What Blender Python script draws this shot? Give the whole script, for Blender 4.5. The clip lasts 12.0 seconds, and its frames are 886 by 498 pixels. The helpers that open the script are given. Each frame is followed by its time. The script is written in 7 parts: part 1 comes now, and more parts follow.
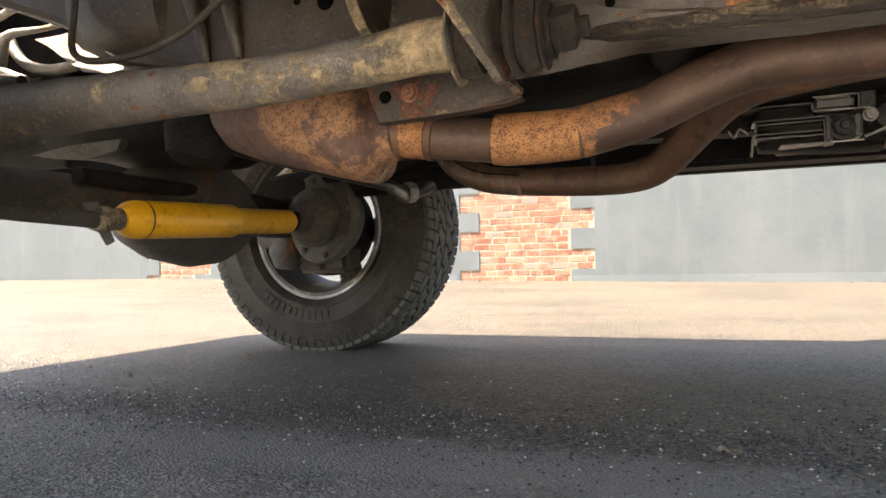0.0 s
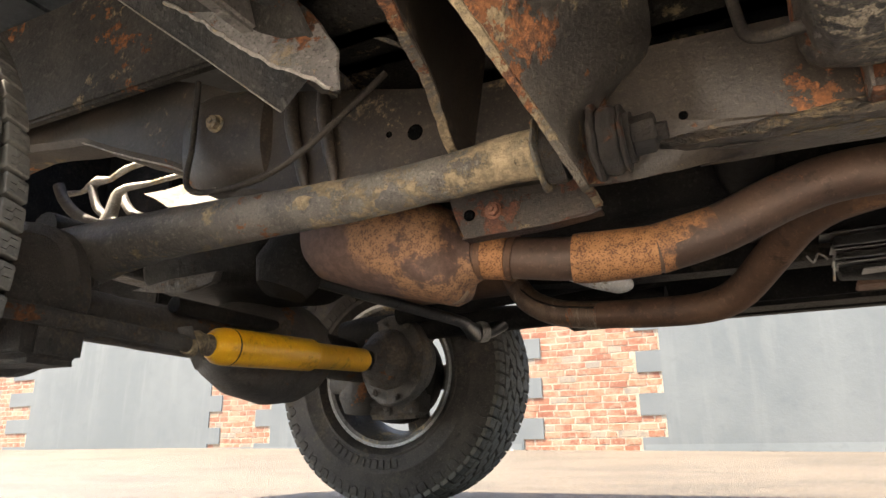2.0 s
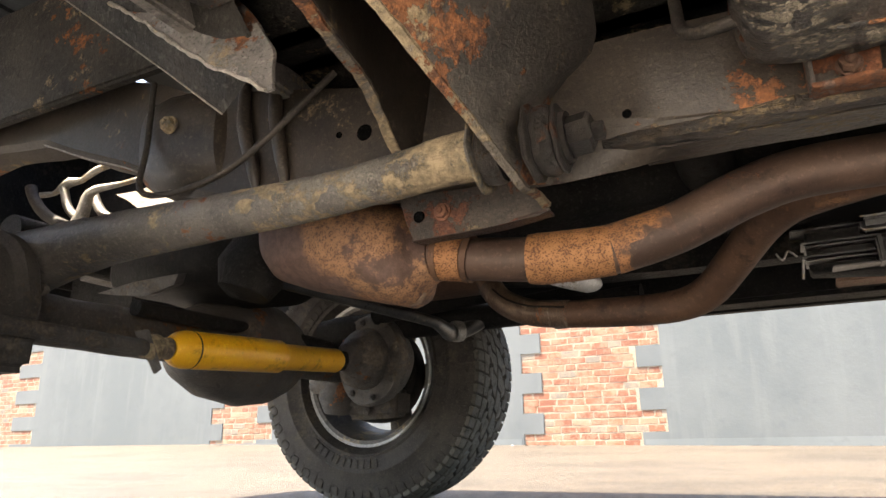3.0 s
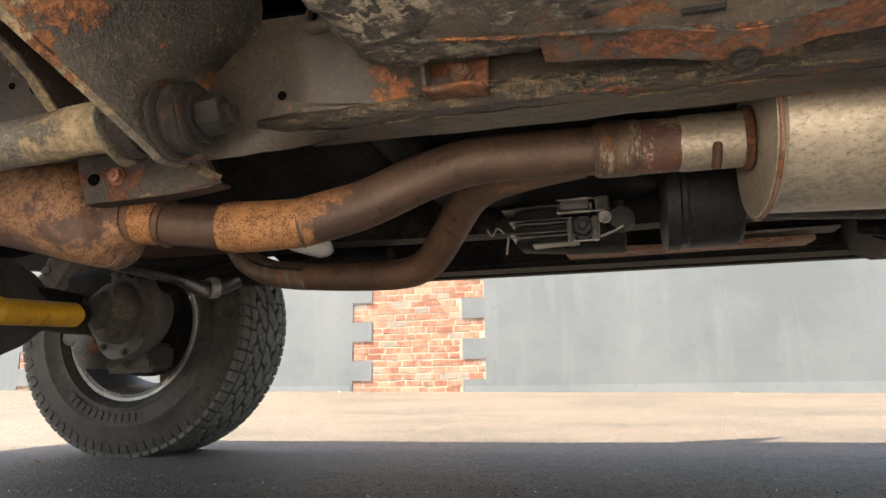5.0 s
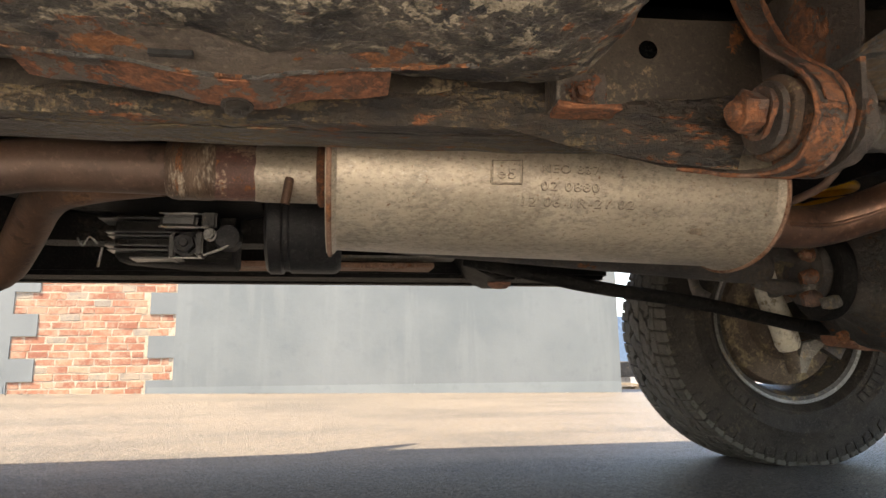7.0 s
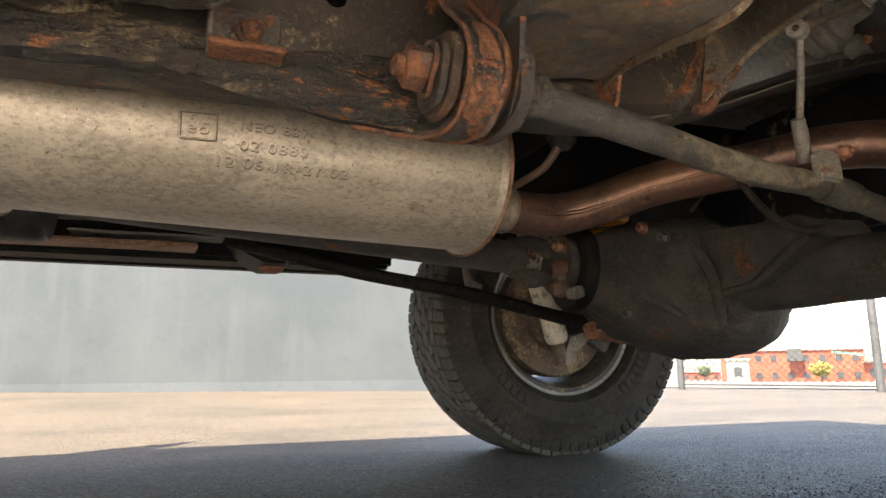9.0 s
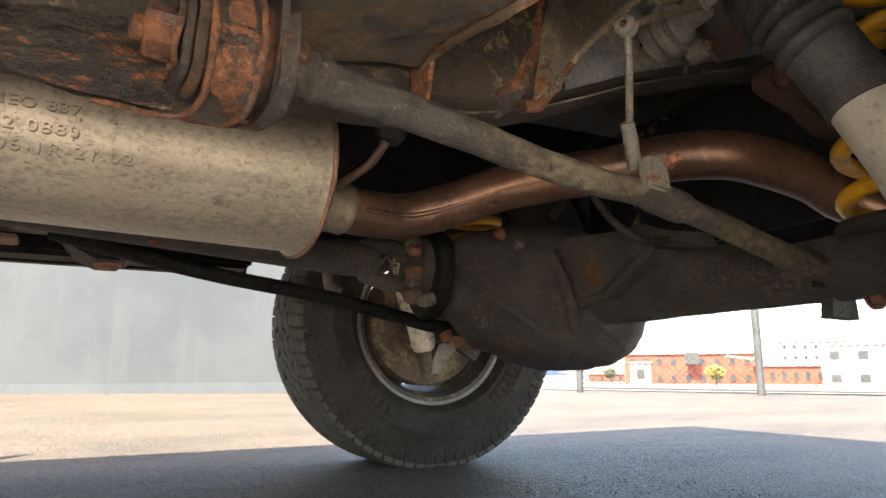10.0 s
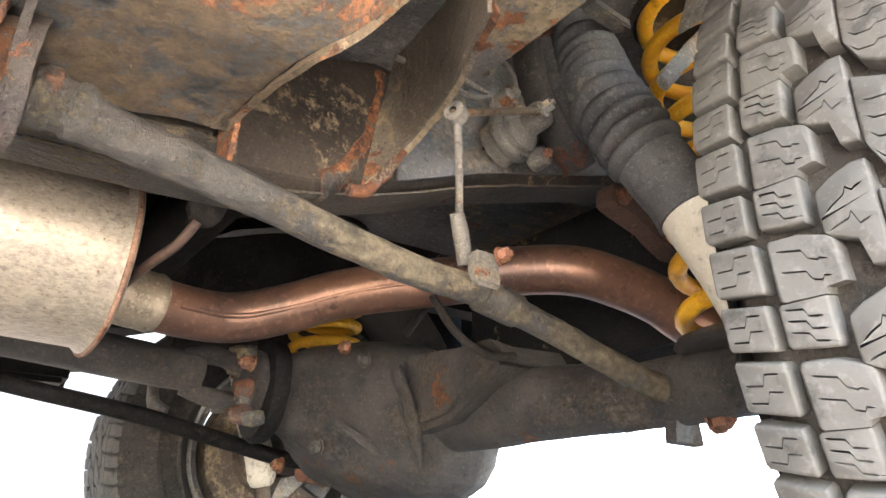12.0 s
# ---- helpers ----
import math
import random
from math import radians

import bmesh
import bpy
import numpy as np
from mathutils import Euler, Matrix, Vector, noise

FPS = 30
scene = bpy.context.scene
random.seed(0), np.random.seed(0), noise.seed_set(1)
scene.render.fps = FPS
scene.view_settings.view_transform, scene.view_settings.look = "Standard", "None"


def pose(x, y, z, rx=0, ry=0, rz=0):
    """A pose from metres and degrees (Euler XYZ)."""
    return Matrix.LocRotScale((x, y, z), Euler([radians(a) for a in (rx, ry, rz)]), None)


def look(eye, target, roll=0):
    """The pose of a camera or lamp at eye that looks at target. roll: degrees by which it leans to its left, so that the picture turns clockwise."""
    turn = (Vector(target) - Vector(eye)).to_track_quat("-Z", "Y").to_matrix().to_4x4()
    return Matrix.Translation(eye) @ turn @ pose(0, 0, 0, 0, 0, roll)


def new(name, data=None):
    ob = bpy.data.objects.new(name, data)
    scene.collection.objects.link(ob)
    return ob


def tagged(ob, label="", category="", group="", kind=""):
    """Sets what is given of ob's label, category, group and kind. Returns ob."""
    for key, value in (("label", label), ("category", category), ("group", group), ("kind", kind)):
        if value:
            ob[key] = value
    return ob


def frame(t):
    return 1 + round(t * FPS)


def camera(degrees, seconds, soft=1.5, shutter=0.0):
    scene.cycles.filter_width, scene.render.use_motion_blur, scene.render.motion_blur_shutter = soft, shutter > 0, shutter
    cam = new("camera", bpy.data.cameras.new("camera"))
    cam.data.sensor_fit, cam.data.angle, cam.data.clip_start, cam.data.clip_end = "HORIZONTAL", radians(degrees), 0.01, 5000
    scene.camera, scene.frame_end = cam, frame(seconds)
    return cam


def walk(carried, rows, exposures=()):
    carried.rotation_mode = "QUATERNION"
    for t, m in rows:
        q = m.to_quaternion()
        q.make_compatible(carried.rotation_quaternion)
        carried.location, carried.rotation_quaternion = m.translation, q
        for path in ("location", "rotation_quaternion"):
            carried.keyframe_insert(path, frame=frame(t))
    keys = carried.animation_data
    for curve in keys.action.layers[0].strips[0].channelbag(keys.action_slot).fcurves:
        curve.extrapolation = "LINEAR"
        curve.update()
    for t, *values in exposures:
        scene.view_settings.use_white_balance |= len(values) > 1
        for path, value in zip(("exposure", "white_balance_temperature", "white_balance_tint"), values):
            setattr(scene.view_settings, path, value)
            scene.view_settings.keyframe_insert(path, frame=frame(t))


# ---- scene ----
# The camera and its walk
cam = camera(66.6, 12.0)
PATH = [
    (0, (0.486, 0.374, 0.239), (-0.239, 2.237, 0.301), -0.9),
    (0.5, (0.451, 0.356, 0.21), (-0.312, 2.19, 0.443), -0.7),
    (1, (0.435, 0.352, 0.192), (-0.347, 2.155, 0.564), -0.7),
    (1.5, (0.42, 0.326, 0.178), (-0.377, 2.088, 0.684), -0.7),
    (2, (0.452, 0.352, 0.153), (-0.387, 2.077, 0.719), -0.6),
    (2.5, (0.476, 0.374, 0.151), (-0.379, 2.086, 0.734), -0.8),
    (2.7, (0.493, 0.387, 0.158), (-0.37, 2.097, 0.733), -0.8),
    (4.3, (0.67, 0.426, 0.186), (-0.027, 2.255, 0.598), -0.8),
    (4.5, (0.703, 0.436, 0.194), (0.055, 2.285, 0.596), -0.9),
    (5, (0.777, 0.455, 0.193), (0.283, 2.353, 0.584), -0.8),
    (5.5, (0.839, 0.465, 0.199), (0.559, 2.408, 0.583), -0.9),
    (6, (0.882, 0.474, 0.218), (0.82, 2.437, 0.595), -0.9),
    (6.5, (0.948, 0.475, 0.229), (1.075, 2.436, 0.603), -0.8),
    (7, (1.004, 0.482, 0.242), (1.296, 2.426, 0.61), -0.7),
    (7.2, (1.016, 0.478, 0.241), (1.37, 2.412, 0.607), -0.7),
    (8.8, (1.175, 0.501, 0.213), (1.842, 2.347, 0.599), -0.7),
    (9, (1.217, 0.512, 0.215), (1.921, 2.348, 0.581), -0.5),
    (9.5, (1.316, 0.536, 0.22), (2.121, 2.33, 0.581), -0.3),
    (10, (1.371, 0.54, 0.235), (2.297, 2.275, 0.601), -0.1),
    (10.5, (1.41, 0.547, 0.233), (2.443, 2.212, 0.63), 0.0),
    (11, (1.46, 0.551, 0.232), (2.56, 2.148, 0.722), 0.2),
    (11.5, (1.485, 0.568, 0.215), (2.609, 2.086, 0.874), 0.3),
    (12, (1.494, 0.578, 0.207), (2.614, 2.046, 0.975), 0.4),
]
EXPOSURES = [(0.0, 2.78, 7550, 12), (1.0, 2.70, 7550, 12), (2.5, 2.75, 7250, 12), (4.5, 2.78, 7350, 12), (5.5, 2.60, 7550, 12), (9.0, 2.62, 7350, 12), (10.5, 3.00, 7250, 12), (11.0, 3.36, 7150, 12), (11.5, 4.10, 6700, 12), (12.0, 4.48, 6650, 12)]
walk(cam, [(t, look(eye, target, roll)) for t, eye, target, roll in PATH], EXPOSURES)

# World and sun
SUN_DIR = Vector((-0.50, -0.26, 1.0)).normalized()
world = bpy.data.worlds.new("sky")
scene.world = world
world.use_nodes = True
wn = world.node_tree.nodes
sky = wn.new("ShaderNodeTexSky")
sky.sky_type = "NISHITA"
sky.sun_disc = False
sky.sun_elevation = math.asin(SUN_DIR.z)
sky.sun_rotation = math.atan2(SUN_DIR.x, SUN_DIR.y)
sky.air_density, sky.dust_density = 1.0, 2.0
wn["Background"].inputs["Strength"].default_value = 0.15
world.node_tree.links.new(sky.outputs[0], wn["Background"].inputs["Color"])
sun_data = bpy.data.lights.new("sun", "SUN")
sun_data.energy, sun_data.angle, sun_data.color = 4.3, radians(0.5), (1.0, 0.91, 0.78)
sun = new("sun", sun_data)
sun.matrix_world = look(SUN_DIR * 30, (0, 0, 0))

# ---------------------------------------------------------------- materials
class Nodes:
    """A short way to write node materials."""

    def __init__(self, name):
        self.m = bpy.data.materials.new(name)
        self.m.use_nodes = True
        self.t = self.m.node_tree
        self.b = self.t.nodes["Principled BSDF"]
        self.co = self.t.nodes.new("ShaderNodeTexCoord").outputs["Object"]

    def put(self, socket, value):
        if hasattr(value, "is_linked"):
            self.t.links.new(value, socket)
        else:
            socket.default_value = value

    def noise(self, scale, detail=6, rough=0.6, stretch=None, seed=0.0):
        n = self.t.nodes.new("ShaderNodeTexNoise")
        n.inputs["Scale"].default_value, n.inputs["Detail"].default_value, n.inputs["Roughness"].default_value = scale, detail, rough
        mp = self.t.nodes.new("ShaderNodeMapping")
        mp.inputs["Location"].default_value = (seed, seed * 1.7, seed * 0.6)
        mp.inputs["Scale"].default_value = stretch or (1, 1, 1)
        self.t.links.new(self.co, mp.inputs["Vector"])
        self.t.links.new(mp.outputs[0], n.inputs["Vector"])
        return n.outputs["Fac"]

    def cells(self, scale, feature="F1"):
        n = self.t.nodes.new("ShaderNodeTexVoronoi")
        n.feature = feature
        n.inputs["Scale"].default_value = scale
        self.t.links.new(self.co, n.inputs["Vector"])
        return n.outputs["Distance"], None if feature == "DISTANCE_TO_EDGE" else n.outputs["Color"]

    def step(self, value, lo, hi):
        n = self.t.nodes.new("ShaderNodeMapRange")
        n.interpolation_type = "SMOOTHSTEP"
        n.inputs["From Min"].default_value, n.inputs["From Max"].default_value = lo, hi
        self.put(n.inputs["Value"], value)
        return n.outputs["Result"]

    def math(self, op, a, b=0.5):
        n = self.t.nodes.new("ShaderNodeMath")
        n.operation = op
        self.put(n.inputs[0], a)
        self.put(n.inputs[1], b)
        return n.outputs[0]

    def mix(self, fac, a, b):
        n = self.t.nodes.new("ShaderNodeMix")
        n.data_type = "RGBA"
        self.put(n.inputs["Factor"], fac)
        self.put(n.inputs["A"], (*a, 1) if isinstance(a, tuple) else a)
        self.put(n.inputs["B"], (*b, 1) if isinstance(b, tuple) else b)
        return n.outputs["Result"]

    def end(self, color, rough=0.6, metal=0.0, bump=None, height=0.002, strength=1.0):
        self.put(self.b.inputs["Base Color"], (*color, 1) if isinstance(color, tuple) else color)
        self.put(self.b.inputs["Roughness"], rough)
        self.put(self.b.inputs["Metallic"], metal)
        if bump is not None:
            n = self.t.nodes.new("ShaderNodeBump")
            n.inputs["Distance"].default_value, n.inputs["Strength"].default_value = height, strength
            self.put(n.inputs["Height"], bump)
            self.t.links.new(n.outputs[0], self.b.inputs["Normal"])
        return self.m


RUST_DARK, RUST_ORANGE, MUD = (0.062, 0.030, 0.020), (0.31, 0.122, 0.046), (0.38, 0.29, 0.175)


def grime(name, base, base2, rust=0.0, mud=0.0, rough=0.65, metal=0.0, scale=9.0, seed=0.0, height=0.002, rust_col=RUST_ORANGE, mud_col=MUD, stretch=None, gloss=0.5, speck=1.0):
    """Old coated steel: mottled tones, patches of rust with a broken edge, and dried mud that sits in specks."""
    n = Nodes(name)
    n.b.inputs["Specular IOR Level"].default_value = gloss
    broad, mid, fine = n.noise(scale, 5, 0.6, stretch, seed), n.noise(scale * 3.5, 6, 0.7, stretch, seed + 2), n.noise(scale * 14, 5, 0.7, stretch, seed + 3)
    micro = n.noise(scale * 45, 3, 0.6, seed=seed + 4)
    color = n.mix(n.step(broad, 0.34, 0.66), base, base2)
    color = n.mix(n.math("MULTIPLY", n.step(mid, 0.46, 0.32), 0.7), color, tuple(c * 0.4 for c in base))
    color = n.mix(n.math("MULTIPLY", n.step(fine, 0.52, 0.68), 0.25 + 0.35 * speck), color, tuple(min(1, c * 1.9 + 0.012) for c in base2))
    color = n.mix(n.math("MULTIPLY", n.step(micro, 0.45, 0.30), 0.75 * speck), color, tuple(c * 0.3 for c in base))
    color = n.mix(n.math("MULTIPLY", n.step(micro, 0.60, 0.72), 0.5 * speck), color, tuple(min(1, c * 1.7 + 0.015) for c in base2))
    relief = n.math("ADD", n.math("ADD", n.math("MULTIPLY", broad, 0.4), n.math("MULTIPLY", mid, 0.6)), n.math("ADD", n.math("MULTIPLY", fine, 0.6), n.math("MULTIPLY", micro, 0.30 * speck)))
    crust = None
    if mud:
        edge = n.math("ADD", n.math("MULTIPLY", n.noise(scale * 0.8, 4, 0.6, stretch, seed + 11), 0.55), n.math("MULTIPLY", n.noise(scale * 6, 7, 0.8, stretch, seed + 5), 0.45))
        mk = n.step(edge, 0.60 - mud * 0.20, 0.645 - mud * 0.18)
        tone = n.mix(n.step(n.noise(scale * 9, 4, 0.7, seed=seed + 6), 0.35, 0.65), tuple(c * 0.5 for c in mud_col), mud_col)
        color = n.mix(n.math("MULTIPLY", mk, 0.9), color, tone)
        crust = mk
    if rust:
        edge = n.math("ADD", n.math("MULTIPLY", n.noise(scale * 0.75, 3, 0.5, stretch, seed + 7), 0.66), n.math("MULTIPLY", n.noise(scale * 5, 7, 0.72, stretch, seed + 9), 0.34))
        rk = n.step(edge, 0.645 - rust * 0.25, 0.660 - rust * 0.25)
        tone = n.mix(n.step(n.noise(scale * 3, 6, 0.75, seed=seed + 13), 0.38, 0.62), RUST_DARK, tuple(c * 0.65 for c in rust_col))
        tone = n.mix(n.step(n.noise(scale * 9, 6, 0.8, seed=seed + 17), 0.47, 0.62), tone, rust_col)
        color = n.mix(rk, color, tone)
        crust = rk if crust is None else n.math("MAXIMUM", crust, rk)
    rough_v = n.math("ADD", n.math("MULTIPLY", fine, 0.25), rough - 0.12)
    if crust is not None:
        relief = n.math("ADD", relief, n.math("MULTIPLY", crust, 0.22))
        rough_v = n.math("ADD", rough_v, n.math("MULTIPLY", crust, max(0.0, 0.85 - rough)))
        if metal:
            metal = n.math("MULTIPLY", n.math("SUBTRACT", 1.0, crust), metal)
    return n.end(color, rough_v, metal, relief, height)


def speckled(name, dark, light, cover, scale=480.0, seed=0.0, hot=None, cool=None):
    """Heat-rusted steel with fine pitted specks; cover says how much of it has turned orange, hot and cool where along x the stain begins and fades."""
    n = Nodes(name)
    big = n.noise(11, 4, 0.6, seed=seed)
    pit = n.noise(scale, 2, 0.5, seed=seed + 2)
    tone = n.noise(60, 5, 0.7, seed=seed + 5)
    rusty = n.step(n.math("ADD", big, n.math("MULTIPLY", n.math("SUBTRACT", tone, 0.5), 0.35)), 0.62 - cover * 0.4, 0.72 - cover * 0.4)
    if hot or cool:
        axis = n.t.nodes.new("ShaderNodeSeparateXYZ")
        n.t.links.new(n.t.nodes.new("ShaderNodeNewGeometry").outputs["Position"], axis.inputs[0])
        rusty = n.math("MULTIPLY", rusty, n.step(n.math("ADD", axis.outputs[0], n.math("MULTIPLY", n.math("SUBTRACT", big, 0.5), 0.35)), hot if hot else cool + 0.02, hot + 0.06 if hot else cool - 0.02))
    orange = n.mix(n.step(tone, 0.35, 0.65), tuple(c * 0.72 for c in light), light)
    orange = n.mix(n.math("MULTIPLY", n.step(n.math("ADD", n.math("MULTIPLY", pit, 0.75), n.math("MULTIPLY", tone, 0.25)), 0.50, 0.42), 0.75), orange, tuple(c * 0.9 for c in dark))
    ground = n.mix(n.step(tone, 0.35, 0.65), dark, tuple(c * 1.6 for c in dark))
    color = n.mix(rusty, ground, orange)
    return n.end(color, 0.72, 0.2, n.math("ADD", n.math("MULTIPLY", pit, 0.5), n.math("MULTIPLY", big, 0.7)), 0.0012)


def scabby(name, rust, seed=0.0, scale=1.0, pale=(0.34, 0.29, 0.21), stretch=None, coat=(0.080, 0.065, 0.050)):
    """Thick bitumen coat that has blistered: glossy black scales with pale broken edges, rust where it has come away."""
    n = Nodes(name)
    broad, mid, fine, micro = n.noise(6, 4, 0.6, stretch, seed), n.noise(30 * scale, 6, 0.7, stretch, seed + 2), n.noise(130, 5, 0.7, seed=seed + 3), n.noise(420, 3, 0.6, seed=seed + 5)
    color = n.mix(n.step(mid, 0.35, 0.65), (0.018, 0.016, 0.015), coat)
    flake = n.noise(44 * scale, 3, 0.5, stretch, seed + 6)
    t1, t2, t3 = n.step(flake, 0.43, 0.445), n.step(flake, 0.52, 0.535), n.step(n.noise(75 * scale, 3, 0.5, stretch, seed + 7), 0.53, 0.545)
    edge = n.math("MULTIPLY", n.step(n.math("ADD", n.math("MULTIPLY", n.noise(14, 5, 0.7, stretch, seed + 8), 0.6), n.math("MULTIPLY", fine, 0.4)), 0.475, 0.56), n.math("MAXIMUM", t2, t3))
    color = n.mix(n.math("MULTIPLY", edge, 0.75), color, pale)
    color = n.mix(n.math("MULTIPLY", n.step(n.math("ADD", n.math("MULTIPLY", fine, 0.5), n.math("MULTIPLY", mid, 0.5)), 0.56, 0.64), 0.5), color, tuple(c * 0.7 for c in pale))
    color = n.mix(n.math("MULTIPLY", n.step(micro, 0.44, 0.32), 0.7), color, (0.010, 0.009, 0.009))
    rk = n.step(n.math("ADD", n.math("MULTIPLY", broad, 0.62), n.math("MULTIPLY", mid, 0.38)), 0.64 - 0.25 * rust, 0.66 - 0.25 * rust)
    tone = n.mix(n.step(fine, 0.36, 0.62), (0.085, 0.034, 0.020), (0.30, 0.115, 0.045))
    color = n.mix(rk, color, tone)
    rough = n.math("ADD", n.math("ADD", 0.28, n.math("MULTIPLY", fine, 0.2)), n.math("MULTIPLY", n.math("MAXIMUM", rk, edge), 0.4))
    relief = n.math("ADD", n.math("ADD", n.math("MULTIPLY", n.math("ADD", n.math("ADD", t1, t2), n.math("MULTIPLY", t3, 0.7)), 0.22), n.math("MULTIPLY", mid, 0.9)), n.math("ADD", n.math("MULTIPLY", fine, 0.5), n.math("MULTIPLY", micro, 0.2)))
    return n.end(color, rough, 0.0, relief, 0.009)


M = {}
M["scab"] = scabby("blistered_coat", 0.24, 3.0, 1.0, (0.40, 0.34, 0.25))
M["frame"] = grime("chassis_black", (0.022, 0.0165, 0.012), (0.042, 0.032, 0.023), rust=0.12, mud=0.14, rough=0.48, scale=9, seed=1, height=0.0014, mud_col=(0.27, 0.205, 0.125), gloss=0.45)
M["frame_rust"] = grime("chassis_rusting", (0.032, 0.028, 0.025), (0.075, 0.063, 0.052), rust=0.56, mud=0.42, rough=0.45, scale=9, seed=4, height=0.006)
M["frame_mud"] = grime("chassis_muddy", (0.085, 0.072, 0.058), (0.19, 0.16, 0.125), rust=0.46, mud=0.80, rough=0.6, scale=11, seed=9, height=0.007)
M["tank"] = grime("tank_coating", (0.036, 0.035, 0.034), (0.1, 0.092, 0.082), rust=0.50, mud=0.34, rough=0.32, scale=9, seed=21, height=0.012, mud_col=(0.26, 0.205, 0.14))
M["arm"] = grime("arm_mud", (0.055, 0.049, 0.041), (0.112, 0.099, 0.082), rust=0.06, mud=0.52, rough=0.58, scale=9, seed=31, height=0.006, mud_col=(0.28, 0.215, 0.13))
M["strap"] = grime("tower_leg", (0.034, 0.030, 0.027), (0.062, 0.055, 0.048), rust=0.10, mud=0.05, rough=0.5, scale=7, seed=33, height=0.003, rust_col=(0.15, 0.062, 0.035))
M["brown_rust"] = grime("brown_rusted", (0.075, 0.040, 0.027), (0.13, 0.068, 0.044), rust=0.3, mud=0.2, rough=0.65, scale=12, seed=34, height=0.004, rust_col=(0.20, 0.085, 0.045))
M["arm_pitted"] = grime("arm_pitted", (0.036, 0.031, 0.026), (0.088, 0.076, 0.061), rust=0.18, mud=0.58, rough=0.42, scale=11, seed=35, height=0.006, mud_col=(0.205, 0.160, 0.100), rust_col=(0.15, 0.072, 0.038))
M["hang_rust"] = grime("hanger_rusting", (0.026, 0.020, 0.017), (0.062, 0.046, 0.035), rust=0.42, mud=0.18, rough=0.42, scale=13, seed=24, height=0.005, rust_col=(0.24, 0.092, 0.038), mud_col=(0.19, 0.14, 0.085))
M["arm_dark"] = grime("arm_dark", (0.052, 0.047, 0.041), (0.115, 0.1, 0.084), rust=0.12, mud=0.27, rough=0.5, scale=12, seed=37, height=0.003)
M["axle"] = grime("axle_cast", (0.04, 0.035, 0.031), (0.085, 0.072, 0.061), rust=0.14, mud=0.40, rough=0.55, scale=14, seed=41, height=0.008, mud_col=(0.15, 0.12, 0.09), gloss=0.5)
M["panel"] = grime("floor_coating", (0.1, 0.094, 0.087), (0.19, 0.172, 0.155), rust=0.10, mud=0.3, rough=0.65, scale=5, seed=51, height=0.004)
M["panel_pale"] = grime("dusty_panel", (0.187, 0.172, 0.149), (0.296, 0.265, 0.227), rust=0.10, mud=0.3, rough=0.75, scale=7, seed=53)
M["rubber"] = grime("rubber_dusty", (0.024, 0.02, 0.017), (0.046, 0.039, 0.032), mud=0.25, rough=0.65, scale=14, seed=61, mud_col=(0.10, 0.082, 0.062), gloss=0.25)
M["tread"] = grime("tread_rubber", (0.082, 0.077, 0.068), (0.108, 0.101, 0.089), mud=0.06, rough=0.88, scale=10, seed=62, height=0.0003, mud_col=(0.16, 0.145, 0.12), gloss=0.25, speck=0.12)
M["black"] = grime("black_paint", (0.012, 0.012, 0.013), (0.025, 0.024, 0.024), mud=0.10, rough=0.45, scale=9, seed=63, gloss=0.2)
M["pipe"] = grime("pipe_brown", (0.075, 0.046, 0.034), (0.125, 0.076, 0.053), rust=0.14, mud=0.0, rough=0.55, metal=0.3, scale=7, seed=71, height=0.0012, rust_col=(0.25, 0.12, 0.065), speck=0.2)
M["pipe_dark"] = grime("pipe_dark_brown", (0.080, 0.043, 0.027), (0.150, 0.082, 0.049), rust=0.2, rough=0.6, metal=0.3, scale=7, seed=77, rust_col=(0.22, 0.11, 0.05), speck=0.2)
M["tail"] = grime("tail_pipe", (0.115, 0.068, 0.052), (0.25, 0.130, 0.080), rust=0.18, rough=0.40, metal=0.60, scale=6, seed=79, height=0.0006, rust_col=(0.30, 0.15, 0.08), speck=0.2)
M["outlet_tan"] = grime("heat_tanned_steel", (0.26, 0.205, 0.14), (0.42, 0.34, 0.245), rust=0.18, rough=0.45, metal=0.5, scale=9, seed=80, height=0.001, rust_col=(0.24, 0.12, 0.06), speck=0.4)
M["cat"] = speckled("converter_rust", (0.100, 0.060, 0.046), (0.37, 0.195, 0.10), 0.50, 330, 5, -0.15)
M["cat_lip"] = grime("converter_lip", (0.20, 0.128, 0.082), (0.30, 0.20, 0.13), rust=0.18, rough=0.6, scale=16, seed=76, height=0.0012, rust_col=(0.36, 0.19, 0.095), speck=0.5)
M["speck"] = speckled("sleeve_rust", (0.085, 0.036, 0.022), (0.44, 0.205, 0.085), 0.80, 360, 2)
M["speck_fade"] = speckled("sleeve_rust_fading", (0.085, 0.050, 0.036), (0.40, 0.185, 0.080), 0.80, 380, 2, None, 0.355)
M["yellow"] = grime("yellow_paint", (0.70, 0.33, 0.012), (0.76, 0.38, 0.02), mud=0.06, rough=0.38, scale=8, seed=81, height=0.0004, speck=0.2)
M["white_shock"] = grime("cream_paint", (0.62, 0.55, 0.42), (0.72, 0.66, 0.54), rust=0.25, mud=0.2, rough=0.5, scale=14, seed=83, speck=0.2)
M["nut"] = grime("rusty_nut", (0.17, 0.075, 0.045), (0.30, 0.13, 0.075), rust=0.5, mud=0.2, rough=0.75, scale=30, seed=85, height=0.002)
M["cast_alu"] = grime("cast_aluminium", (0.20, 0.19, 0.175), (0.34, 0.32, 0.29), mud=0.3, rough=0.45, metal=0.6, scale=16, seed=87)
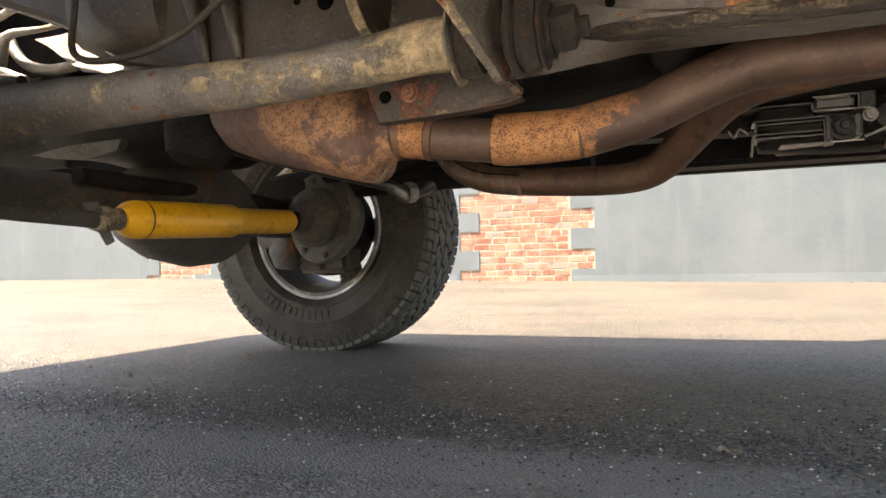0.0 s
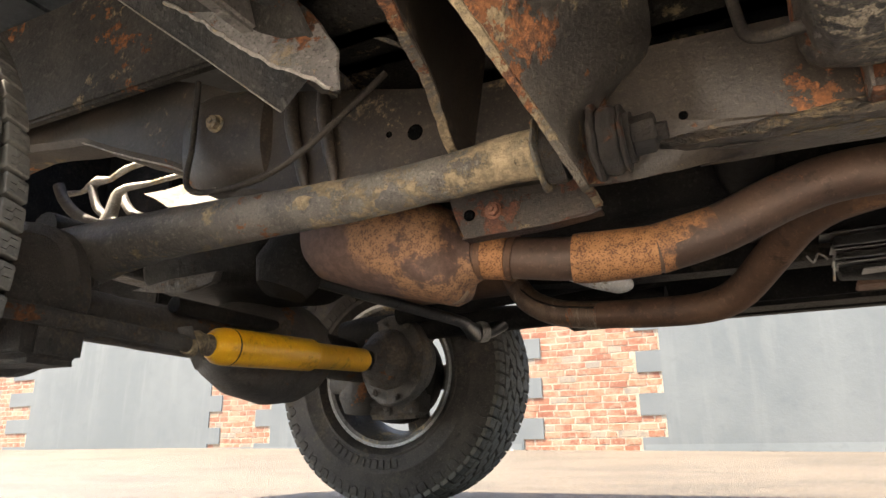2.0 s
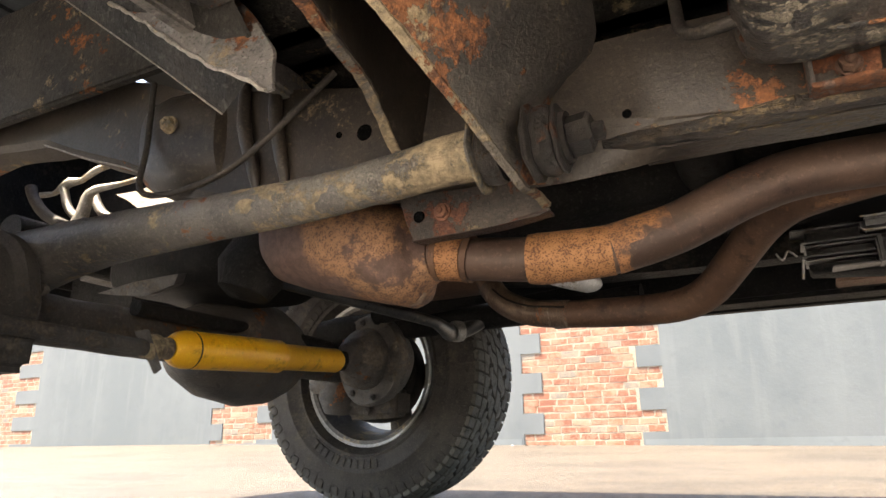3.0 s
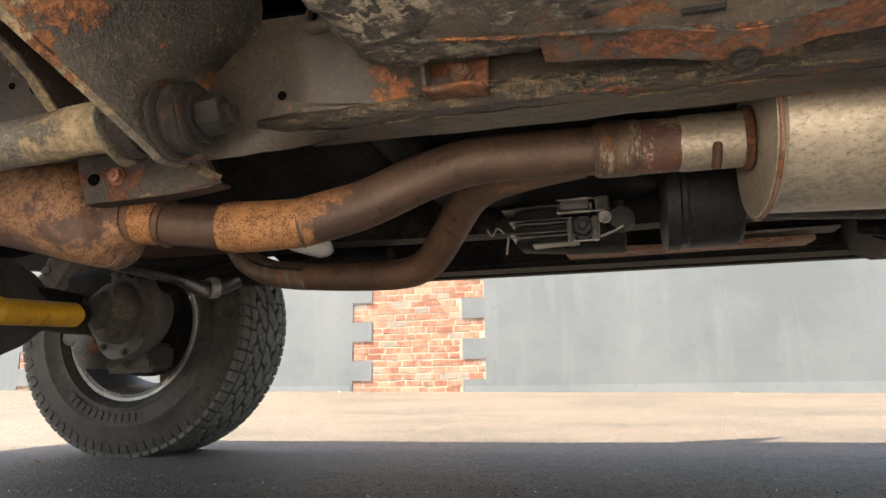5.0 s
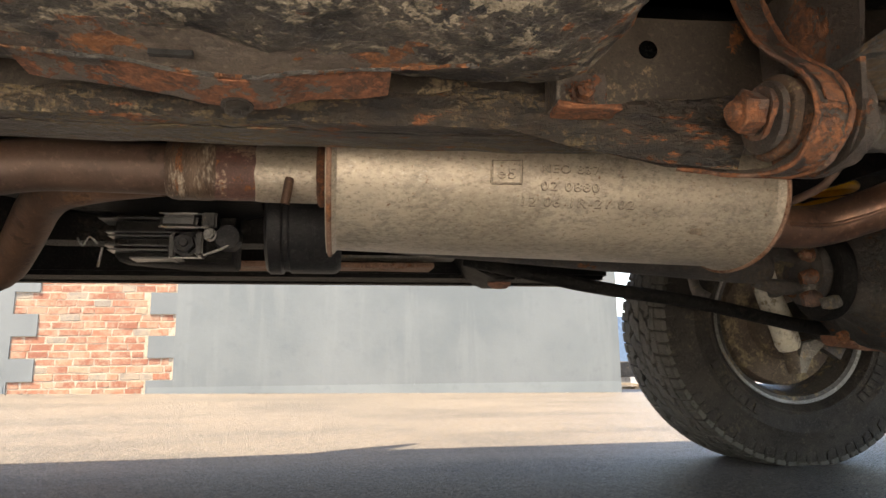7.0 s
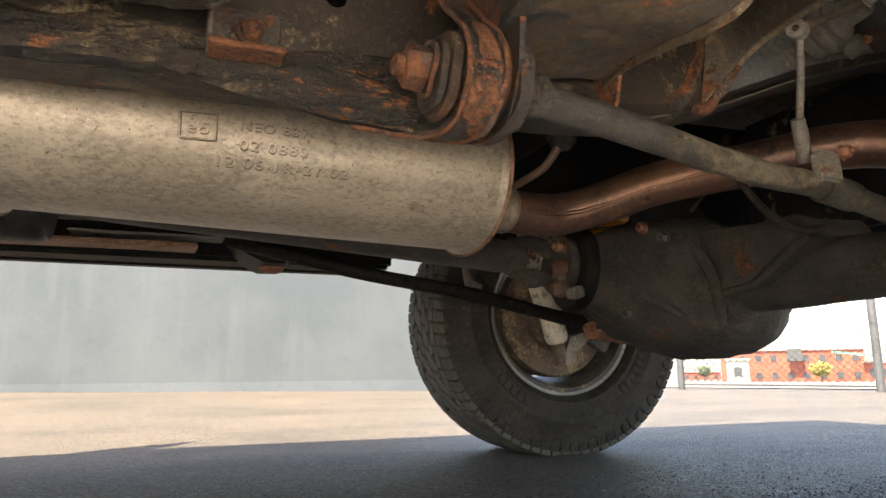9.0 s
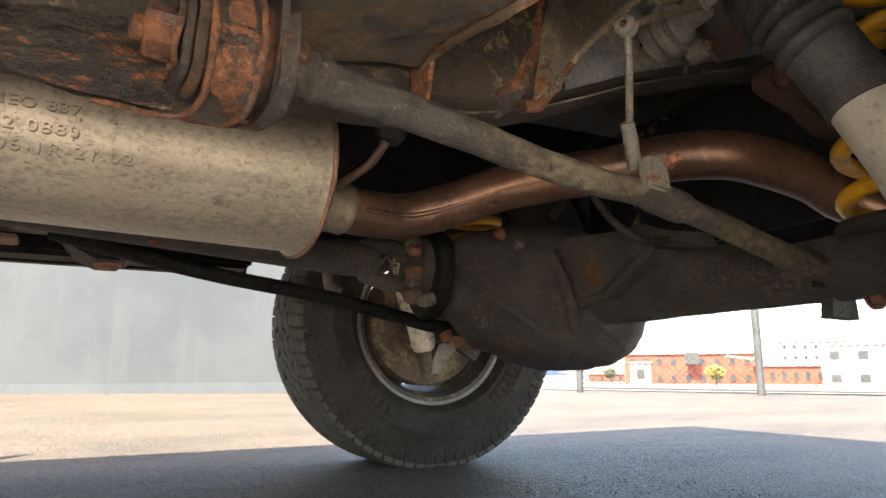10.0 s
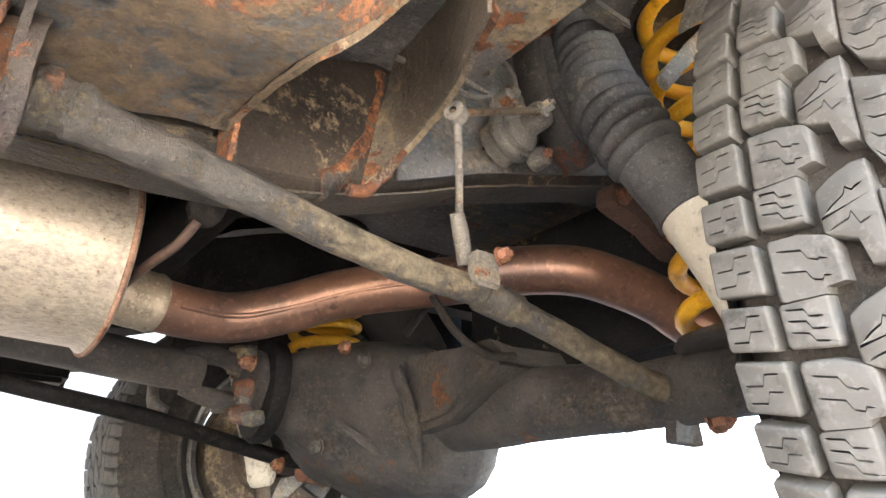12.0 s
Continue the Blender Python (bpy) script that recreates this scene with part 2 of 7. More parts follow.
M["alu_pale"] = grime("pale_aluminium", (0.55, 0.53, 0.49), (0.66, 0.64, 0.6), mud=0.25, rough=0.5, metal=0.2, scale=16, seed=89)
M["drum"] = grime("brake_drum", (0.08, 0.058, 0.040), (0.145, 0.106, 0.072), rust=0.22, mud=0.35, rough=0.7, scale=10, seed=91, height=0.004)
M["rim"] = grime("dirty_rim", (0.055, 0.05, 0.045), (0.11, 0.1, 0.088), mud=0.35, rough=0.5, metal=0.3, scale=12, seed=93, gloss=0.4)
M["rim_bright"] = grime("rim_lip", (0.260, 0.248, 0.229), (0.347, 0.335, 0.310), mud=0.25, rough=0.35, metal=0.7, scale=14, seed=95)
M["plank"] = grime("rusty_seam", (0.20, 0.11, 0.07), (0.30, 0.17, 0.11), rust=0.3, mud=0.25, rough=0.75, scale=16, seed=97)
M["bar_gloss"] = grime("greasy_black", (0.020, 0.019, 0.018), (0.046, 0.043, 0.039), mud=0.10, rough=0.30, scale=14, seed=64, height=0.0008, gloss=0.6, speck=0.3)
M["paint"] = grime("car_paint", (0.05, 0.055, 0.06), (0.06, 0.065, 0.07), rough=0.35, scale=2, seed=99, height=0.0002, gloss=0.25, speck=0.2)
M["glass_dark"] = grime("dark_glazing", (0.015, 0.017, 0.018), (0.02, 0.022, 0.023), rough=0.2, scale=2, seed=100, height=0.0001, speck=0.2)


def muffler_metal():
    """Aluminised steel, mottled with grey bloom and brown droplets."""
    n = Nodes("aluminised_steel")
    long_n, blot, tiny = n.noise(7, 4, 0.6), n.noise(115, 6, 0.75, stretch=(0.7, 1, 1)), n.noise(150, 3, 0.6, seed=4)
    patch = n.noise(14, 5, 0.7, stretch=(0.5, 1, 1), seed=8)
    fleck = n.noise(230, 4, 0.7, stretch=(0.55, 1, 1), seed=12)
    color = n.mix(n.step(long_n, 0.3, 0.7), (0.40, 0.335, 0.255), (0.50, 0.43, 0.335))
    color = n.mix(n.math("MULTIPLY", n.step(n.math("ADD", n.math("MULTIPLY", patch, 0.35), n.math("MULTIPLY", blot, 0.65)), 0.46, 0.60), 0.60), color, (0.20, 0.175, 0.145))
    color = n.mix(n.math("MULTIPLY", n.step(blot, 0.60, 0.68), 0.45), color, (0.66, 0.60, 0.52))
    color = n.mix(n.math("MULTIPLY", n.step(fleck, 0.54, 0.64), 0.55), color, (0.15, 0.128, 0.10))
    color = n.mix(n.math("MULTIPLY", n.step(fleck, 0.42, 0.34), 0.45), color, (0.60, 0.53, 0.43))
    color = n.mix(n.math("MULTIPLY", n.step(tiny, 0.655, 0.70), 0.8), color, (0.17, 0.085, 0.045))
    return n.end(color, n.math("ADD", n.math("MULTIPLY", blot, 0.35), 0.25), 0.4, n.math("ADD", blot, tiny), 0.0008)


M["muffler"] = muffler_metal()
# brown for the letters' painted shadow and grime, also for a rust spot
M["stamp"] = grime("stamp_shadow_grime", (0.115, 0.085, 0.06), (0.19, 0.145, 0.1), mud=0.2, rough=0.6, scale=60, seed=88, height=0.0003)


def asphalt():
    """Worn asphalt: dark binder, pale and dark stones, dusty film and a few cracks."""
    n = Nodes("asphalt")
    dist, col = n.cells(210)
    dist2, col2 = n.cells(85)
    sep = n.t.nodes.new("ShaderNodeSeparateColor")
    n.t.links.new(col, sep.inputs[0])
    broad, mid, fine = n.noise(0.7, 4, 0.6), n.noise(6, 5, 0.65), n.noise(420, 3, 0.6)
    color = n.mix(n.step(broad, 0.3, 0.7), (0.089, 0.073, 0.052), (0.121, 0.095, 0.065))
    color = n.mix(n.math("MULTIPLY", n.step(mid, 0.4, 0.7), 0.5), color, (0.068, 0.059, 0.047))
    color = n.mix(n.math("MULTIPLY", n.step(sep.outputs[0], 0.60, 0.9), 0.8), color, (0.201, 0.176, 0.141))
    color = n.mix(n.math("MULTIPLY", n.step(sep.outputs[1], 0.60, 0.8), 0.85), color, (0.023, 0.020, 0.020))
    color = n.mix(n.math("MULTIPLY", n.step(fine, 0.55, 0.7), 0.3), color, (0.110, 0.095, 0.074))
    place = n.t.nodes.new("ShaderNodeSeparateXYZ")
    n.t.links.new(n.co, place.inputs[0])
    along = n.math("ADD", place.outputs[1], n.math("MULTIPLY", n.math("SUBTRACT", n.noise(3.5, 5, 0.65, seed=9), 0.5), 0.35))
    # smoother near band, lightened as well to make up for dark shade there
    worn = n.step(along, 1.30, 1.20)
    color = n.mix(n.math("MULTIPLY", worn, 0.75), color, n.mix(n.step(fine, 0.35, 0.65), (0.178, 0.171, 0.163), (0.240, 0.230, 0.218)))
    gleam = n.t.nodes.new("ShaderNodeSeparateColor")
    n.t.links.new(col2, gleam.inputs[0])
    coarse = n.step(n.noise(2.2, 4, 0.6, stretch=(0.5, 1, 1), seed=3), 0.45, 0.62)
    color = n.mix(n.math("MULTIPLY", n.math("MULTIPLY", n.step(gleam.outputs[2], 0.93, 0.97), n.step(dist2, 0.28, 0.16)), 0.8), color, (0.302, 0.276, 0.232))
    color = n.mix(n.math("MULTIPLY", n.math("MULTIPLY", n.step(dist2, 0.35, 0.6), coarse), 0.6), color, (0.029, 0.027, 0.024))
    h = n.math("ADD", n.math("MULTIPLY", n.math("MULTIPLY", n.step(dist2, 0.0, 0.6), coarse), -1.2), n.math("ADD", n.math("MULTIPLY", n.step(dist, 0.0, 0.7), -0.9), n.math("ADD", n.math("MULTIPLY", fine, 0.35), n.math("MULTIPLY", mid, 0.8))))
    return n.end(color, 0.58, 0.0, h, 0.0055)


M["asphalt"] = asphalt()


def chip_mat():
    """Stone chippings, each in its own grey."""
    n = Nodes("stone_chips")
    tone = n.t.nodes.new("ShaderNodeNewGeometry").outputs["Random Per Island"]
    color = n.mix(n.step(tone, 0.3, 0.9), (0.022, 0.022, 0.024), (0.15, 0.147, 0.142))
    color = n.mix(n.step(tone, 0.945, 0.965), color, (0.55, 0.54, 0.52))
    return n.end(color, 0.35, 0.0, n.noise(600, 3, 0.6), 0.0008)


M["chips"] = chip_mat()


def plaster(name, lift):
    """Blue-grey masonry paint with patchy coats and scuffs."""
    n = Nodes(name)
    broad, mid, fine = n.noise(0.8, 5, 0.62), n.noise(5, 6, 0.7), n.noise(60, 4, 0.65)
    streak = n.noise(3, 4, 0.6, stretch=(2.2, 1, 0.25), seed=5)
    color = n.mix(n.step(broad, 0.32, 0.68), tuple(c * lift for c in (0.089, 0.102, 0.106)), tuple(c * lift for c in (0.116, 0.128, 0.130)))
    color = n.mix(n.math("MULTIPLY", n.step(streak, 0.5, 0.72), 0.4), color, (0.136, 0.147, 0.147))
    color = n.mix(n.math("MULTIPLY", n.step(mid, 0.52, 0.72), 0.4), color, (0.077, 0.089, 0.095))
    return n.end(color, 0.8, 0.0, n.math("ADD", n.math("MULTIPLY", mid, 1.2), n.math("MULTIPLY", fine, 0.4)), 0.0025)


M["plaster"] = plaster("wall_paint", 1.0)
M["plaster_pale"] = plaster("splashed_paint", 1.22)


def brick_mat():
    """Old red brick with smears of lime mortar over faces and edges."""
    n = Nodes("old_brick")
    n.co = n.t.nodes.new("ShaderNodeNewGeometry").outputs["Position"]
    info = n.t.nodes.new("ShaderNodeObjectInfo").outputs["Random"]
    broad, mid, fine = n.noise(5, 4, 0.6), n.noise(22, 6, 0.7), n.noise(110, 4, 0.6)
    color = n.mix(n.step(info, 0.0, 1.0), (0.180, 0.064, 0.036), (0.270, 0.118, 0.066))
    color = n.mix(n.step(info, 0.90, 0.93), n.mix(n.step(info, 0.80, 0.83), color, (0.240, 0.168, 0.108)), (0.165, 0.140, 0.112))
    color = n.mix(n.math("MULTIPLY", n.step(fine, 0.56, 0.7), 0.5), color, (0.090, 0.041, 0.025))
    smear = n.step(n.math("ADD", n.math("MULTIPLY", broad, 0.5), n.math("MULTIPLY", mid, 0.5)), 0.45, 0.56)
    color = n.mix(n.math("MULTIPLY", smear, 0.50), color, (0.29, 0.222, 0.152))
    color = n.mix(n.math("MULTIPLY", n.step(n.noise(60, 6, 0.75, seed=3), 0.58, 0.68), 0.55), color, (0.31, 0.245, 0.175))
    return n.end(color, 0.85, 0.0, n.math("ADD", mid, n.math("MULTIPLY", fine, 0.4)), 0.004)


M["brick"] = brick_mat()
M["mortar"] = grime("mortar", (0.270, 0.218, 0.160), (0.330, 0.275, 0.208), mud=0.2, rough=0.9, scale=10, seed=15)
M["galv"] = grime("galvanised_steel", (0.082, 0.085, 0.085), (0.109, 0.112, 0.112), rough=0.5, metal=0.5, scale=5, seed=17, height=0.0003)
M["far_brick"] = grime("red_masonry", (0.265, 0.066, 0.039), (0.328, 0.094, 0.055), rough=0.85, scale=0.25, seed=18)
M["far_white"] = grime("pale_render", (0.390, 0.364, 0.312), (0.455, 0.429, 0.377), rough=0.85, scale=0.2, seed=19)
M["far_glass"] = grime("far_panes", (0.039, 0.046, 0.052), (0.058, 0.065, 0.072), rough=0.3, scale=0.3, seed=20)
M["far_green"] = grime("green_metal", (0.104, 0.221, 0.169), (0.130, 0.260, 0.195), rough=0.6, scale=0.3, seed=22)
M["concrete"] = grime("pale_concrete", (0.18, 0.165, 0.14), (0.23, 0.21, 0.18), rough=0.85, scale=0.6, seed=23, height=0.002)
# very pale colour for the added strip that reflects light under the vehicle
M["bounce_slab"] = grime("bounce_concrete", (0.66, 0.63, 0.57), (0.74, 0.71, 0.65), rough=0.85, scale=0.9, seed=29, height=0.002)
M["flake"] = scabby("flaking_edge", 0.30, 8.0, 1.7, (0.20, 0.15, 0.085), (0.40, 1, 1), (0.050, 0.036, 0.024))
M["rail_grey"] = grime("chipped_grey_paint", (0.085, 0.086, 0.085), (0.16, 0.155, 0.145), rust=0.10, mud=0.40, rough=0.5, scale=12, seed=106, height=0.004, mud_col=(0.24, 0.20, 0.15))
M["strap_rust"] = grime("strap_rust", (0.045, 0.037, 0.032), (0.095, 0.076, 0.061), rust=0.50, mud=0.15, rough=0.5, scale=13, seed=49, height=0.004, rust_col=(0.30, 0.115, 0.055))
M["skid"] = grime("skid_plate_coat", (0.056, 0.043, 0.034), (0.110, 0.084, 0.064), rust=0.44, mud=0.22, rough=0.45, scale=12, seed=50, height=0.006)
M["outrigger"] = grime("outrigger_coat", (0.024, 0.024, 0.024), (0.060, 0.055, 0.048), rust=0.26, mud=0.62, rough=0.42, scale=7, seed=35, height=0.006, mud_col=(0.155, 0.100, 0.050), gloss=0.7)
M["dusty_cast"] = grime("dusty_cast_metal", (0.11, 0.097, 0.080), (0.19, 0.168, 0.138), rust=0.08, mud=0.3, rough=0.65, scale=22, seed=108, height=0.002, mud_col=(0.30, 0.25, 0.18))
M["orange_rust"] = grime("orange_rust", (0.07, 0.045, 0.035), (0.16, 0.085, 0.055), rust=0.85, mud=0.25, rough=0.6, scale=14, seed=45, height=0.004, rust_col=(0.235, 0.088, 0.036))
M["red_rust"] = grime("red_rust", (0.085, 0.04, 0.03), (0.13, 0.06, 0.045), rust=0.1, mud=0.33, rough=0.45, scale=20, seed=47, height=0.002, mud_col=(0.50, 0.36, 0.26))
M["bush"] = grime("greasy_rubber", (0.014, 0.012, 0.011), (0.036, 0.030, 0.025), rust=0.16, mud=0.20, rough=0.34, scale=22, seed=64, height=0.006, mud_col=(0.12, 0.085, 0.055), rust_col=(0.13, 0.06, 0.035), gloss=0.3)
# near-black for parts in the dark: deep shade is put into the colour
M["shaded_black"] = grime("black_and_shade", (0.008, 0.0075, 0.007), (0.017, 0.0155, 0.014), mud=0.10, rough=0.6, scale=10, seed=65, height=0.004, mud_col=(0.05, 0.042, 0.034), gloss=0.10)
M["collar"] = grime("scuffed_collar", (0.075, 0.046, 0.030), (0.14, 0.092, 0.060), rust=0.15, mud=0.27, rough=0.42, metal=0.3, scale=26, seed=66, height=0.0015, mud_col=(0.42, 0.34, 0.26), stretch=(1.8, 0.4, 0.4))
M["plate_rust"] = grime("plate_rust", (0.034, 0.028, 0.023), (0.075, 0.058, 0.044), rust=0.42, mud=0.18, rough=0.55, scale=15, seed=110, height=0.003, rust_col=(0.19, 0.075, 0.042))
M["bush_rust"] = grime("bush_rust", (0.05, 0.032, 0.022), (0.10, 0.060, 0.036), rust=0.45, mud=0.2, rough=0.6, scale=24, seed=112, height=0.004, rust_col=(0.20, 0.085, 0.035))
M["lip_rust"] = grime("rusty_lip", (0.085, 0.060, 0.036), (0.16, 0.112, 0.064), rust=0.50, mud=0.35, rough=0.55, scale=12, seed=38, height=0.005, mud_col=(0.21, 0.145, 0.08), rust_col=(0.33, 0.14, 0.055))
M["rail_brown"] = grime("rail_brown", (0.060, 0.050, 0.038), (0.115, 0.096, 0.072), rust=0.12, mud=0.20, rough=0.45, scale=12, seed=39, height=0.005, mud_col=(0.18, 0.135, 0.085))
M["gusset"] = grime("gusset_coat", (0.07, 0.056, 0.040), (0.14, 0.112, 0.080), rust=0.22, mud=0.40, rough=0.5, scale=7, seed=36, height=0.004)
M["skirt"] = grime("rusted_skirt", (0.022, 0.014, 0.012), (0.048, 0.028, 0.021), rust=0.30, mud=0.18, rough=0.45, scale=11, seed=48, height=0.003, rust_col=(0.22, 0.08, 0.045), mud_col=(0.2, 0.14, 0.09), stretch=(0.6, 1, 1), gloss=0.35)
M["hanger_coat"] = grime("hanger_coat", (0.030, 0.026, 0.023), (0.066, 0.057, 0.047), rust=0.36, mud=0.34, rough=0.42, scale=9, seed=104, height=0.004)
M["floor_black"] = grime("floor_black", (0.02, 0.018, 0.016), (0.045, 0.04, 0.035), rust=0.10, mud=0.18, rough=0.6, scale=6, seed=52, height=0.004, gloss=0.15)
M["hole"] = grime("hole_black", (0.002, 0.002, 0.002), (0.003, 0.003, 0.003), rough=0.95, scale=9, seed=67, gloss=0.0)
M["boot"] = grime("boot_rubber", (0.05, 0.047, 0.045), (0.1, 0.095, 0.09), mud=0.22, rough=0.6, scale=14, seed=68, mud_col=(0.2, 0.18, 0.155))
M["arm_tan"] = grime("arm_tan", (0.08, 0.07, 0.058), (0.165, 0.145, 0.118), rust=0.06, mud=0.74, rough=0.6, scale=9, seed=31, height=0.005, mud_col=(0.34, 0.255, 0.15))
M["wood"] = grime("weathered_board", (0.143, 0.111, 0.078), (0.221, 0.176, 0.124), mud=0.3, rough=0.8, scale=9, seed=24)
M["leaf"] = grime("yellow_leaves", (0.143, 0.156, 0.019), (0.234, 0.208, 0.033), rough=0.6, scale=2, seed=25)
M["leaf_green"] = grime("green_leaves", (0.039, 0.065, 0.023), (0.065, 0.091, 0.033), rough=0.6, scale=0.2, seed=26)
M["bark"] = grime("bark", (0.065, 0.049, 0.033), (0.104, 0.078, 0.055), rough=0.85, scale=3, seed=27)
M["hill"] = grime("hazy_hill", (0.040, 0.072, 0.125), (0.046, 0.080, 0.136), rough=0.9, scale=0.01, seed=28)


# ---------------------------------------------------------------- mesh helpers
def part(name, bm, material, parent=None, label="", smooth=True):
    """Links a bmesh, given in world places, as one mesh object under a thing or a part."""
    me = bpy.data.meshes.new(name)
    bmesh.ops.recalc_face_normals(bm, faces=bm.faces)
    if smooth:
        for f in bm.faces:
            f.smooth = True
        for e in bm.edges:
            if len(e.link_faces) == 2 and e.calc_face_angle(0) > 0.75:
                e.smooth = False
    bm.to_mesh(me)
    bm.free()
    me.materials.append(M[material])
    ob = new(name, me)
    if parent:
        ob.parent = parent
        if not parent.parent:
            ob.matrix_parent_inverse = parent.matrix_basis.inverted()
    if label:
        tagged(ob, label)
    return ob


def thing(name, place, label, category, group="", kind=""):
    ob = new(name)
    ob.matrix_basis = Matrix.Translation(place)
    ob.empty_display_size = 0.2
    return tagged(ob, label, category, group, kind)


def resample(points, step):
    """A smooth curve through the points (Catmull-Rom)."""
    p = [Vector(q) for q in points]
    p = [p[0] * 2 - p[1]] + p + [p[-1] * 2 - p[-2]]
    out, where = [], []
    for i in range(1, len(p) - 2):
        a, b, c, d = p[i - 1:i + 3]
        n = max(1, round((c - b).length / step))
        for k in range(n):
            t = k / n
            out.append(0.5 * ((2 * b) + (c - a) * t + (2 * a - 5 * b + 4 * c - d) * t * t + (3 * b - a - 3 * c + d) * t ** 3))
            where.append(i - 1 + t)
    out.append(p[-2])
    where.append(len(p) - 3)
    return out, where


def sweep(bm, line, radii, seg=16, caps=True, flat=1.0, up=None):
    """A ring of verts round each point of a line, joined to a tube. flat squeezes it across."""
    prev, rings = None, []
    n = len(line)
    for i, q in enumerate(line):
        d = (line[min(i + 1, n - 1)] - line[max(i - 1, 0)]).normalized()
        if prev is None:
            u = Vector(up) if up else (Vector((0, 0, 1)) if abs(d.z) < 0.9 else Vector((1, 0, 0)))
        else:
            u = prev
        u = (u - d * u.dot(d)).normalized()
        prev = u
        v = d.cross(u)
        r = radii[i] if isinstance(radii, (list, tuple)) else radii
        rings.append([bm.verts.new(q + (u * math.cos(a) + v * flat * math.sin(a)) * r) for a in (2 * math.pi * k / seg for k in range(seg))])
    for a, b in zip(rings, rings[1:]):
        for k in range(seg):
            bm.faces.new((a[k], a[(k + 1) % seg], b[(k + 1) % seg], b[k]))
    if caps:
        bm.faces.new(rings[0])
        bm.faces.new(rings[-1])
    return bm


def tube(points, radius, seg=16, step=0.02, flat=1.0, bm=None, up=None):
    line, where = resample(points, step)
    if isinstance(radius, (list, tuple)):
        radius = [float(np.interp(w, range(len(radius)), radius)) for w in where]
    return sweep(bm or bmesh.new(), line, radius, seg, True, flat, up)


def rod(a, b, radius, seg=16, bm=None, radius2=None, bevel=0.15):
    """A round bar between two points, its ends a little chamfered."""
    a, b = Vector(a), Vector(b)
    r2 = radius if radius2 is None else radius2
    d = (b - a).normalized()
    e = min(radius * bevel, (b - a).length * 0.3)
    return sweep(bm or bmesh.new(), [a, a + d * e, b - d * e, b], [radius - e, radius, r2, r2 - e], seg)


def prism(points, thick, bm=None):
    """A flat plate: its outline and the vector by which it is thick."""
    bm = bm or bmesh.new()
    t = Vector(thick)
    a = [bm.verts.new(Vector(p)) for p in points]
    b = [bm.verts.new(Vector(p) + t) for p in points]
    bm.faces.new(a)
    bm.faces.new(b[::-1])
    for i in range(len(a)):
        j = (i + 1) % len(a)
        bm.faces.new((a[i], b[i], b[j], a[j]))
    return bm


def box(x0, x1, y0, y1, z0, z1, bevel=0.0, bm=None, seg=2):
    own = bmesh.new()
    prism([(x0, y0, z0), (x1, y0, z0), (x1, y1, z0), (x0, y1, z0)], (0, 0, z1 - z0), own)
    bmesh.ops.recalc_face_normals(own, faces=own.faces)
    if bevel:
        bmesh.ops.bevel(own, geom=own.edges[:], offset=bevel, segments=seg, affect="EDGES")
    return merge(bm, own)


def merge(bm, own):
    """Adds own to bm (when there is one)."""
    if bm is None:
        return own
    me = bpy.data.meshes.new("tmp")
    own.to_mesh(me)
    own.free()
    bm.from_mesh(me)
    bpy.data.meshes.remove(me)
    return bm


def chamfer(bm, offset, seg=2, angle=0.5):
    bmesh.ops.recalc_face_normals(bm, faces=bm.faces)
    geom = [e for e in bm.edges if len(e.link_faces) == 2 and e.calc_face_angle(0) > angle]
    bmesh.ops.bevel(bm, geom=geom, offset=offset, segments=seg, affect="EDGES")
    return bm


def dent(bm, amp, scale, cuts=0):
    """Uneven, hand-beaten and scaly surface."""
    if cuts:
        bmesh.ops.subdivide_edges(bm, edges=bm.edges[:], cuts=cuts, use_grid_fill=True)
    for v in bm.verts:
        v.co += noise.noise_vector(v.co * scale) * amp
    return bm


def lathe(profile, centre, axis, seg=48, bm=None):
    """Turns (radius, along) pairs round an axis through centre."""
    bm = bm or bmesh.new()
    c, d = Vector(centre), Vector(axis).normalized()
    u = d.orthogonal().normalized()
    v = d.cross(u)
    rings = []
    for r, h in profile:
        rings.append([bm.verts.new(c + d * h + (u * math.cos(a) + v * math.sin(a)) * max(r, 1e-4)) for a in (2 * math.pi * k / seg for k in range(seg))])
    for a, b in zip(rings, rings[1:]):
        for k in range(seg):
            bm.faces.new((a[k], a[(k + 1) % seg], b[(k + 1) % seg], b[k]))
    return bm


def hexnut(at, axis, r, h, bm=None):
    bm = bm or bmesh.new()
    c, d = Vector(at), Vector(axis).normalized()
    lathe([(0, 0), (r * 1.25, 0), (r * 1.25, h * 0.2), (r * 1.02, h * 0.2)], c, d, 16, bm)
    own = bmesh.new()
    lathe([(0, h * 0.2), (r, h * 0.2), (r, h * 0.9), (r * 0.85, h), (0, h)], c, d, 6, own)
    merge(bm, own)
    return rod(c + d * h * 0.9, c + d * h * 1.35, r * 0.45, 10, bm)


def loft(rings, bm=None, caps=True):
    bm = bm or bmesh.new()
    vs = [[bm.verts.new(Vector(p)) for p in ring] for ring in rings]
    n = len(vs[0])
    for a, b in zip(vs, vs[1:]):
        for k in range(n):
            bm.faces.new((a[k], a[(k + 1) % n], b[(k + 1) % n], b[k]))
    if caps:
        bm.faces.new(vs[0])
        bm.faces.new(vs[-1])
    return bm


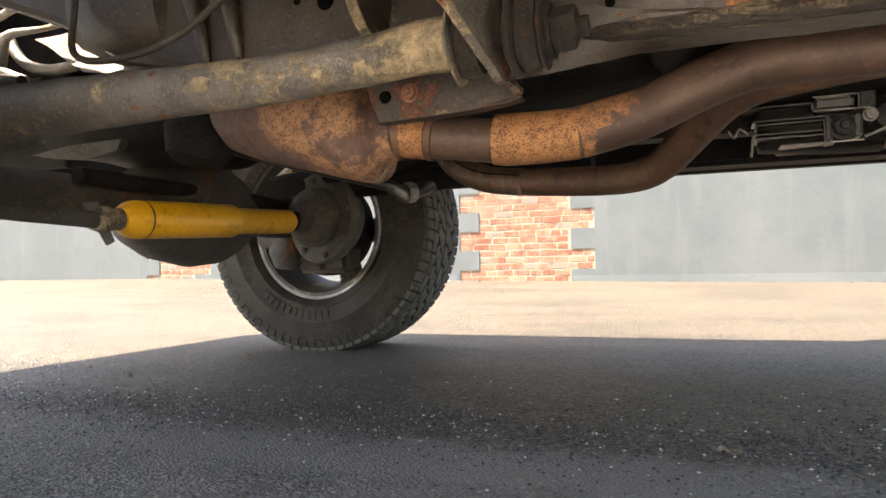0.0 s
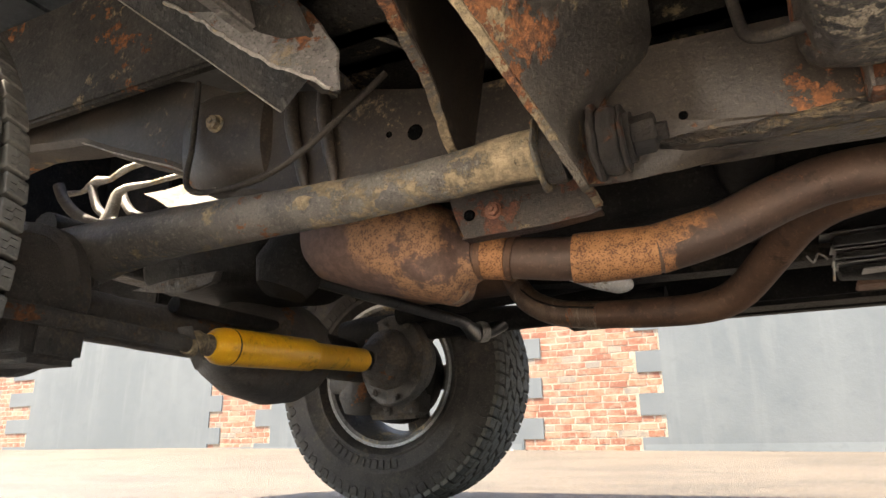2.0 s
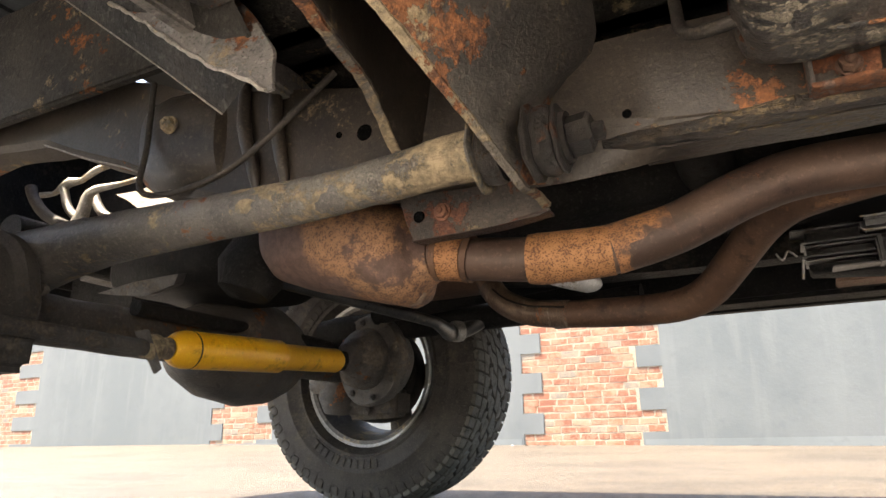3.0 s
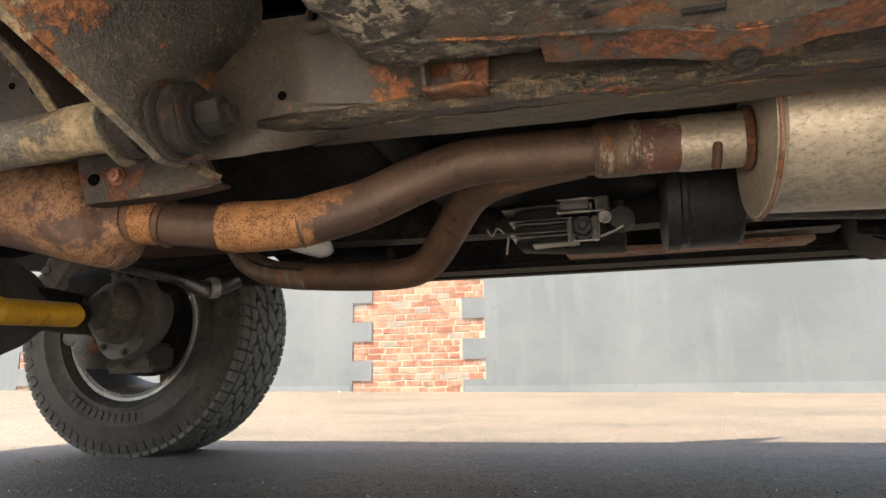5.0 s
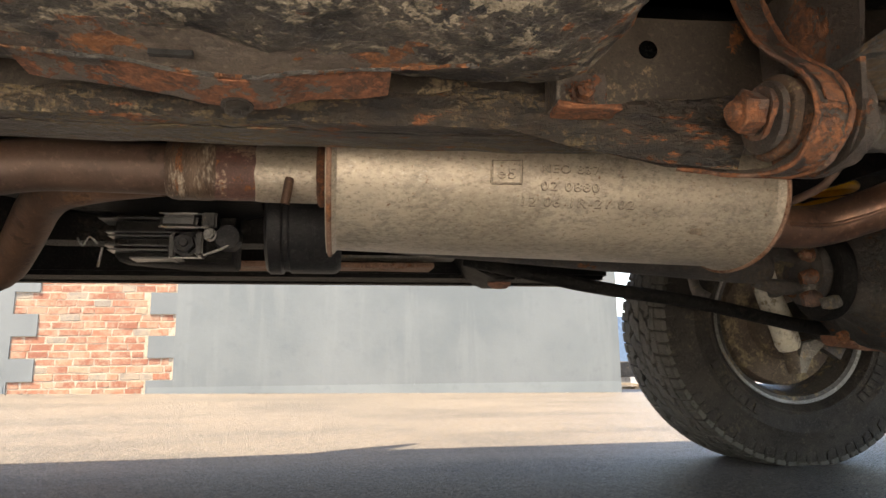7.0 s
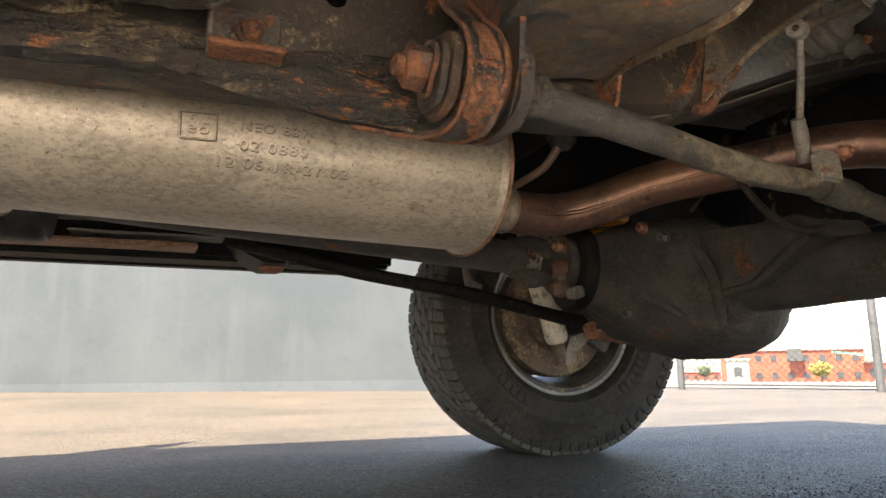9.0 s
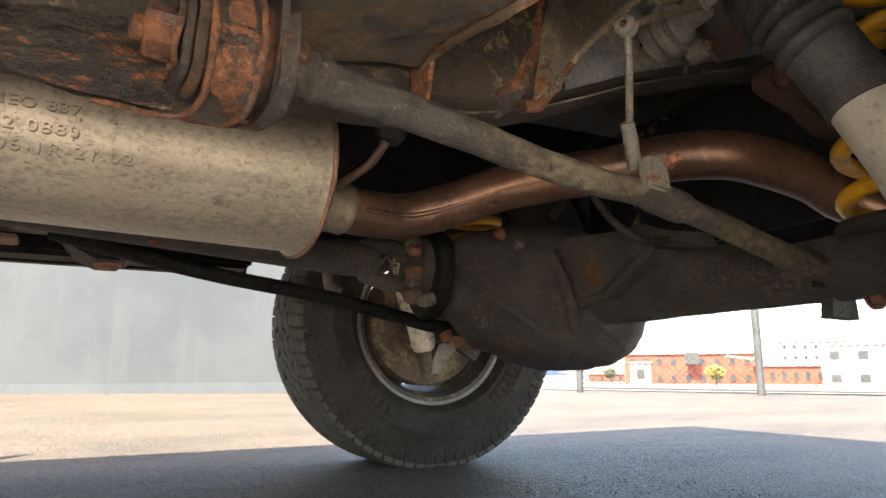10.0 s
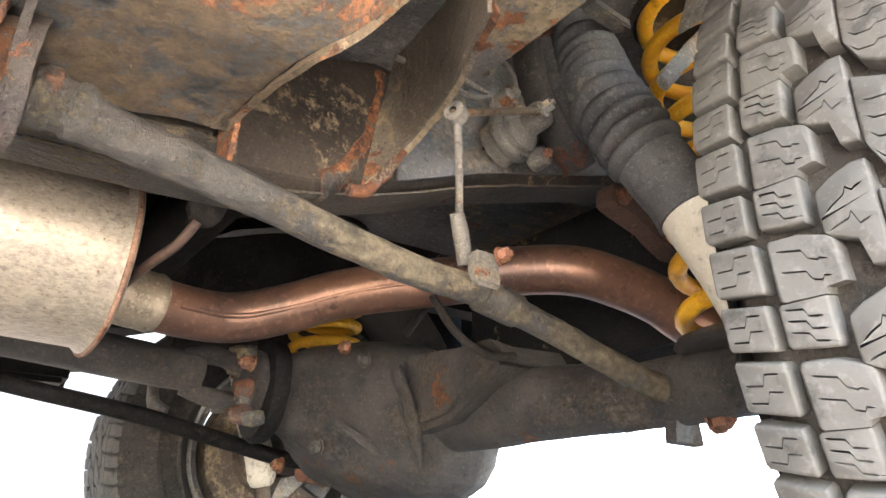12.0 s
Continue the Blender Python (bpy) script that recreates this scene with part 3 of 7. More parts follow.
def oval_x(x, cy, cz, ry, rz, n=28, power=2.0):
    """A ring across the x axis, from ellipse (power 2) to rounded box (4)."""
    out = []
    for k in range(n):
        a = 2 * math.pi * k / n
        c, s = math.cos(a), math.sin(a)
        out.append((x, cy + ry * math.copysign(abs(c) ** (2 / power), c), cz + rz * math.copysign(abs(s) ** (2 / power), s)))
    return out


def strip(line, across, thick):
    """A folded plate: a line of points, widened by one vector and thickened by another."""
    bm = bmesh.new()
    a, t = Vector(across), Vector(thick)
    rings = [[Vector(p), Vector(p) + a, Vector(p) + a + t, Vector(p) + t] for p in line]
    return loft(rings, bm)


def ruled(low, high, thick, cuts, amp, fine):
    """A beaten sheet between two lines of points."""
    n = 24
    lo = [Vector(p) for p in resample(low, 0.01)[0]]
    hi = [Vector(p) for p in resample(high, 0.01)[0]]
    rings = []
    for i in range(n + 1):
        a, b = lo[round(i * (len(lo) - 1) / n)], hi[round(i * (len(hi) - 1) / n)]
        front = [a.lerp(b, k / cuts) for k in range(cuts + 1)]
        rings.append([*front, *(q + Vector(thick) for q in front[::-1])])
    return dent(loft(rings), amp, fine)


# ---------------------------------------------------------------- ground
def ground_z(x, y):
    """Level under the vehicle, rising a little to the wall, falling away in the distance."""
    ramp = min(1.0, max(0.0, (y - 2.9) / 4.1))
    near = ramp * (0.102 - 0.0127 * max(-12, min(12, x)))
    far = max(0.0, math.hypot(x - 1, y - 2) - 9.0)
    return near - 0.013 * min(far, 170)


def build_ground():
    xs = sorted(set([*np.linspace(-14, 14, 57), *(s * 14 * 1.35 ** k for k in range(1, 19) for s in (-1, 1))]))
    ys = sorted(set([*np.linspace(-8, 14, 45), *(14 * 1.35 ** k for k in range(1, 19)), *(-8 * 1.4 ** k for k in range(1, 18))]))
    bm = bmesh.new()
    grid = [[bm.verts.new((x, y, ground_z(x, y))) for y in ys] for x in xs]
    for i in range(len(xs) - 1):
        for j in range(len(ys) - 1):
            bm.faces.new((grid[i][j], grid[i + 1][j], grid[i + 1][j + 1], grid[i][j + 1]))
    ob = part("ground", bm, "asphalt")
    return tagged(ob, "worn grey asphalt of an open parking lot, dusty and sunlit", "ground", kind="structure")


ground = build_ground()

# an unseen pale strip, added beside the vehicle to bounce sunlight under it
bounce_strip = part("pavement", dent(box(-9, 9, -6.5, 0.10, -0.12, 0.012, 0.006), 0.0, 1), "bounce_slab")
tagged(bounce_strip, "unseen pale strip added beside the vehicle to bounce light", "pavement", kind="structure")


def chippings(count, seed, xr, yr, size, dense):
    """Small broken stones bedded in the asphalt; dense keeps or drops a place."""
    rnd = random.Random(seed)
    verts, faces = [], []
    tries = 0
    while len(faces) < count * 8 and tries < count * 12:
        tries += 1
        x, y = rnd.uniform(*xr), rnd.uniform(*yr)
        if not dense(x, y, rnd):
            continue
        r = rnd.uniform(*size)
        z = ground_z(x, y) + r * 0.22
        turn = rnd.uniform(0, 6.3)
        k = len(verts)
        for q in range(4):
            a = turn + q * math.pi / 2 + rnd.uniform(-0.4, 0.4)
            rr = r * rnd.uniform(0.6, 1.25)
            verts.append((x + rr * math.cos(a), y + rr * math.sin(a), z + r * rnd.uniform(-0.2, 0.25)))
        verts.append((x + r * rnd.uniform(-0.3, 0.3), y + r * rnd.uniform(-0.3, 0.3), z + r * rnd.uniform(0.45, 0.8)))
        verts.append((x, y, z - r * 0.5))
        for q in range(4):
            faces.append((k + q, k + (q + 1) % 4, k + 4))
            faces.append((k + (q + 1) % 4, k + q, k + 5))
    me = bpy.data.meshes.new("chippings")
    me.from_pydata(verts, [], faces)
    me.materials.append(M["chips"])
    return new("chippings", me)


def in_band(x, y, rnd):
    line = 1.34 + 0.04 * math.sin(x * 1.3)
    near = math.exp(-((y - line) / 0.13) ** 2)
    patchy = 0.5 + 0.5 * noise.noise(Vector((x * 5, y * 5, 3.0)))
    return rnd.random() < 0.05 + 0.95 * near * patchy


tagged(chippings(17000, 3, (-1.5, 2.6), (0.85, 1.85), (0.0011, 0.0034), in_band), "loose grey stone chippings bedded in the asphalt", "gravel", kind="stuff")
tagged(chippings(170, 8, (-9.0, 3.7), (6.72, 6.97), (0.004, 0.014), lambda x, y, rnd: rnd.random() < 0.2 + 0.8 * (y - 6.72) / 0.25), "pale grit swept against the foot of the wall", "gravel", kind="stuff")



def strip_scrap(long):
    """A thin curled scrap."""
    rings = [[(long * (f - 0.5), -w, 0.004 * math.sin(f * 6)), (long * (f - 0.5), w, 0.003 + 0.004 * math.sin(f * 6)), (long * (f - 0.5), w, 0.0042 + 0.004 * math.sin(f * 6)), (long * (f - 0.5), -w, 0.0012 + 0.004 * math.sin(f * 6))] for f, w in ((0, 0.001), (0.25, 0.005), (0.5, 0.006), (0.75, 0.004), (1, 0.001))]
    return loft(rings)


# pale scraps lying on the asphalt
for k, (sx, sy, turn, long) in enumerate(((0.507, 1.308, 0.3, 0.030), (-0.776, 1.585, -0.1, 0.022), (-0.741, 1.978, 0.1, 0.05))):
    scrap = part("leaf_scrap", dent(strip_scrap(long), 0.0015, 90), "wood")
    scrap.matrix_basis = Matrix.Translation((sx, sy, ground_z(sx, sy) + 0.003)) @ Matrix.Rotation(turn, 4, "Z")
    tagged(scrap, "small pale dry leaf scrap lying on asphalt", "leaf", group="scraps on the asphalt")
# ---------------------------------------------------------------- the vehicle
MID = 1.54          # its middle line
FX, RX = -0.634, 2.217   # the two axles
HUB = 0.375
TYRE_R, TYRE_W, RIM_R = 0.389, 0.255, 0.205
NEAR_Y, FAR_Y = 0.645, 2.285

car = thing("off_road_vehicle", (0.8, MID, 0), "old off-road vehicle with rusty underbody, parked on asphalt", "vehicle")


def mirror_y(y):
    return 2 * MID - y


# --- wheels: built once round the origin, the axle along y, the inner side towards -y
TURNS = 38               # pitches of the tread pattern round the tyre


def block(bm, at, left, right, top, bottom, sipes, slant, jog, side, joined=""):
    """One tread block. top and bottom give its ends along the tyre over the way across; sipes cut it in a Z, closed at both sides."""
    wide = right - left
    vs = sorted({0.0, 0.06, 0.15, 0.22, 0.43, 0.51, 0.80, 0.87, 0.94, 1.0, *(v for v, _ in top), *(v for v, _ in bottom)})
    up = [float(np.interp(v, [q[0] for q in top], [q[1] for q in top])) for v in vs]
    lo = [float(np.interp(v, [q[0] for q in bottom], [q[1] for q in bottom])) for v in vs]

    def cut(k, i):
        f = k / (sipes + 1)
        mid = 1 if 0.18 < vs[i] < 0.84 else 0
        z = (jog if vs[i] <= 0.47 else -jog) + slant * (0.5 - vs[i])
        s = up[i] + (lo[i] - up[i]) * f + z
        held = min(up[i] - 0.0012, max(lo[i] + 0.0012, s))
        return held, (0.00055 * mid if held == s else 0.0)

    r0, r1 = TYRE_R - 0.014, TYRE_R
    n = len(vs)
    for k in range(sipes + 1):
        head, tail = [], []
        for i in range(n):
            a = up[i] if k == 0 else cut(k, i)[0] - cut(k, i)[1]
            b = lo[i] if k == sipes else cut(k + 1, i)[0] + cut(k + 1, i)[1]
            a, b = min(a, up[i]), max(b, lo[i])
            head.append(a)
            tail.append(min(b, a - 0.0003))
        rings = []
        for r, e in ((r0, 0.0), (r1 - 0.0022, 0.0), (r1 - 0.0006, 0.0006), (r1, 0.0017)):
            ring = []
            for row, way, first in ((head, -1, k == 0 and joined != "top"), (tail, 1, k == sipes and joined != "bottom")):
                idx = range(n) if way == -1 else range(n - 1, -1, -1)
                for i in idx:
                    s = row[i] + way * (e if first else 0.0)
                    if first and i in (0, n - 1):
                        s += way * 0.0022
                    v = left + wide * vs[i]
                    if i == 0:
                        v += e
                    if i == n - 1:
                        v -= e
                    ang = at + s / TYRE_R * side
                    drop = 0.0055 * max(0.0, (abs(v) - 0.09) / 0.036) ** 1.8
                    ring.append(bm.verts.new(((r - drop) * math.cos(ang), -v * side, (r - drop) * math.sin(ang))))
            rings.append(ring)
        m = 2 * n
        for p, q in zip(rings, rings[1:]):
            for i in range(m):
                bm.faces.new((p[i], p[(i + 1) % m], q[(i + 1) % m], q[i]))
        bm.faces.new(rings[-1])


def build_tread():
    """Paired shoulder blocks, keyed inner blocks and Z-shaped centre blocks, the same on both halves but turned about."""
    bm = bmesh.new()
    for side in (1, -1):
        for k in range(TURNS):
            a = 2 * math.pi * (k + (0.5 if side < 0 else 0.0)) / TURNS
            block(bm, a, 0.0970, 0.1275, [(0, 0.0010), (1, 0.0060)], [(0, -0.0270), (1, -0.0220)], 2, 0.002, 0.0030, side)
            block(bm, a, 0.0985, 0.1275, [(0, -0.0328), (1, -0.0278)], [(0, -0.0575), (1, -0.0530)], 2, 0.001, 0.0028, side)
            block(bm, a, 0.0570, 0.0912, [(0, -0.0080), (0.12, -0.0055), (0.5, -0.001), (1, 0.0)], [(0, -0.0300), (0.27, -0.0310), (0.30, -0.0344), (0.9, -0.0340), (1, -0.0325)], 2, -0.0060, -0.0020, side, "bottom")
            block(bm, a, 0.0675, 0.0930, [(0, -0.0350), (0.88, -0.0350), (1, -0.0365)], [(0, -0.0605), (0.3, -0.0600), (1, -0.0575)], 3, -0.0030, -0.0018, side, "top")
            block(bm, a, 0.0345, 0.0620, [(0, 0.0150), (0.05, 0.0265), (0.28, 0.0270), (0.7, 0.0225), (1, 0.0170)], [(0, -0.0285), (0.35, -0.0265), (0.45, -0.0130), (1, -0.0060)], 2, 0.013, 0.0014, side)
            block(bm, a, 0.0040, 0.0342, [(0, -0.0060), (0.42, 0.0010), (0.95, 0.0090), (1, 0.0095)], [(0, -0.0620), (0.33, -0.0560), (0.75, -0.0480), (1, -0.0300)], 4, 0.012, 0.0014, side)
    return bm


def build_tyre():
    h = TYRE_W / 2
    prof = [(RIM_R + 0.004, -h * 0.62), (RIM_R + 0.012, -h * 0.80), (RIM_R + 0.035, -h * 0.97), (RIM_R + 0.037, -h * 1.0), (RIM_R + 0.042, -h * 1.0), (RIM_R + 0.044, -h * 0.985),
            (RIM_R + 0.085, -h * 1.045), (RIM_R + 0.088, -h * 1.06), (RIM_R + 0.092, -h * 1.06), (RIM_R + 0.095, -h * 1.045),
            (TYRE_R - 0.052, -h * 1.035), (TYRE_R - 0.03, -h * 1.0), (TYRE_R - 0.018, -h * 0.93), (TYRE_R - 0.013, -h * 0.8), (TYRE_R - 0.011, 0)]
    prof = prof + [(r, -y) for r, y in prof[-2::-1]]
    bm = lathe(prof, (0, 0, 0), (0, 1, 0), 120)
    return bm


def build_relief():
    h = TYRE_W / 2
    bm = bmesh.new()
    # cleats that run from the shoulders down the sidewalls
    for s in (-1, 1):
        for k in range(2 * TURNS):
            a = math.pi * (k + 0.5) / TURNS
            w = 0.0275 / TYRE_R
            deep = 0.062 if k % 2 else 0.044
            ring = [[bm.verts.new((r * math.cos(a + q), s * y, r * math.sin(a + q))) for q in (-w / 2, w * 0.1, w / 2)] for r, y in ((TYRE_R - 0.0125, 0.1252), (TYRE_R - 0.024, 0.1300), (TYRE_R - deep * 0.8, 0.1322))]
            tip = [bm.verts.new((r * math.cos(a + q), s * 0.1318, r * math.sin(a + q))) for q, r in ((-w / 2, TYRE_R - deep * 0.86), (w * 0.1, TYRE_R - deep * 1.05), (w / 2, TYRE_R - deep * 0.9))]
            ring.append(tip)
            root = [bm.verts.new((v.co.x * 0.985, s * 0.126, v.co.z * 0.985)) for v in tip]
            ring.append(root)
            for p, q in zip(ring, ring[1:]):
                for i in (0, 1):
                    bm.faces.new((p[i], p[i + 1], q[i + 1], q[i]))
            for i in (0, 2):
                bm.faces.new([p[i] for p in ring])
    # raised plain bars on the sidewalls, in place of lettering
    for sgn in (-1, 1):
        for k in range(11):
            for start in (0.2, 2.3, 4.4):
                a0 = start + k * 0.085
                own = []
                for a in (a0, a0 + 0.058):
                    own.append([bm.verts.new((r * math.cos(a), sgn * y, r * math.sin(a))) for r, y in ((RIM_R + 0.052, h * 1.0), (RIM_R + 0.053, h * 1.03), (RIM_R + 0.076, h * 1.055), (RIM_R + 0.077, h * 1.02))])
                for i in range(3):
                    bm.faces.new((own[0][i], own[0][i + 1], own[1][i + 1], own[1][i]))
                bm.faces.new(own[0])
                bm.faces.new(own[1])
    return bm


def build_rim():
    h = TYRE_W / 2
    prof = [(RIM_R + 0.016, -h * 0.86), (RIM_R + 0.018, -h * 0.80), (RIM_R + 0.006, -h * 0.76), (RIM_R - 0.006, -h * 0.62), (RIM_R - 0.010, -h * 0.2), (RIM_R - 0.020, -h * 0.05),
            (RIM_R - 0.026, h * 0.2), (RIM_R - 0.012, h * 0.5), (RIM_R + 0.0, h * 0.76), (RIM_R + 0.018, h * 0.82), (RIM_R + 0.016, h * 0.88), (RIM_R - 0.004, h * 0.80),
            (RIM_R - 0.035, h * 0.25), (RIM_R - 0.022, -h * 0.1), (RIM_R - 0.014, -h * 0.6), (RIM_R - 0.002, -h * 0.82), (RIM_R + 0.016, -h * 0.86)]
    return lathe(prof, (0, 0, 0), (0, 1, 0), 96)


def build_disc(spokes=5):
    """The wheel's face: a hub and wide spokes with openings between them."""
    h = TYRE_W / 2
    bm = lathe([(0.0, h * 0.42), (0.075, h * 0.42), (0.085, h * 0.3), (0.085, h * 0.2), (0.0, h * 0.2)], (0, 0, 0), (0, 1, 0), 40)
    for k in range(spokes):
        a = 2 * math.pi * k / spokes + 0.35
        ring = []
        for r, w, y in ((0.07, 0.052, h * 0.31), (0.12, 0.040, h * 0.36), (0.165, 0.046, h * 0.34), (RIM_R - 0.02, 0.062, h * 0.28)):
            c, s = math.cos(a), math.sin(a)
            ring.append([(r * c - q * s, y + dy, r * s + q * c) for q, dy in ((-w, -0.012), (-w * 0.8, 0.012), (w * 0.8, 0.012), (w, -0.012))])
        loft(ring, bm)
    return chamfer(bm, 0.003, 1, 0.9)


def build_brake(rear):
    """Drum or disc with its backing plate, seen through the rim from inside."""
    h = TYRE_W / 2
    r = 0.172 if rear else 0.15
    prof = [(0.05, -h * 0.75), (r * 0.55, -h * 0.72), (r * 0.6, -h * 0.55), (r * 0.97, -h * 0.5), (r, -h * 0.45), (r, -h * 0.1), (r * 0.9, h * 0.0), (0.06, h * 0.05)]
    bm = lathe(prof, (0, 0, 0), (0, 1, 0), 64)
    for k in range(6):
        a = 2 * math.pi * k / 6
        hexnut((r * 0.45 * math.cos(a), -h * 0.73, r * 0.45 * math.sin(a)), (0, -1, 0), 0.009, 0.012, bm)
    return bm


def build_lip():
    h = TYRE_W / 2
    return lathe([(RIM_R + 0.0085, -h * 0.845), (RIM_R + 0.0165, -h * 0.868), (RIM_R + 0.0195, -h * 0.835), (RIM_R + 0.0185, -h * 0.80)], (0, 0, 0), (0, 1, 0), 96)


wheel_parts = [("rim_lip", build_lip(), "rim_bright", "worn bright rim edge"), ("tyre", build_tyre(), "rubber", "dusty black off-road tyre"), ("tread", build_tread(), "tread", "siped tread blocks"), ("shoulder_relief", build_relief(), "rubber", "raised cleats and bars on the sidewall"), ("face", build_disc(), "rim", "dirty cast wheel face"),
               ("brake_drum", build_brake(True), "drum", "brown rusty brake drum")]
wheel_meshes = []
wheel_parts.append(("brake_disc", build_brake(False), "shaded_black", "dark front brake disc"))
for nm, bm, mt, lb in wheel_parts:
    ob = part(nm, bm, mt)
    wheel_meshes.append((nm, ob.data, lb))
    bpy.data.objects.remove(ob)
rim_ob = part("wheel", build_rim(), "rim")
rim_mesh = rim_ob.data
bpy.data.objects.remove(rim_ob)

for wx, wy, flip, spin in ((FX, FAR_Y, 1, 0.4), (RX, FAR_Y, 1, 1.1), (FX, NEAR_Y, -1, 2.0), (RX, NEAR_Y, -1, 0.072)):
    w = new("wheel", rim_mesh)
    w.parent = car
    w.matrix_parent_inverse = car.matrix_basis.inverted()
    w.matrix_basis = Matrix.Translation((wx, wy, HUB + 0.002)) @ Matrix.Rotation(0 if flip == 1 else math.pi, 4, "Z") @ Matrix.Rotation(spin, 4, "Y")
    tagged(w, "dusty dark wheel rim")
    for nm, me, lb in wheel_meshes:
        if nm == ("brake_drum" if wx == FX else "brake_disc"):
            continue
        c = new(nm, me)
        c.parent = w
        tagged(c, lb, kind="stuff" if nm in ("tread", "shoulder_relief") else "")


# --- chassis rails
def rail_section(x, yo, yi, zb, zt):
    return [(x, yo, zb + 0.012), (x, yo + 0.012 * (1 if yi > yo else -1), zb), (x, yi, zb), (x, yi, zt), (x, yo, zt)]


RAIL = [(-1.25, 0.74, 0.90), (-0.95, 0.78, 0.93), (-0.75, 0.755, 0.92), (-0.62, 0.70, 0.88), (-0.50, 0.655, 0.83), (-0.42, 0.615, 0.80), (-0.36, 0.578, 0.77), (-0.2, 0.535, 0.73), (0.1, 0.512, 0.66), (0.4, 0.507, 0.65), (0.7, 0.505, 0.64), (1.1, 0.506, 0.64), (1.45, 0.513, 0.65), (1.66, 0.523, 0.68), (1.76, 0.534, 0.7), (1.87, 0.568, 0.74), (2.01, 0.626, 0.79), (2.27, 0.71, 0.85), (2.6, 0.72, 0.86), (2.9, 0.7, 0.84)]


def build_rail(yo, yi):
    line = RAIL
    rings = []
    for (a, b) in zip(line, line[1:]):
        n = max(1, round((b[0] - a[0]) / 0.05))
        rings += [rail_section(a[0] + (b[0] - a[0]) * k / n, yo, yi, a[1] + (b[1] - a[1]) * k / n, a[2] + (b[2] - a[2]) * k / n) for k in range(n)]
    rings.append(rail_section(line[-1][0], yo, yi, line[-1][1], line[-1][2]))
    return dent(loft(rings), 0.0022, 14)


near_rail = part("chassis_rail", build_rail(1.160, 1.235), "frame", car, "black box-section chassis rail, rusting along its lower edge")
# the far rail has its shade in the colour, unlike the near one
part("chassis_rail", build_rail(mirror_y(1.160), mirror_y(1.235)), "shaded_black", car, "dark box-section chassis rail")
# the folded seam that runs under the near rail, thick with rust
seam_rings = []
for i in range(61):
    x = 0.36 + 1.32 * i / 60
    zb = float(np.interp(x, [q[0] for q in RAIL], [q[1] for q in RAIL]))
    up = min(1.0, max(0.08, (x - 0.40) / 0.45))
    wob = 0.004 * math.sin(x * 23) + 0.003 * math.sin(x * 61 + 1)
    seam_rings.append([(x, 1.1575, zb + 0.004 + (0.032 + wob) * up), (x, 1.1575 - 0.003 * up, zb + 0.003 + 0.023 * up), (x, 1.1575 - 0.004 * up, zb + 0.002 + 0.006 * up), (x, 1.157, zb - 0.004), (x, 1.170, zb - 0.006), (x, 1.186, zb - 0.002 + wob * 0.3), (x, 1.19, zb + 0.004), (x, 1.165, zb + 0.02)])
seam_bm = loft(seam_rings)
bmesh.ops.subdivide_edges(seam_bm, edges=seam_bm.edges[:], cuts=1, use_grid_fill=True)
part("rail_seam", dent(dent(seam_bm, 0.0022, 30), 0.0014, 110), "flake", near_rail, "scaly flaking lower edge")
under = ruled([(x, 1.168, float(np.interp(x, [q[0] for q in RAIL], [q[1] for q in RAIL])) - 0.0045) for x in np.linspace(1.60, 2.30, 15)], [(x, 1.236, float(np.interp(x, [q[0] for q in RAIL], [q[1] for q in RAIL])) - 0.0045) for x in np.linspace(1.60, 2.30, 15)], (0, 0, 0.003), 10, 0.0016, 70)
mid_x = np.linspace(0.40, 1.60, 25)
mid_under = ruled([(x, 1.182, float(np.interp(x, [q[0] for q in RAIL], [q[1] for q in RAIL])) - 0.0048) for x in mid_x], [(x, 1.2365, float(np.interp(x, [q[0] for q in RAIL], [q[1] for q in RAIL])) - 0.0040) for x in mid_x], (0, 0, 0.004), 6, 0.0024, 45)
part("rail_underside", mid_under, "flake", near_rail, "scaly rusting underside")
part("rail_underside", under, "rail_brown", near_rail, "brown underside, paler than the black rail")
# holes are flat black discs, with the shade inside put into the colour
for hx, hz, hr in ((0.015, 0.606, 0.0125), (-0.03, 0.612, 0.005), (0.391, 0.544, 0.0055), (1.347, 0.607, 0.011), (2.03, 0.655, 0.006)):
    part("hole", lathe([(0, 0.0012), (hr, 0.0012), (hr * 1.02, 0.0016), (hr * 1.02, 0.006)], (hx, 1.157, hz), (0, 1, 0), 20), "hole", near_rail, "dark drilled hole")
for cx, cz in ((-0.9, 0.60), (0.45, 0.60), (1.75, 0.64), (2.75, 0.75)):
    part("crossmember", dent(tube([(cx, 1.2, cz), (cx, MID, cz - 0.005), (cx, mirror_y(1.2), cz)], 0.045, 16), 0.002, 14), "shaded_black", car)

# --- floor, wheel housings and body shell
SIDE_N, SIDE_F = 0.53, 2.42


def side_outline(y, low):
    """One side of the body with its two wheel openings and its roofline; low is the height of the sill."""
    pts = [(-1.36, y, 0.62), (-1.13, y, 0.60)]
    pts += [(FX + 0.47 * math.cos(a), y, 0.40 + 0.47 * math.sin(a)) for a in np.linspace(math.pi * 0.90, math.pi * 0.13, 10)]
    pts += [(-0.10, y, low), (1.752, y, low), (1.758, y, max(low, 0.552)), (1.784, y, max(low, 0.552) + 0.004)]
    pts += [(RX + 0.47 * math.cos(a), y, 0.40 + 0.47 * math.sin(a)) for a in np.linspace(math.pi * 0.87, math.pi * 0.10, 10)]
    pts += [(2.98, y, 0.62), (2.98, y, 1.20), (-0.05, y, 1.20), (-1.36, y, 1.08)]
    return pts


def body_side(y, inward, low):
    return prism(side_outline(y, low), (0, inward * 0.03, 0))


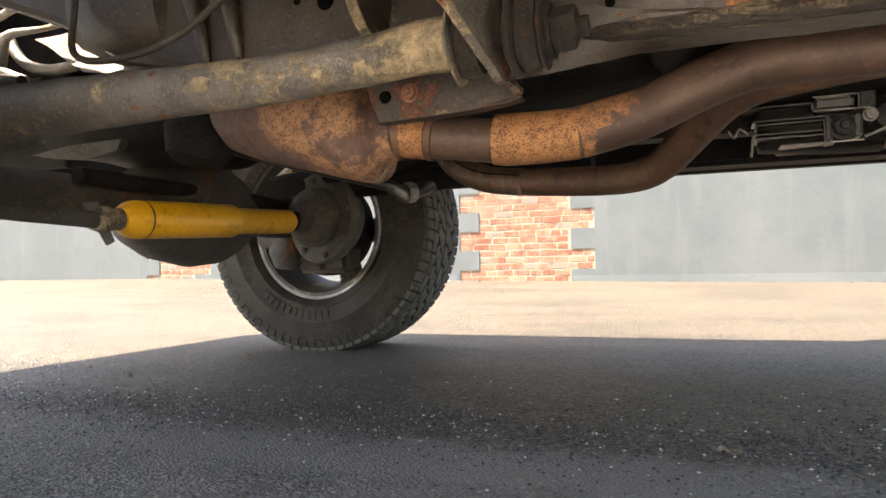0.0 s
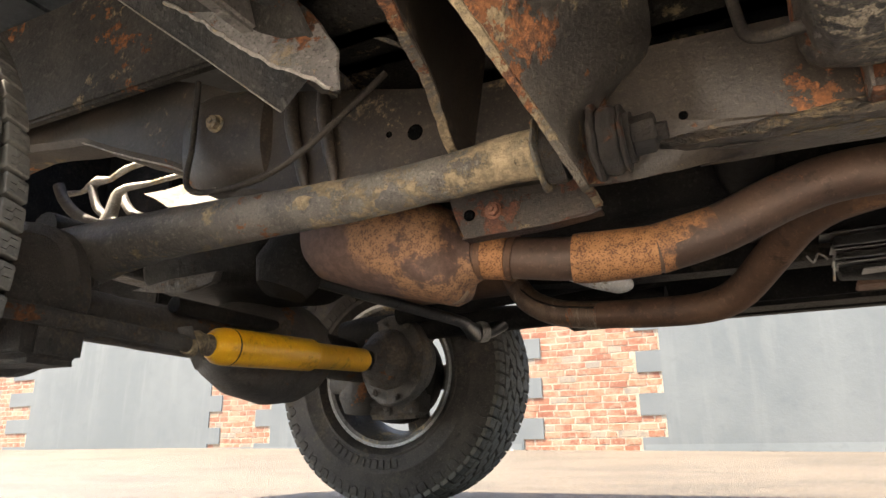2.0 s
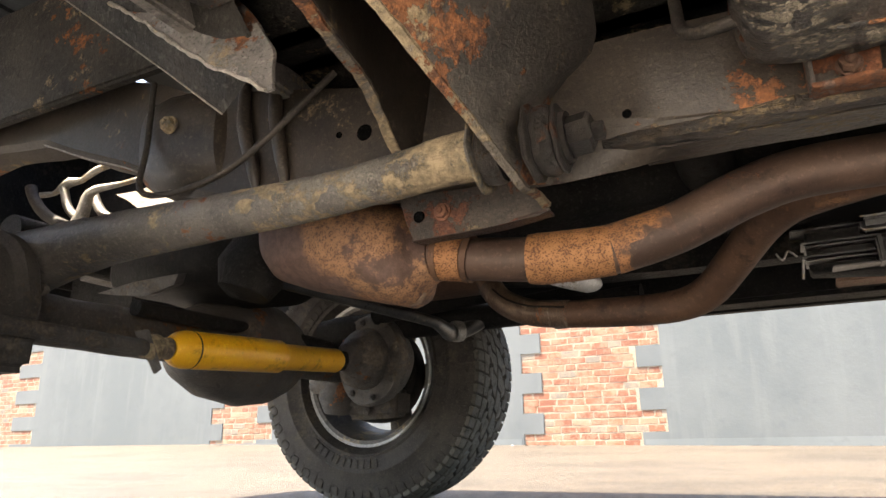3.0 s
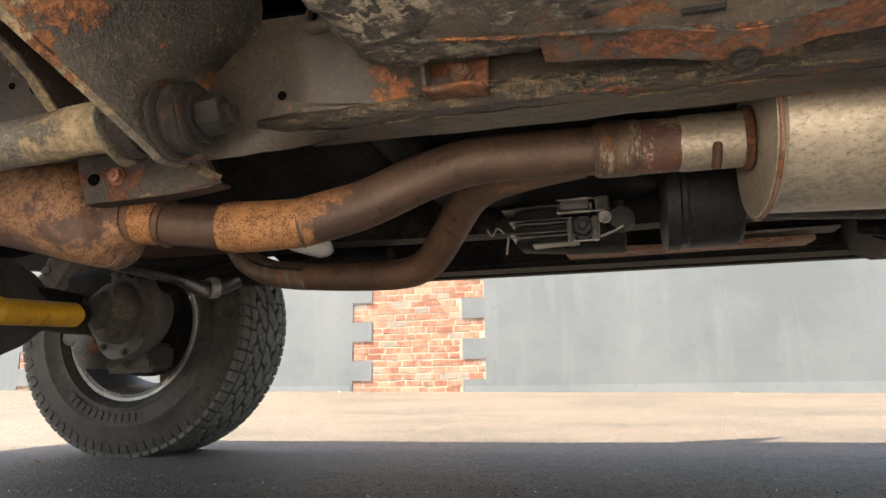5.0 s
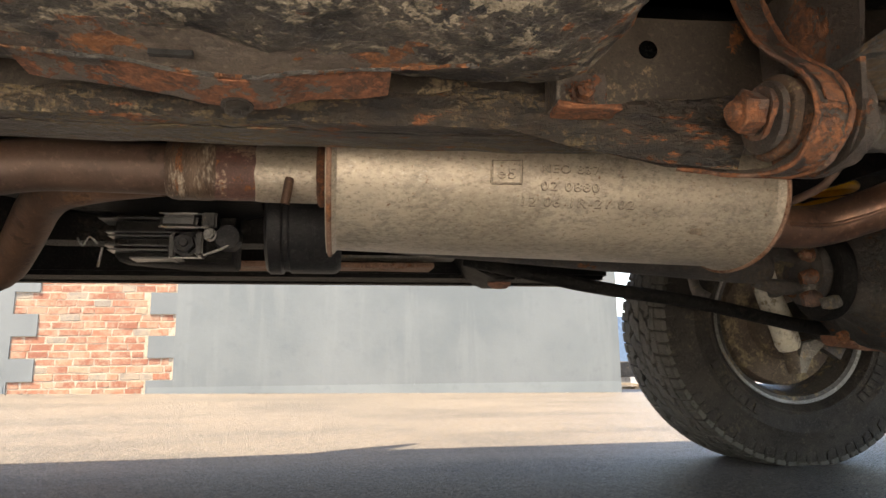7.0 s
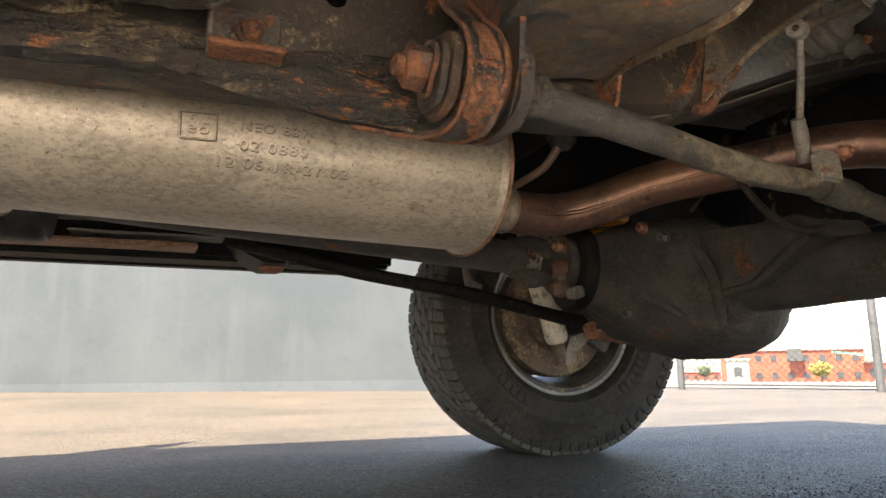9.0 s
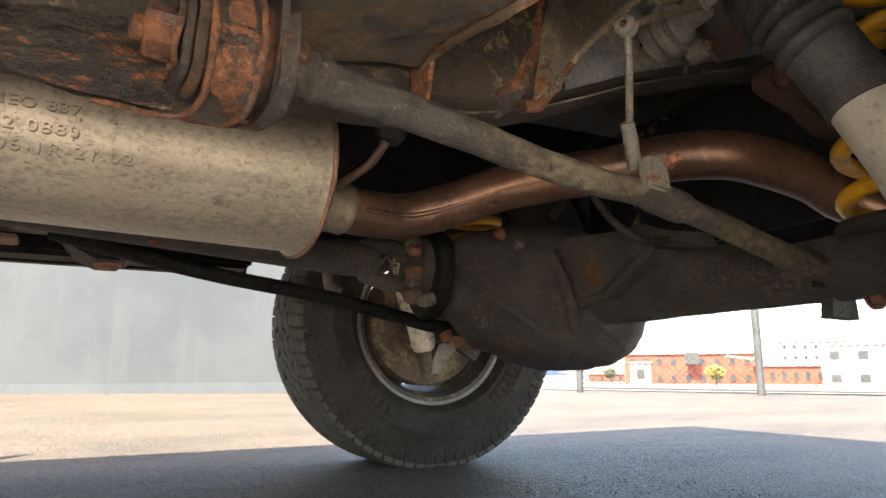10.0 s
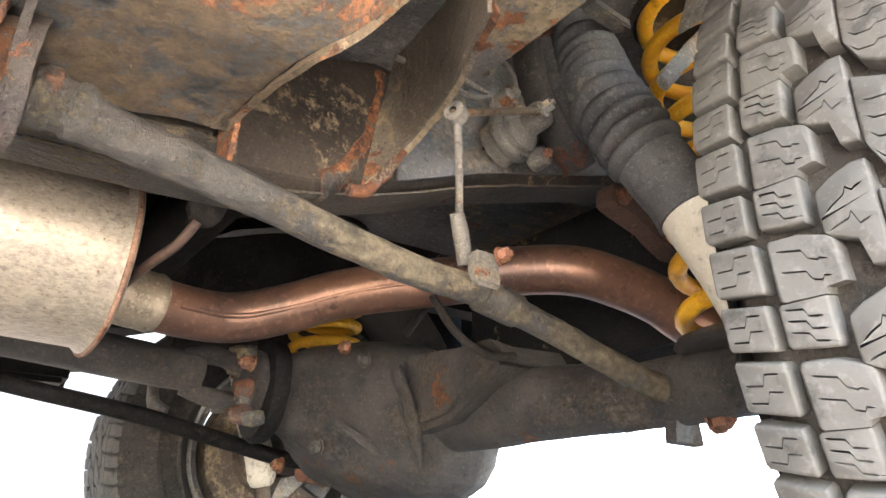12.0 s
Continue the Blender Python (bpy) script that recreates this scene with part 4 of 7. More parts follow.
part("body_side", body_side(SIDE_N, 1, 0.540), "black", car, "dark painted body side", False)
# far side and its sill in near-black, the unlit look painted in
far_side = part("body_side", body_side(SIDE_F, -1, 0.499), "shaded_black", car, "dark painted body side", False)
roof_n, roof_f = SIDE_N + 0.10, SIDE_F - 0.10
part("cab", loft([[(-0.02, SIDE_N, 1.21), (2.98, SIDE_N, 1.21), (2.98, SIDE_F, 1.21), (-0.02, SIDE_F, 1.21)], [(0.30, roof_n, 1.90), (2.93, roof_n, 1.90), (2.93, roof_f, 1.90), (0.30, roof_f, 1.90)],
                  [(0.38, roof_n + 0.04, 1.97), (2.88, roof_n + 0.04, 1.97), (2.88, roof_f - 0.04, 1.97), (0.38, roof_f - 0.04, 1.97)]]), "glass_dark", car, "boxy cab with dark windows", False)
# unseen hood, stretched forward for its shadow; the gap lets sun in
hood_bm = box(-1.66, -1.20, SIDE_N + 0.08, SIDE_F - 0.08, 1.085, 1.125, 0.010)
for hx0, hx1, hy0, hy1 in ((-0.88, -0.03, SIDE_N + 0.08, SIDE_F - 0.08), (-1.199, -0.881, SIDE_N + 0.08, 1.24), (-1.199, -0.881, 1.50, SIDE_F - 0.08)):
    box(hx0, hx1, hy0, hy1, 1.085, 1.125, 0.010, hood_bm)
part("hood", hood_bm, "paint", car, "unseen dark hood, left open to let sun into the bay")
part("bumper", box(-1.46, -1.38, SIDE_N + 0.02, SIDE_F - 0.02, 0.56, 0.72, 0.02), "black", car)
for gz in (0.62, 0.74, 0.86, 0.98):
    part("grille_bar", box(-1.376, -1.35, SIDE_N + 0.035, SIDE_F - 0.035, gz, gz + 0.03, 0.005), "black", car)
part("tailgate", box(2.95, 2.978, SIDE_N + 0.035, SIDE_F - 0.035, 0.64, 1.195, 0.008), "paint", car)
part("rear_bumper", box(2.985, 3.06, SIDE_N + 0.02, SIDE_F - 0.02, 0.52, 0.64, 0.02), "black", car)
part("door_mirror", dent(tube([(0.26, SIDE_F - 0.03, 1.40), (0.40, SIDE_F + 0.05, 1.42), (0.56, SIDE_F + 0.19, 1.43)], [0.05, 0.06, 0.012], 12), 0.002, 8), "black", car, "black door mirror")


def floor_pan():
    """Pressed floor with ribs, over the rails."""
    bm = bmesh.new()
    nx, ny = 110, 60
    g = []
    for i in range(nx + 1):
        x = -0.12 + (1.78 + 0.12) * i / nx
        row = []
        for j in range(ny + 1):
            y = SIDE_N + 0.035 + (SIDE_F - SIDE_N - 0.07) * j / ny
            z = 0.735 + 0.008 * math.copysign(min(1, abs(math.sin(y * 34)) * 3), math.sin(y * 34))
            if abs(y - MID) < 0.26:
                z += 0.10 * (1 - abs(y - MID) / 0.26) ** 0.5
            row.append(bm.verts.new((x, y, z)))
        g.append(row)
    for i in range(nx):
        for j in range(ny):
            bm.faces.new((g[i][j], g[i + 1][j], g[i + 1][j + 1], g[i][j + 1]))
    bmesh.ops.solidify(bm, geom=bm.faces[:], thickness=-0.008)
    return bm


part("floor_pan", floor_pan(), "floor_black", car, "dark coated floor pan")
part("cargo_floor", box(1.79, 2.94, SIDE_N + 0.035, SIDE_F - 0.035, 0.93, 0.96, 0.01), "panel", car)
part("floor_step", box(1.76, 1.788, SIDE_N + 0.035, SIDE_F - 0.035, 0.72, 0.96, 0.006), "panel", car)
part("bulkhead", box(-0.15, -0.122, SIDE_N + 0.035, 2.02, 0.70, 1.19, 0.006), "panel", car)
# engine bay: inner wings on both sides, the engine and its sump
part("inner_wing", dent(box(-1.30, -0.16, 1.105, 1.13, 0.80, 1.07, 0.006), 0.002, 9), "floor_black", car, "dusty inner wing panel")
part("engine", dent(chamfer(loft([oval_x(-0.72, MID + 0.10, 0.80, 0.12, 0.12, 24, 4), oval_x(-0.66, MID + 0.08, 0.78, 0.18, 0.16, 24, 4), oval_x(-0.4, MID + 0.04, 0.76, 0.20, 0.17, 24, 4), oval_x(-0.15, MID, 0.74, 0.17, 0.15, 24, 3)]), 0.008, 1, 0.7), 0.01, 12), "axle", car, "grimy engine block")
part("sump", dent(chamfer(loft([oval_x(-0.80, MID - 0.04, 0.58, 0.12, 0.06, 24, 4), oval_x(-0.74, MID - 0.05, 0.56, 0.16, 0.08, 24, 4), oval_x(-0.45, MID - 0.05, 0.555, 0.16, 0.09, 24, 4), oval_x(-0.36, MID - 0.03, 0.58, 0.13, 0.07, 24, 4)]), 0.004, 1, 0.7), 0.010, 14), "shaded_black", car, "black oily sump")
part("mount_lump", dent(lathe([(0, -0.07), (0.05, -0.065), (0.065, -0.02), (0.06, 0.03), (0.07, 0.05), (0.05, 0.08), (0, 0.08)], (-0.37, 1.37, 0.505), (0.2, 0.3, 1), 28), 0.010, 18), "shaded_black", car, "oily engine mount")
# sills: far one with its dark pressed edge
part("sill", chamfer(box(-0.06, 1.745, 2.28, 2.388, 0.503, 0.60), 0.012, 2), "shaded_black", far_side, "black sill panel")
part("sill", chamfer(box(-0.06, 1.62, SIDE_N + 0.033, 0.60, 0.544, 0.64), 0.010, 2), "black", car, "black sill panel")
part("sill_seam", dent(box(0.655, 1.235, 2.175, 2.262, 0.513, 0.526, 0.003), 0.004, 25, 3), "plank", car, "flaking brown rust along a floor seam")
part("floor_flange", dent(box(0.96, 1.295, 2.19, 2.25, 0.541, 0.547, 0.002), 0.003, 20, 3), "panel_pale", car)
part("sill_bracket", chamfer(prism([(1.27, 2.12, 0.60), (1.33, 2.12, 0.505), (1.385, 2.12, 0.478), (1.44, 2.12, 0.478), (1.47, 2.12, 0.51), (1.50, 2.12, 0.60)], (0, 0.20, 0)), 0.008), "shaded_black", car, "black bracket under the sill")
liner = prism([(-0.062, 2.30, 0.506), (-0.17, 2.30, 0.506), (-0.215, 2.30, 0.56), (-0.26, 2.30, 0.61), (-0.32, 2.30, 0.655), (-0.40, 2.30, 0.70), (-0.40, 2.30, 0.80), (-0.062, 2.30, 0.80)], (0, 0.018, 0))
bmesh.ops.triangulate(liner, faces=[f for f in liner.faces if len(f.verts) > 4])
part("arch_liner", dent(liner, 0.002, 12, 2), "shaded_black", far_side, "black wheel arch liner")
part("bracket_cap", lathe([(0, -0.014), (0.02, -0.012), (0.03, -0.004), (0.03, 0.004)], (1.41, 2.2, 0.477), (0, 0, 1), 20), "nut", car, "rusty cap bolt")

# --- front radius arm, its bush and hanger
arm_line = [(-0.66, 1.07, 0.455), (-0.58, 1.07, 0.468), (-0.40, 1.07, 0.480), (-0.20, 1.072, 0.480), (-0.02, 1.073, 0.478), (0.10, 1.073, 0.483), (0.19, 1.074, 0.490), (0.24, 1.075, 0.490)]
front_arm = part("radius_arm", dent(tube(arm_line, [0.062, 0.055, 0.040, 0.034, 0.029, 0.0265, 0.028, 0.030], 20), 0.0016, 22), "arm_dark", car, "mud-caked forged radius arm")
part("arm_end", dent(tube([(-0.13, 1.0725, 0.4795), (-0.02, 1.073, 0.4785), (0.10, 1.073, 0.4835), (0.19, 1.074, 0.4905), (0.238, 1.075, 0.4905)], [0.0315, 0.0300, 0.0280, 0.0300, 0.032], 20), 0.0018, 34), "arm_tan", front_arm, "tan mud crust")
# far arm: same forging, with shade in place of the near one's colour
part("radius_arm", dent(tube([(x, mirror_y(y), z) for x, y, z in arm_line], [0.062, 0.055, 0.040, 0.034, 0.029, 0.027, 0.029, 0.031], 20), 0.0022, 22), "shaded_black", car, "dark forged radius arm")
for bx, br, bl, mt in ((0.232, 0.047, 0.006, "arm"), (0.240, 0.040, 0.022, "bush"), (0.296, 0.046, 0.010, "bush"), (0.307, 0.041, 0.022, "bush"), (0.330, 0.040, 0.006, "bush")):
    part("washer" if mt != "bush" else "bush", dent(lathe([(0, 0), (br * 0.92, 0), (br, bl * 0.3), (br, bl * 0.7), (br * 0.9, bl), (0, bl)], (bx, 1.076, 0.490), (1, 0, 0.03), 36), 0.0026, 45), mt, front_arm)
part("nut", dent(hexnut((0.336, 1.077, 0.491), (1, 0, 0.03), 0.023, 0.032), 0.003, 60), "bush", front_arm, "crusted lock nut")


EDGE_A = [(0.165, 0.60, 0.688), (0.188, 0.70, 0.640), (0.211, 0.80, 0.591), (0.234, 0.90, 0.543), (0.258, 1.0, 0.494), (0.270, 1.06, 0.466), (0.276, 1.09, 0.452), (0.272, 1.118, 0.456)]
EDGE_B = [(0.205, 0.60, 0.60), (0.185, 0.70, 0.578), (0.165, 0.80, 0.572), (0.141, 0.90, 0.576), (0.118, 1.0, 0.580), (0.103, 1.06, 0.568), (0.098, 1.10, 0.545), (0.100, 1.15, 0.515)]
hanger = part("hanger", ruled([(p[0] + 0.004, p[1], p[2] + 0.003) for p in EDGE_A], [(0.36, 0.60, 0.73), (0.36, 0.80, 0.73), (0.365, 1.0, 0.725), (0.366, 1.10, 0.70), (0.357, 1.156, 0.644), (0.31, 1.156, 0.60), (0.285, 1.15, 0.55), (0.300, 1.13, 0.46)], (0.003, 0.003, 0.002), 8, 0.0016, 14), "hanger_coat", car, "flared hanger plate, dark with rust blotches")
part("hanger_edge", dent(strip(resample([(p[0] - 0.004, p[1], p[2] - 0.004) for p in EDGE_A] + [(0.266, 1.16, 0.460), (0.262, 1.218, 0.463)], 0.008)[0], (0.009, 0.002, 0.003), (0, 0.003, 0.006)), 0.0013, 60), "frame_mud", hanger, "scaly tan edge")
LIP = [(0.274, 1.118, 0.455)] + [(0.315, 1.145, 0.465), (0.377, 1.18, 0.482), (0.441, 1.21, 0.498), (0.512, 1.232, 0.511)]
part("hanger_lip", dent(strip(resample(LIP, 0.012)[0], (0, 0.012, 0.008), (0.001, 0.001, 0.005)), 0.0012, 38), "skirt", hanger, "folded lip along the rail")
part("hanger_web", ruled(LIP, [(0.30, 1.150, 0.56), (0.36, 1.156, 0.545), (0.42, 1.157, 0.53), (0.50, 1.158, 0.52), (0.56, 1.159, 0.512)], (0.0, 0.003, 0.001), 8, 0.0012, 30), "frame", hanger, "dark web between hanger and rail")
part("hanger_rim", dent(tube([(0.296, 1.10, 0.600), (0.284, 1.10, 0.590), (0.258, 1.10, 0.563), (0.250, 1.10, 0.531), (0.254, 1.10, 0.497), (0.266, 1.105, 0.469), (0.276, 1.115, 0.456)], 0.0042, 10, 0.008), 0.0012, 60), "skirt", hanger, "rolled rim round the bush")
other = part("hanger", ruled([(p[0] + 0.005, p[1], p[2] + 0.003) for p in EDGE_B], [(0.16, 0.60, 0.73), (0.15, 0.80, 0.73), (0.14, 1.0, 0.73), (0.135, 1.10, 0.72), (0.13, 1.156, 0.70)], (0.003, 0.002, 0.002), 8, 0.0014, 14), "frame", car, "dark flared hanger plate with a scaly edge")
part("hanger_edge", dent(strip(resample([(p[0] - 0.006, p[1], p[2] - 0.003) for p in EDGE_B], 0.008)[0], (0.012, 0.002, 0.002), (0, 0.003, 0.005)), 0.0018, 60), "frame_mud", other, "scaly rusty edge")
plate_bm = prism([(0.046, 1.206, 0.520), (0.060, 1.206, 0.470), (0.072, 1.206, 0.444), (0.12, 1.210, 0.446), (0.19, 1.216, 0.450), (0.252, 1.222, 0.456), (0.268, 1.222, 0.462), (0.255, 1.222, 0.480), (0.23, 1.218, 0.530), (0.12, 1.21, 0.535)], (0.001, 0.005, 0.001))
bmesh.ops.triangulate(plate_bm, faces=[f for f in plate_bm.faces if len(f.verts) > 4])
lower = part("support_plate", dent(dent(plate_bm, 0.0015, 18, 4), 0.0008, 70), "plate_rust", car, "dark rusty support plate with a bolt")
part("plate_fold", dent(dent(strip(resample([(0.068, 1.2065, 0.4435), (0.12, 1.2105, 0.4455), (0.19, 1.2165, 0.4495), (0.266, 1.222, 0.460)], 0.01)[0], (0, 0.030, 0.002), (0, 0.0005, 0.004)), 0.001, 40), 0.0006, 120), "skirt", lower, "folded lower edge")
part("bolt", hexnut((0.117, 1.208, 0.480), (0, -1, 0), 0.0105, 0.010), "nut", lower, "rusty bolt head")
part("hole", lathe([(0, -0.002), (0.008, -0.002), (0.009, 0.002)], (0.080, 1.2055, 0.478), (0, 1, 0), 14), "hole", lower, "empty bolt hole")

# --- front axle
axle = part("front_axle", dent(tube([(FX, 0.95, 0.385), (FX, 1.2, 0.385), (FX, 1.45, 0.385), (FX, 1.9, 0.385), (FX, 2.12, 0.385)], [0.046, 0.046, 0.05, 0.05, 0.048], 20), 0.002, 12), "axle", car, "black front axle tube")
diff = lathe([(0.0, -0.20), (0.05, -0.195), (0.085, -0.16), (0.115, -0.09), (0.128, 0.0), (0.122, 0.07), (0.10, 0.13), (0.07, 0.18), (0.05, 0.2)], (-0.65, 1.64, 0.385), (0, 1, 0), 40)
part("differential", dent(diff, 0.006, 12), "axle", axle, "rounded differential housing")
for yy, sg, kx, ky in ((0.98, -1, 0.034, 0.01), (2.12, 1, 0.150, 0.150)):
    kn = part("knuckle", dent(lathe([(0.0, -0.085), (0.05, -0.08), (0.075, -0.055), (0.082, -0.02), (0.118, -0.018), (0.124, -0.008), (0.122, 0.012), (0.105, 0.02), (0.095, 0.06), (0.07, 0.09)], (FX + kx, yy - ky * sg, 0.385), (0.25, sg, 0), 40), 0.005, 16), "axle", car, "greasy steering knuckle with a ribbed flange")
    for k in range(8):
        an = 2 * math.pi * k / 8 + 0.2
        part("flange_bolt", hexnut((FX + kx + 0.103 * math.cos(an), yy - (ky + 0.020) * sg - 0.025 * sg * math.cos(an), 0.385 + 0.103 * math.sin(an)), (0, -sg, 0), 0.009, 0.012), "axle", kn)
    part("hub_cap", dent(lathe([(0.0, -0.030), (0.034, -0.026), (0.050, -0.008), (0.054, 0.02)], (FX + kx - 0.018, yy - (ky + 0.075) * sg, 0.388), (0.25, sg, 0), 28), 0.004, 24), "axle", kn, "dark dusty swivel ball")
    cal = part("caliper", dent(box(FX - 0.01, FX + 0.162, yy - 0.045, yy + 0.05, 0.235 if sg > 0 else 0.275, 0.318 if sg > 0 else 0.35, 0.014, None, 3), 0.005, 20), "axle", kn, "grey brake caliper")
    if sg < 0:
        continue
    part("caliper_slot", box(FX + 0.02, FX + 0.13, yy - 0.055, yy - 0.044, 0.292, 0.300, 0.002), "shaded_black", kn)
    part("caliper_bridge", dent(box(FX + 0.005, FX + 0.15, yy - 0.062, yy - 0.046, 0.270, 0.288, 0.004), 0.002, 30), "axle", kn)
    part("caliper_bolt", hexnut((FX + 0.075, yy - 0.046, 0.256), (0, -1, 0), 0.012, 0.016), "axle", kn)
    part("lower_joint", dent(lathe([(0, -0.05), (0.045, -0.045), (0.058, 0.0), (0.040, 0.05), (0.0, 0.055)], (FX - 0.03, yy - 0.05 * sg, 0.305), (0.2, -0.4 * sg, 1), 24), 0.006, 20), "axle", kn, "dusty ball joint")
    part("steering_lever", dent(tube([(FX - 0.11, yy - 0.06 * sg, 0.335), (FX - 0.03, yy - 0.07 * sg, 0.330), (FX + 0.02, yy - 0.05 * sg, 0.30)], [0.024, 0.032, 0.02], 14), 0.004, 24), "axle", kn)
    part("brake_hose", tube([(FX + 0.12, yy - 0.04, 0.44), (FX + 0.18, yy - 0.05, 0.46), (FX + 0.20, yy - 0.04, 0.42), (FX + 0.15, yy - 0.03, 0.36)], 0.006, 8), "rubber", kn)

# yellow steering damper on its tie rod
damper = part("steering_damper", lathe([(0, 0), (0.022, 0.002), (0.0325, 0.02), (0.0352, 0.035), (0.0352, 0.29), (0.032, 0.298), (0.0285, 0.302), (0.0285, 0.50), (0.022, 0.512), (0.0, 0.514)], (-0.465, 1.262, 0.336), (0.012, 1.0, 0.052), 40), "yellow", car, "yellow steering damper")
part("seam", lathe([(0.0353, 0.046), (0.0357, 0.048), (0.0353, 0.050)], (-0.465, 1.262, 0.336), (0.012, 1.0, 0.052), 40), "black", damper)
part("damper_bush", dent(lathe([(0, -0.05), (0.02, -0.05), (0.024, -0.03), (0.018, -0.012), (0.02, 0.0)], (-0.465, 1.262, 0.336), (0, 1, 0.05), 24), 0.001, 40), "drum", damper, "rust-stained rubber bush")
part("damper_bracket", dent(prism([(-0.48, 1.20, 0.36), (-0.45, 1.20, 0.36), (-0.45, 1.235, 0.296), (-0.47, 1.24, 0.29)], (0.006, 0.0, 0.0)), 0.001, 20), "axle", damper)
tie = part("tie_rod", dent(tube([(-0.465, 0.86, 0.34), (-0.465, 1.0, 0.337), (-0.465, 1.2, 0.332), (-0.47, 1.26, 0.332)], 0.014, 14), 0.0006, 30), "axle", car, "dark tie rod")
part("tie_rod", tube([(-0.56, 1.26, 0.42), (-0.56, 1.7, 0.42), (-0.58, 1.90, 0.42)], 0.016, 14), "shaded_black", car, "dark tie rod")
part("rod_end", dent(lathe([(0, -0.024), (0.016, -0.02), (0.022, 0), (0.016, 0.02), (0, 0.024)], (-0.470, 1.80, 0.366), (0, 0.3, 1), 20), 0.002, 30), "shaded_black", damper)
# slim black bar that runs past the converter to a clamp
bar = part("stabiliser_bar", tube([(-0.39, 1.36, 0.487), (-0.30, 1.52, 0.462), (-0.20, 1.74, 0.437), (-0.19, 1.78, 0.434)], [0.0115, 0.012, 0.013, 0.0135], 16), "bar_gloss", car, "slim glossy black bar")
part("clamp", dent(lathe([(0.016, -0.012), (0.026, -0.012), (0.028, 0.0), (0.026, 0.012), (0.016, 0.012)], (-0.215, 1.945, 0.438), (0.5, 0.8, 0.1), 20), 0.001, 30), "cast_alu", bar, "worn metal clamp")
part("link", tube([(-0.19, 1.78, 0.434), (-0.205, 1.86, 0.430), (-0.225, 1.93, 0.434), (-0.20, 1.98, 0.448), (-0.15, 2.0, 0.475)], [0.014, 0.018, 0.022, 0.020, 0.016], 14), "bar_gloss", bar)
# engine bay odds and ends seen between rail and arm
part("fan_shroud", dent(loft([[(-0.944, 1.47, 0.785), (-0.873, 1.45, 0.753), (-0.795, 1.43, 0.706), (-0.738, 1.425, 0.672), (-0.682, 1.43, 0.664)],
                              [(-0.90, 1.50, 0.80), (-0.84, 1.50, 0.775), (-0.78, 1.49, 0.745), (-0.72, 1.485, 0.715), (-0.670, 1.485, 0.690)],
                              [(-0.80, 1.52, 0.82), (-0.775, 1.525, 0.805), (-0.74, 1.53, 0.785), (-0.70, 1.53, 0.76), (-0.66, 1.53, 0.725)],
                              [(-0.80, 1.54, 0.83), (-0.775, 1.545, 0.815), (-0.74, 1.55, 0.795), (-0.70, 1.55, 0.77), (-0.65, 1.55, 0.735)]]), 0.002, 14), "panel", car, "dusty curved fan cowl")
part("coolant_pipe", dent(tube([(-0.998, 1.40, 0.668), (-0.963, 1.40, 0.714), (-0.952, 1.40, 0.755), (-0.924, 1.40, 0.772), (-0.831, 1.40, 0.770), (-0.734, 1.40, 0.773)], [0.018, 0.016, 0.014, 0.010, 0.006, 0.006], 12), 0.001, 30), "cast_alu", car, "dull metal coolant pipe")
part("hose", tube([(-0.99, 1.44, 0.79), (-0.957, 1.44, 0.74), (-0.915, 1.44, 0.71), (-0.844, 1.44, 0.694), (-0.78, 1.45, 0.70)], 0.012, 12), "cast_alu", car, "pale coolant hose")
part("hose", tube([(-1.05, 1.40, 0.80), (-1.016, 1.40, 0.736), (-0.941, 1.40, 0.689), (-0.88, 1.40, 0.664)], 0.011, 12), "cast_alu", car, "pale coolant hose")
part("hose", tube([(-1.12, 1.36, 0.80), (-1.099, 1.36, 0.766), (-1.039, 1.36, 0.713), (-0.936, 1.36, 0.665), (-0.85, 1.37, 0.65)], 0.014, 12), "rubber", car, "black coolant hose")
part("cross_panel_lip", dent(strip(resample([(-1.075, 1.36, 0.645), (-1.055, 1.36, 0.636), (-1.004, 1.36, 0.626), (-0.955, 1.36, 0.630), (-0.925, 1.36, 0.641)], 0.012)[0], (0, 0.03, 0.002), (0, 0.002, 0.012)), 0.0012, 30), "alu_pale", car, "pale panel lip")
part("loom", dent(tube([(-1.139, 1.40, 0.796), (-1.09, 1.40, 0.792), (-1.057, 1.40, 0.802), (-1.028, 1.40, 0.812), (-0.98, 1.40, 0.808), (-0.932, 1.40, 0.824), (-0.839, 1.40, 0.829)], [0.008, 0.006, 0.01, 0.012, 0.007, 0.009, 0.006], 10), 0.003, 40), "cast_alu", car, "clipped wiring loom")
part("slat", dent(prism([(-0.73, 1.30, 0.474), (-0.623, 1.30, 0.485), (-0.50, 1.30, 0.487), (-0.52, 1.31, 0.470), (-0.60, 1.31, 0.455), (-0.67, 1.30, 0.463)], (0, 0.02, 0.004)), 0.002, 30), "axle", car, "dusty bracket under the engine")
# added dark sheet, keeps bright background out of the bay
part("fan_cowl_panel", dent(box(-1.325, -1.05, 1.64, 1.655, 0.52, 1.06, 0.004), 0.002, 12), "shaded_black", car, "dark sheet added behind the hoses to block bright background")
# another added sheet, closes the grille against the sky
part("radiator", dent(box(-1.345, -1.33, 1.04, 2.04, 0.62, 1.07, 0.004), 0.001, 12), "shaded_black", car, "dark sheet added behind the grille to block the sky")
part("steering_box", dent(box(-1.02, -0.86, 1.42, 1.58, 0.56, 0.68, 0.02, None, 3), 0.006, 14), "axle", car, "grimy steering box")
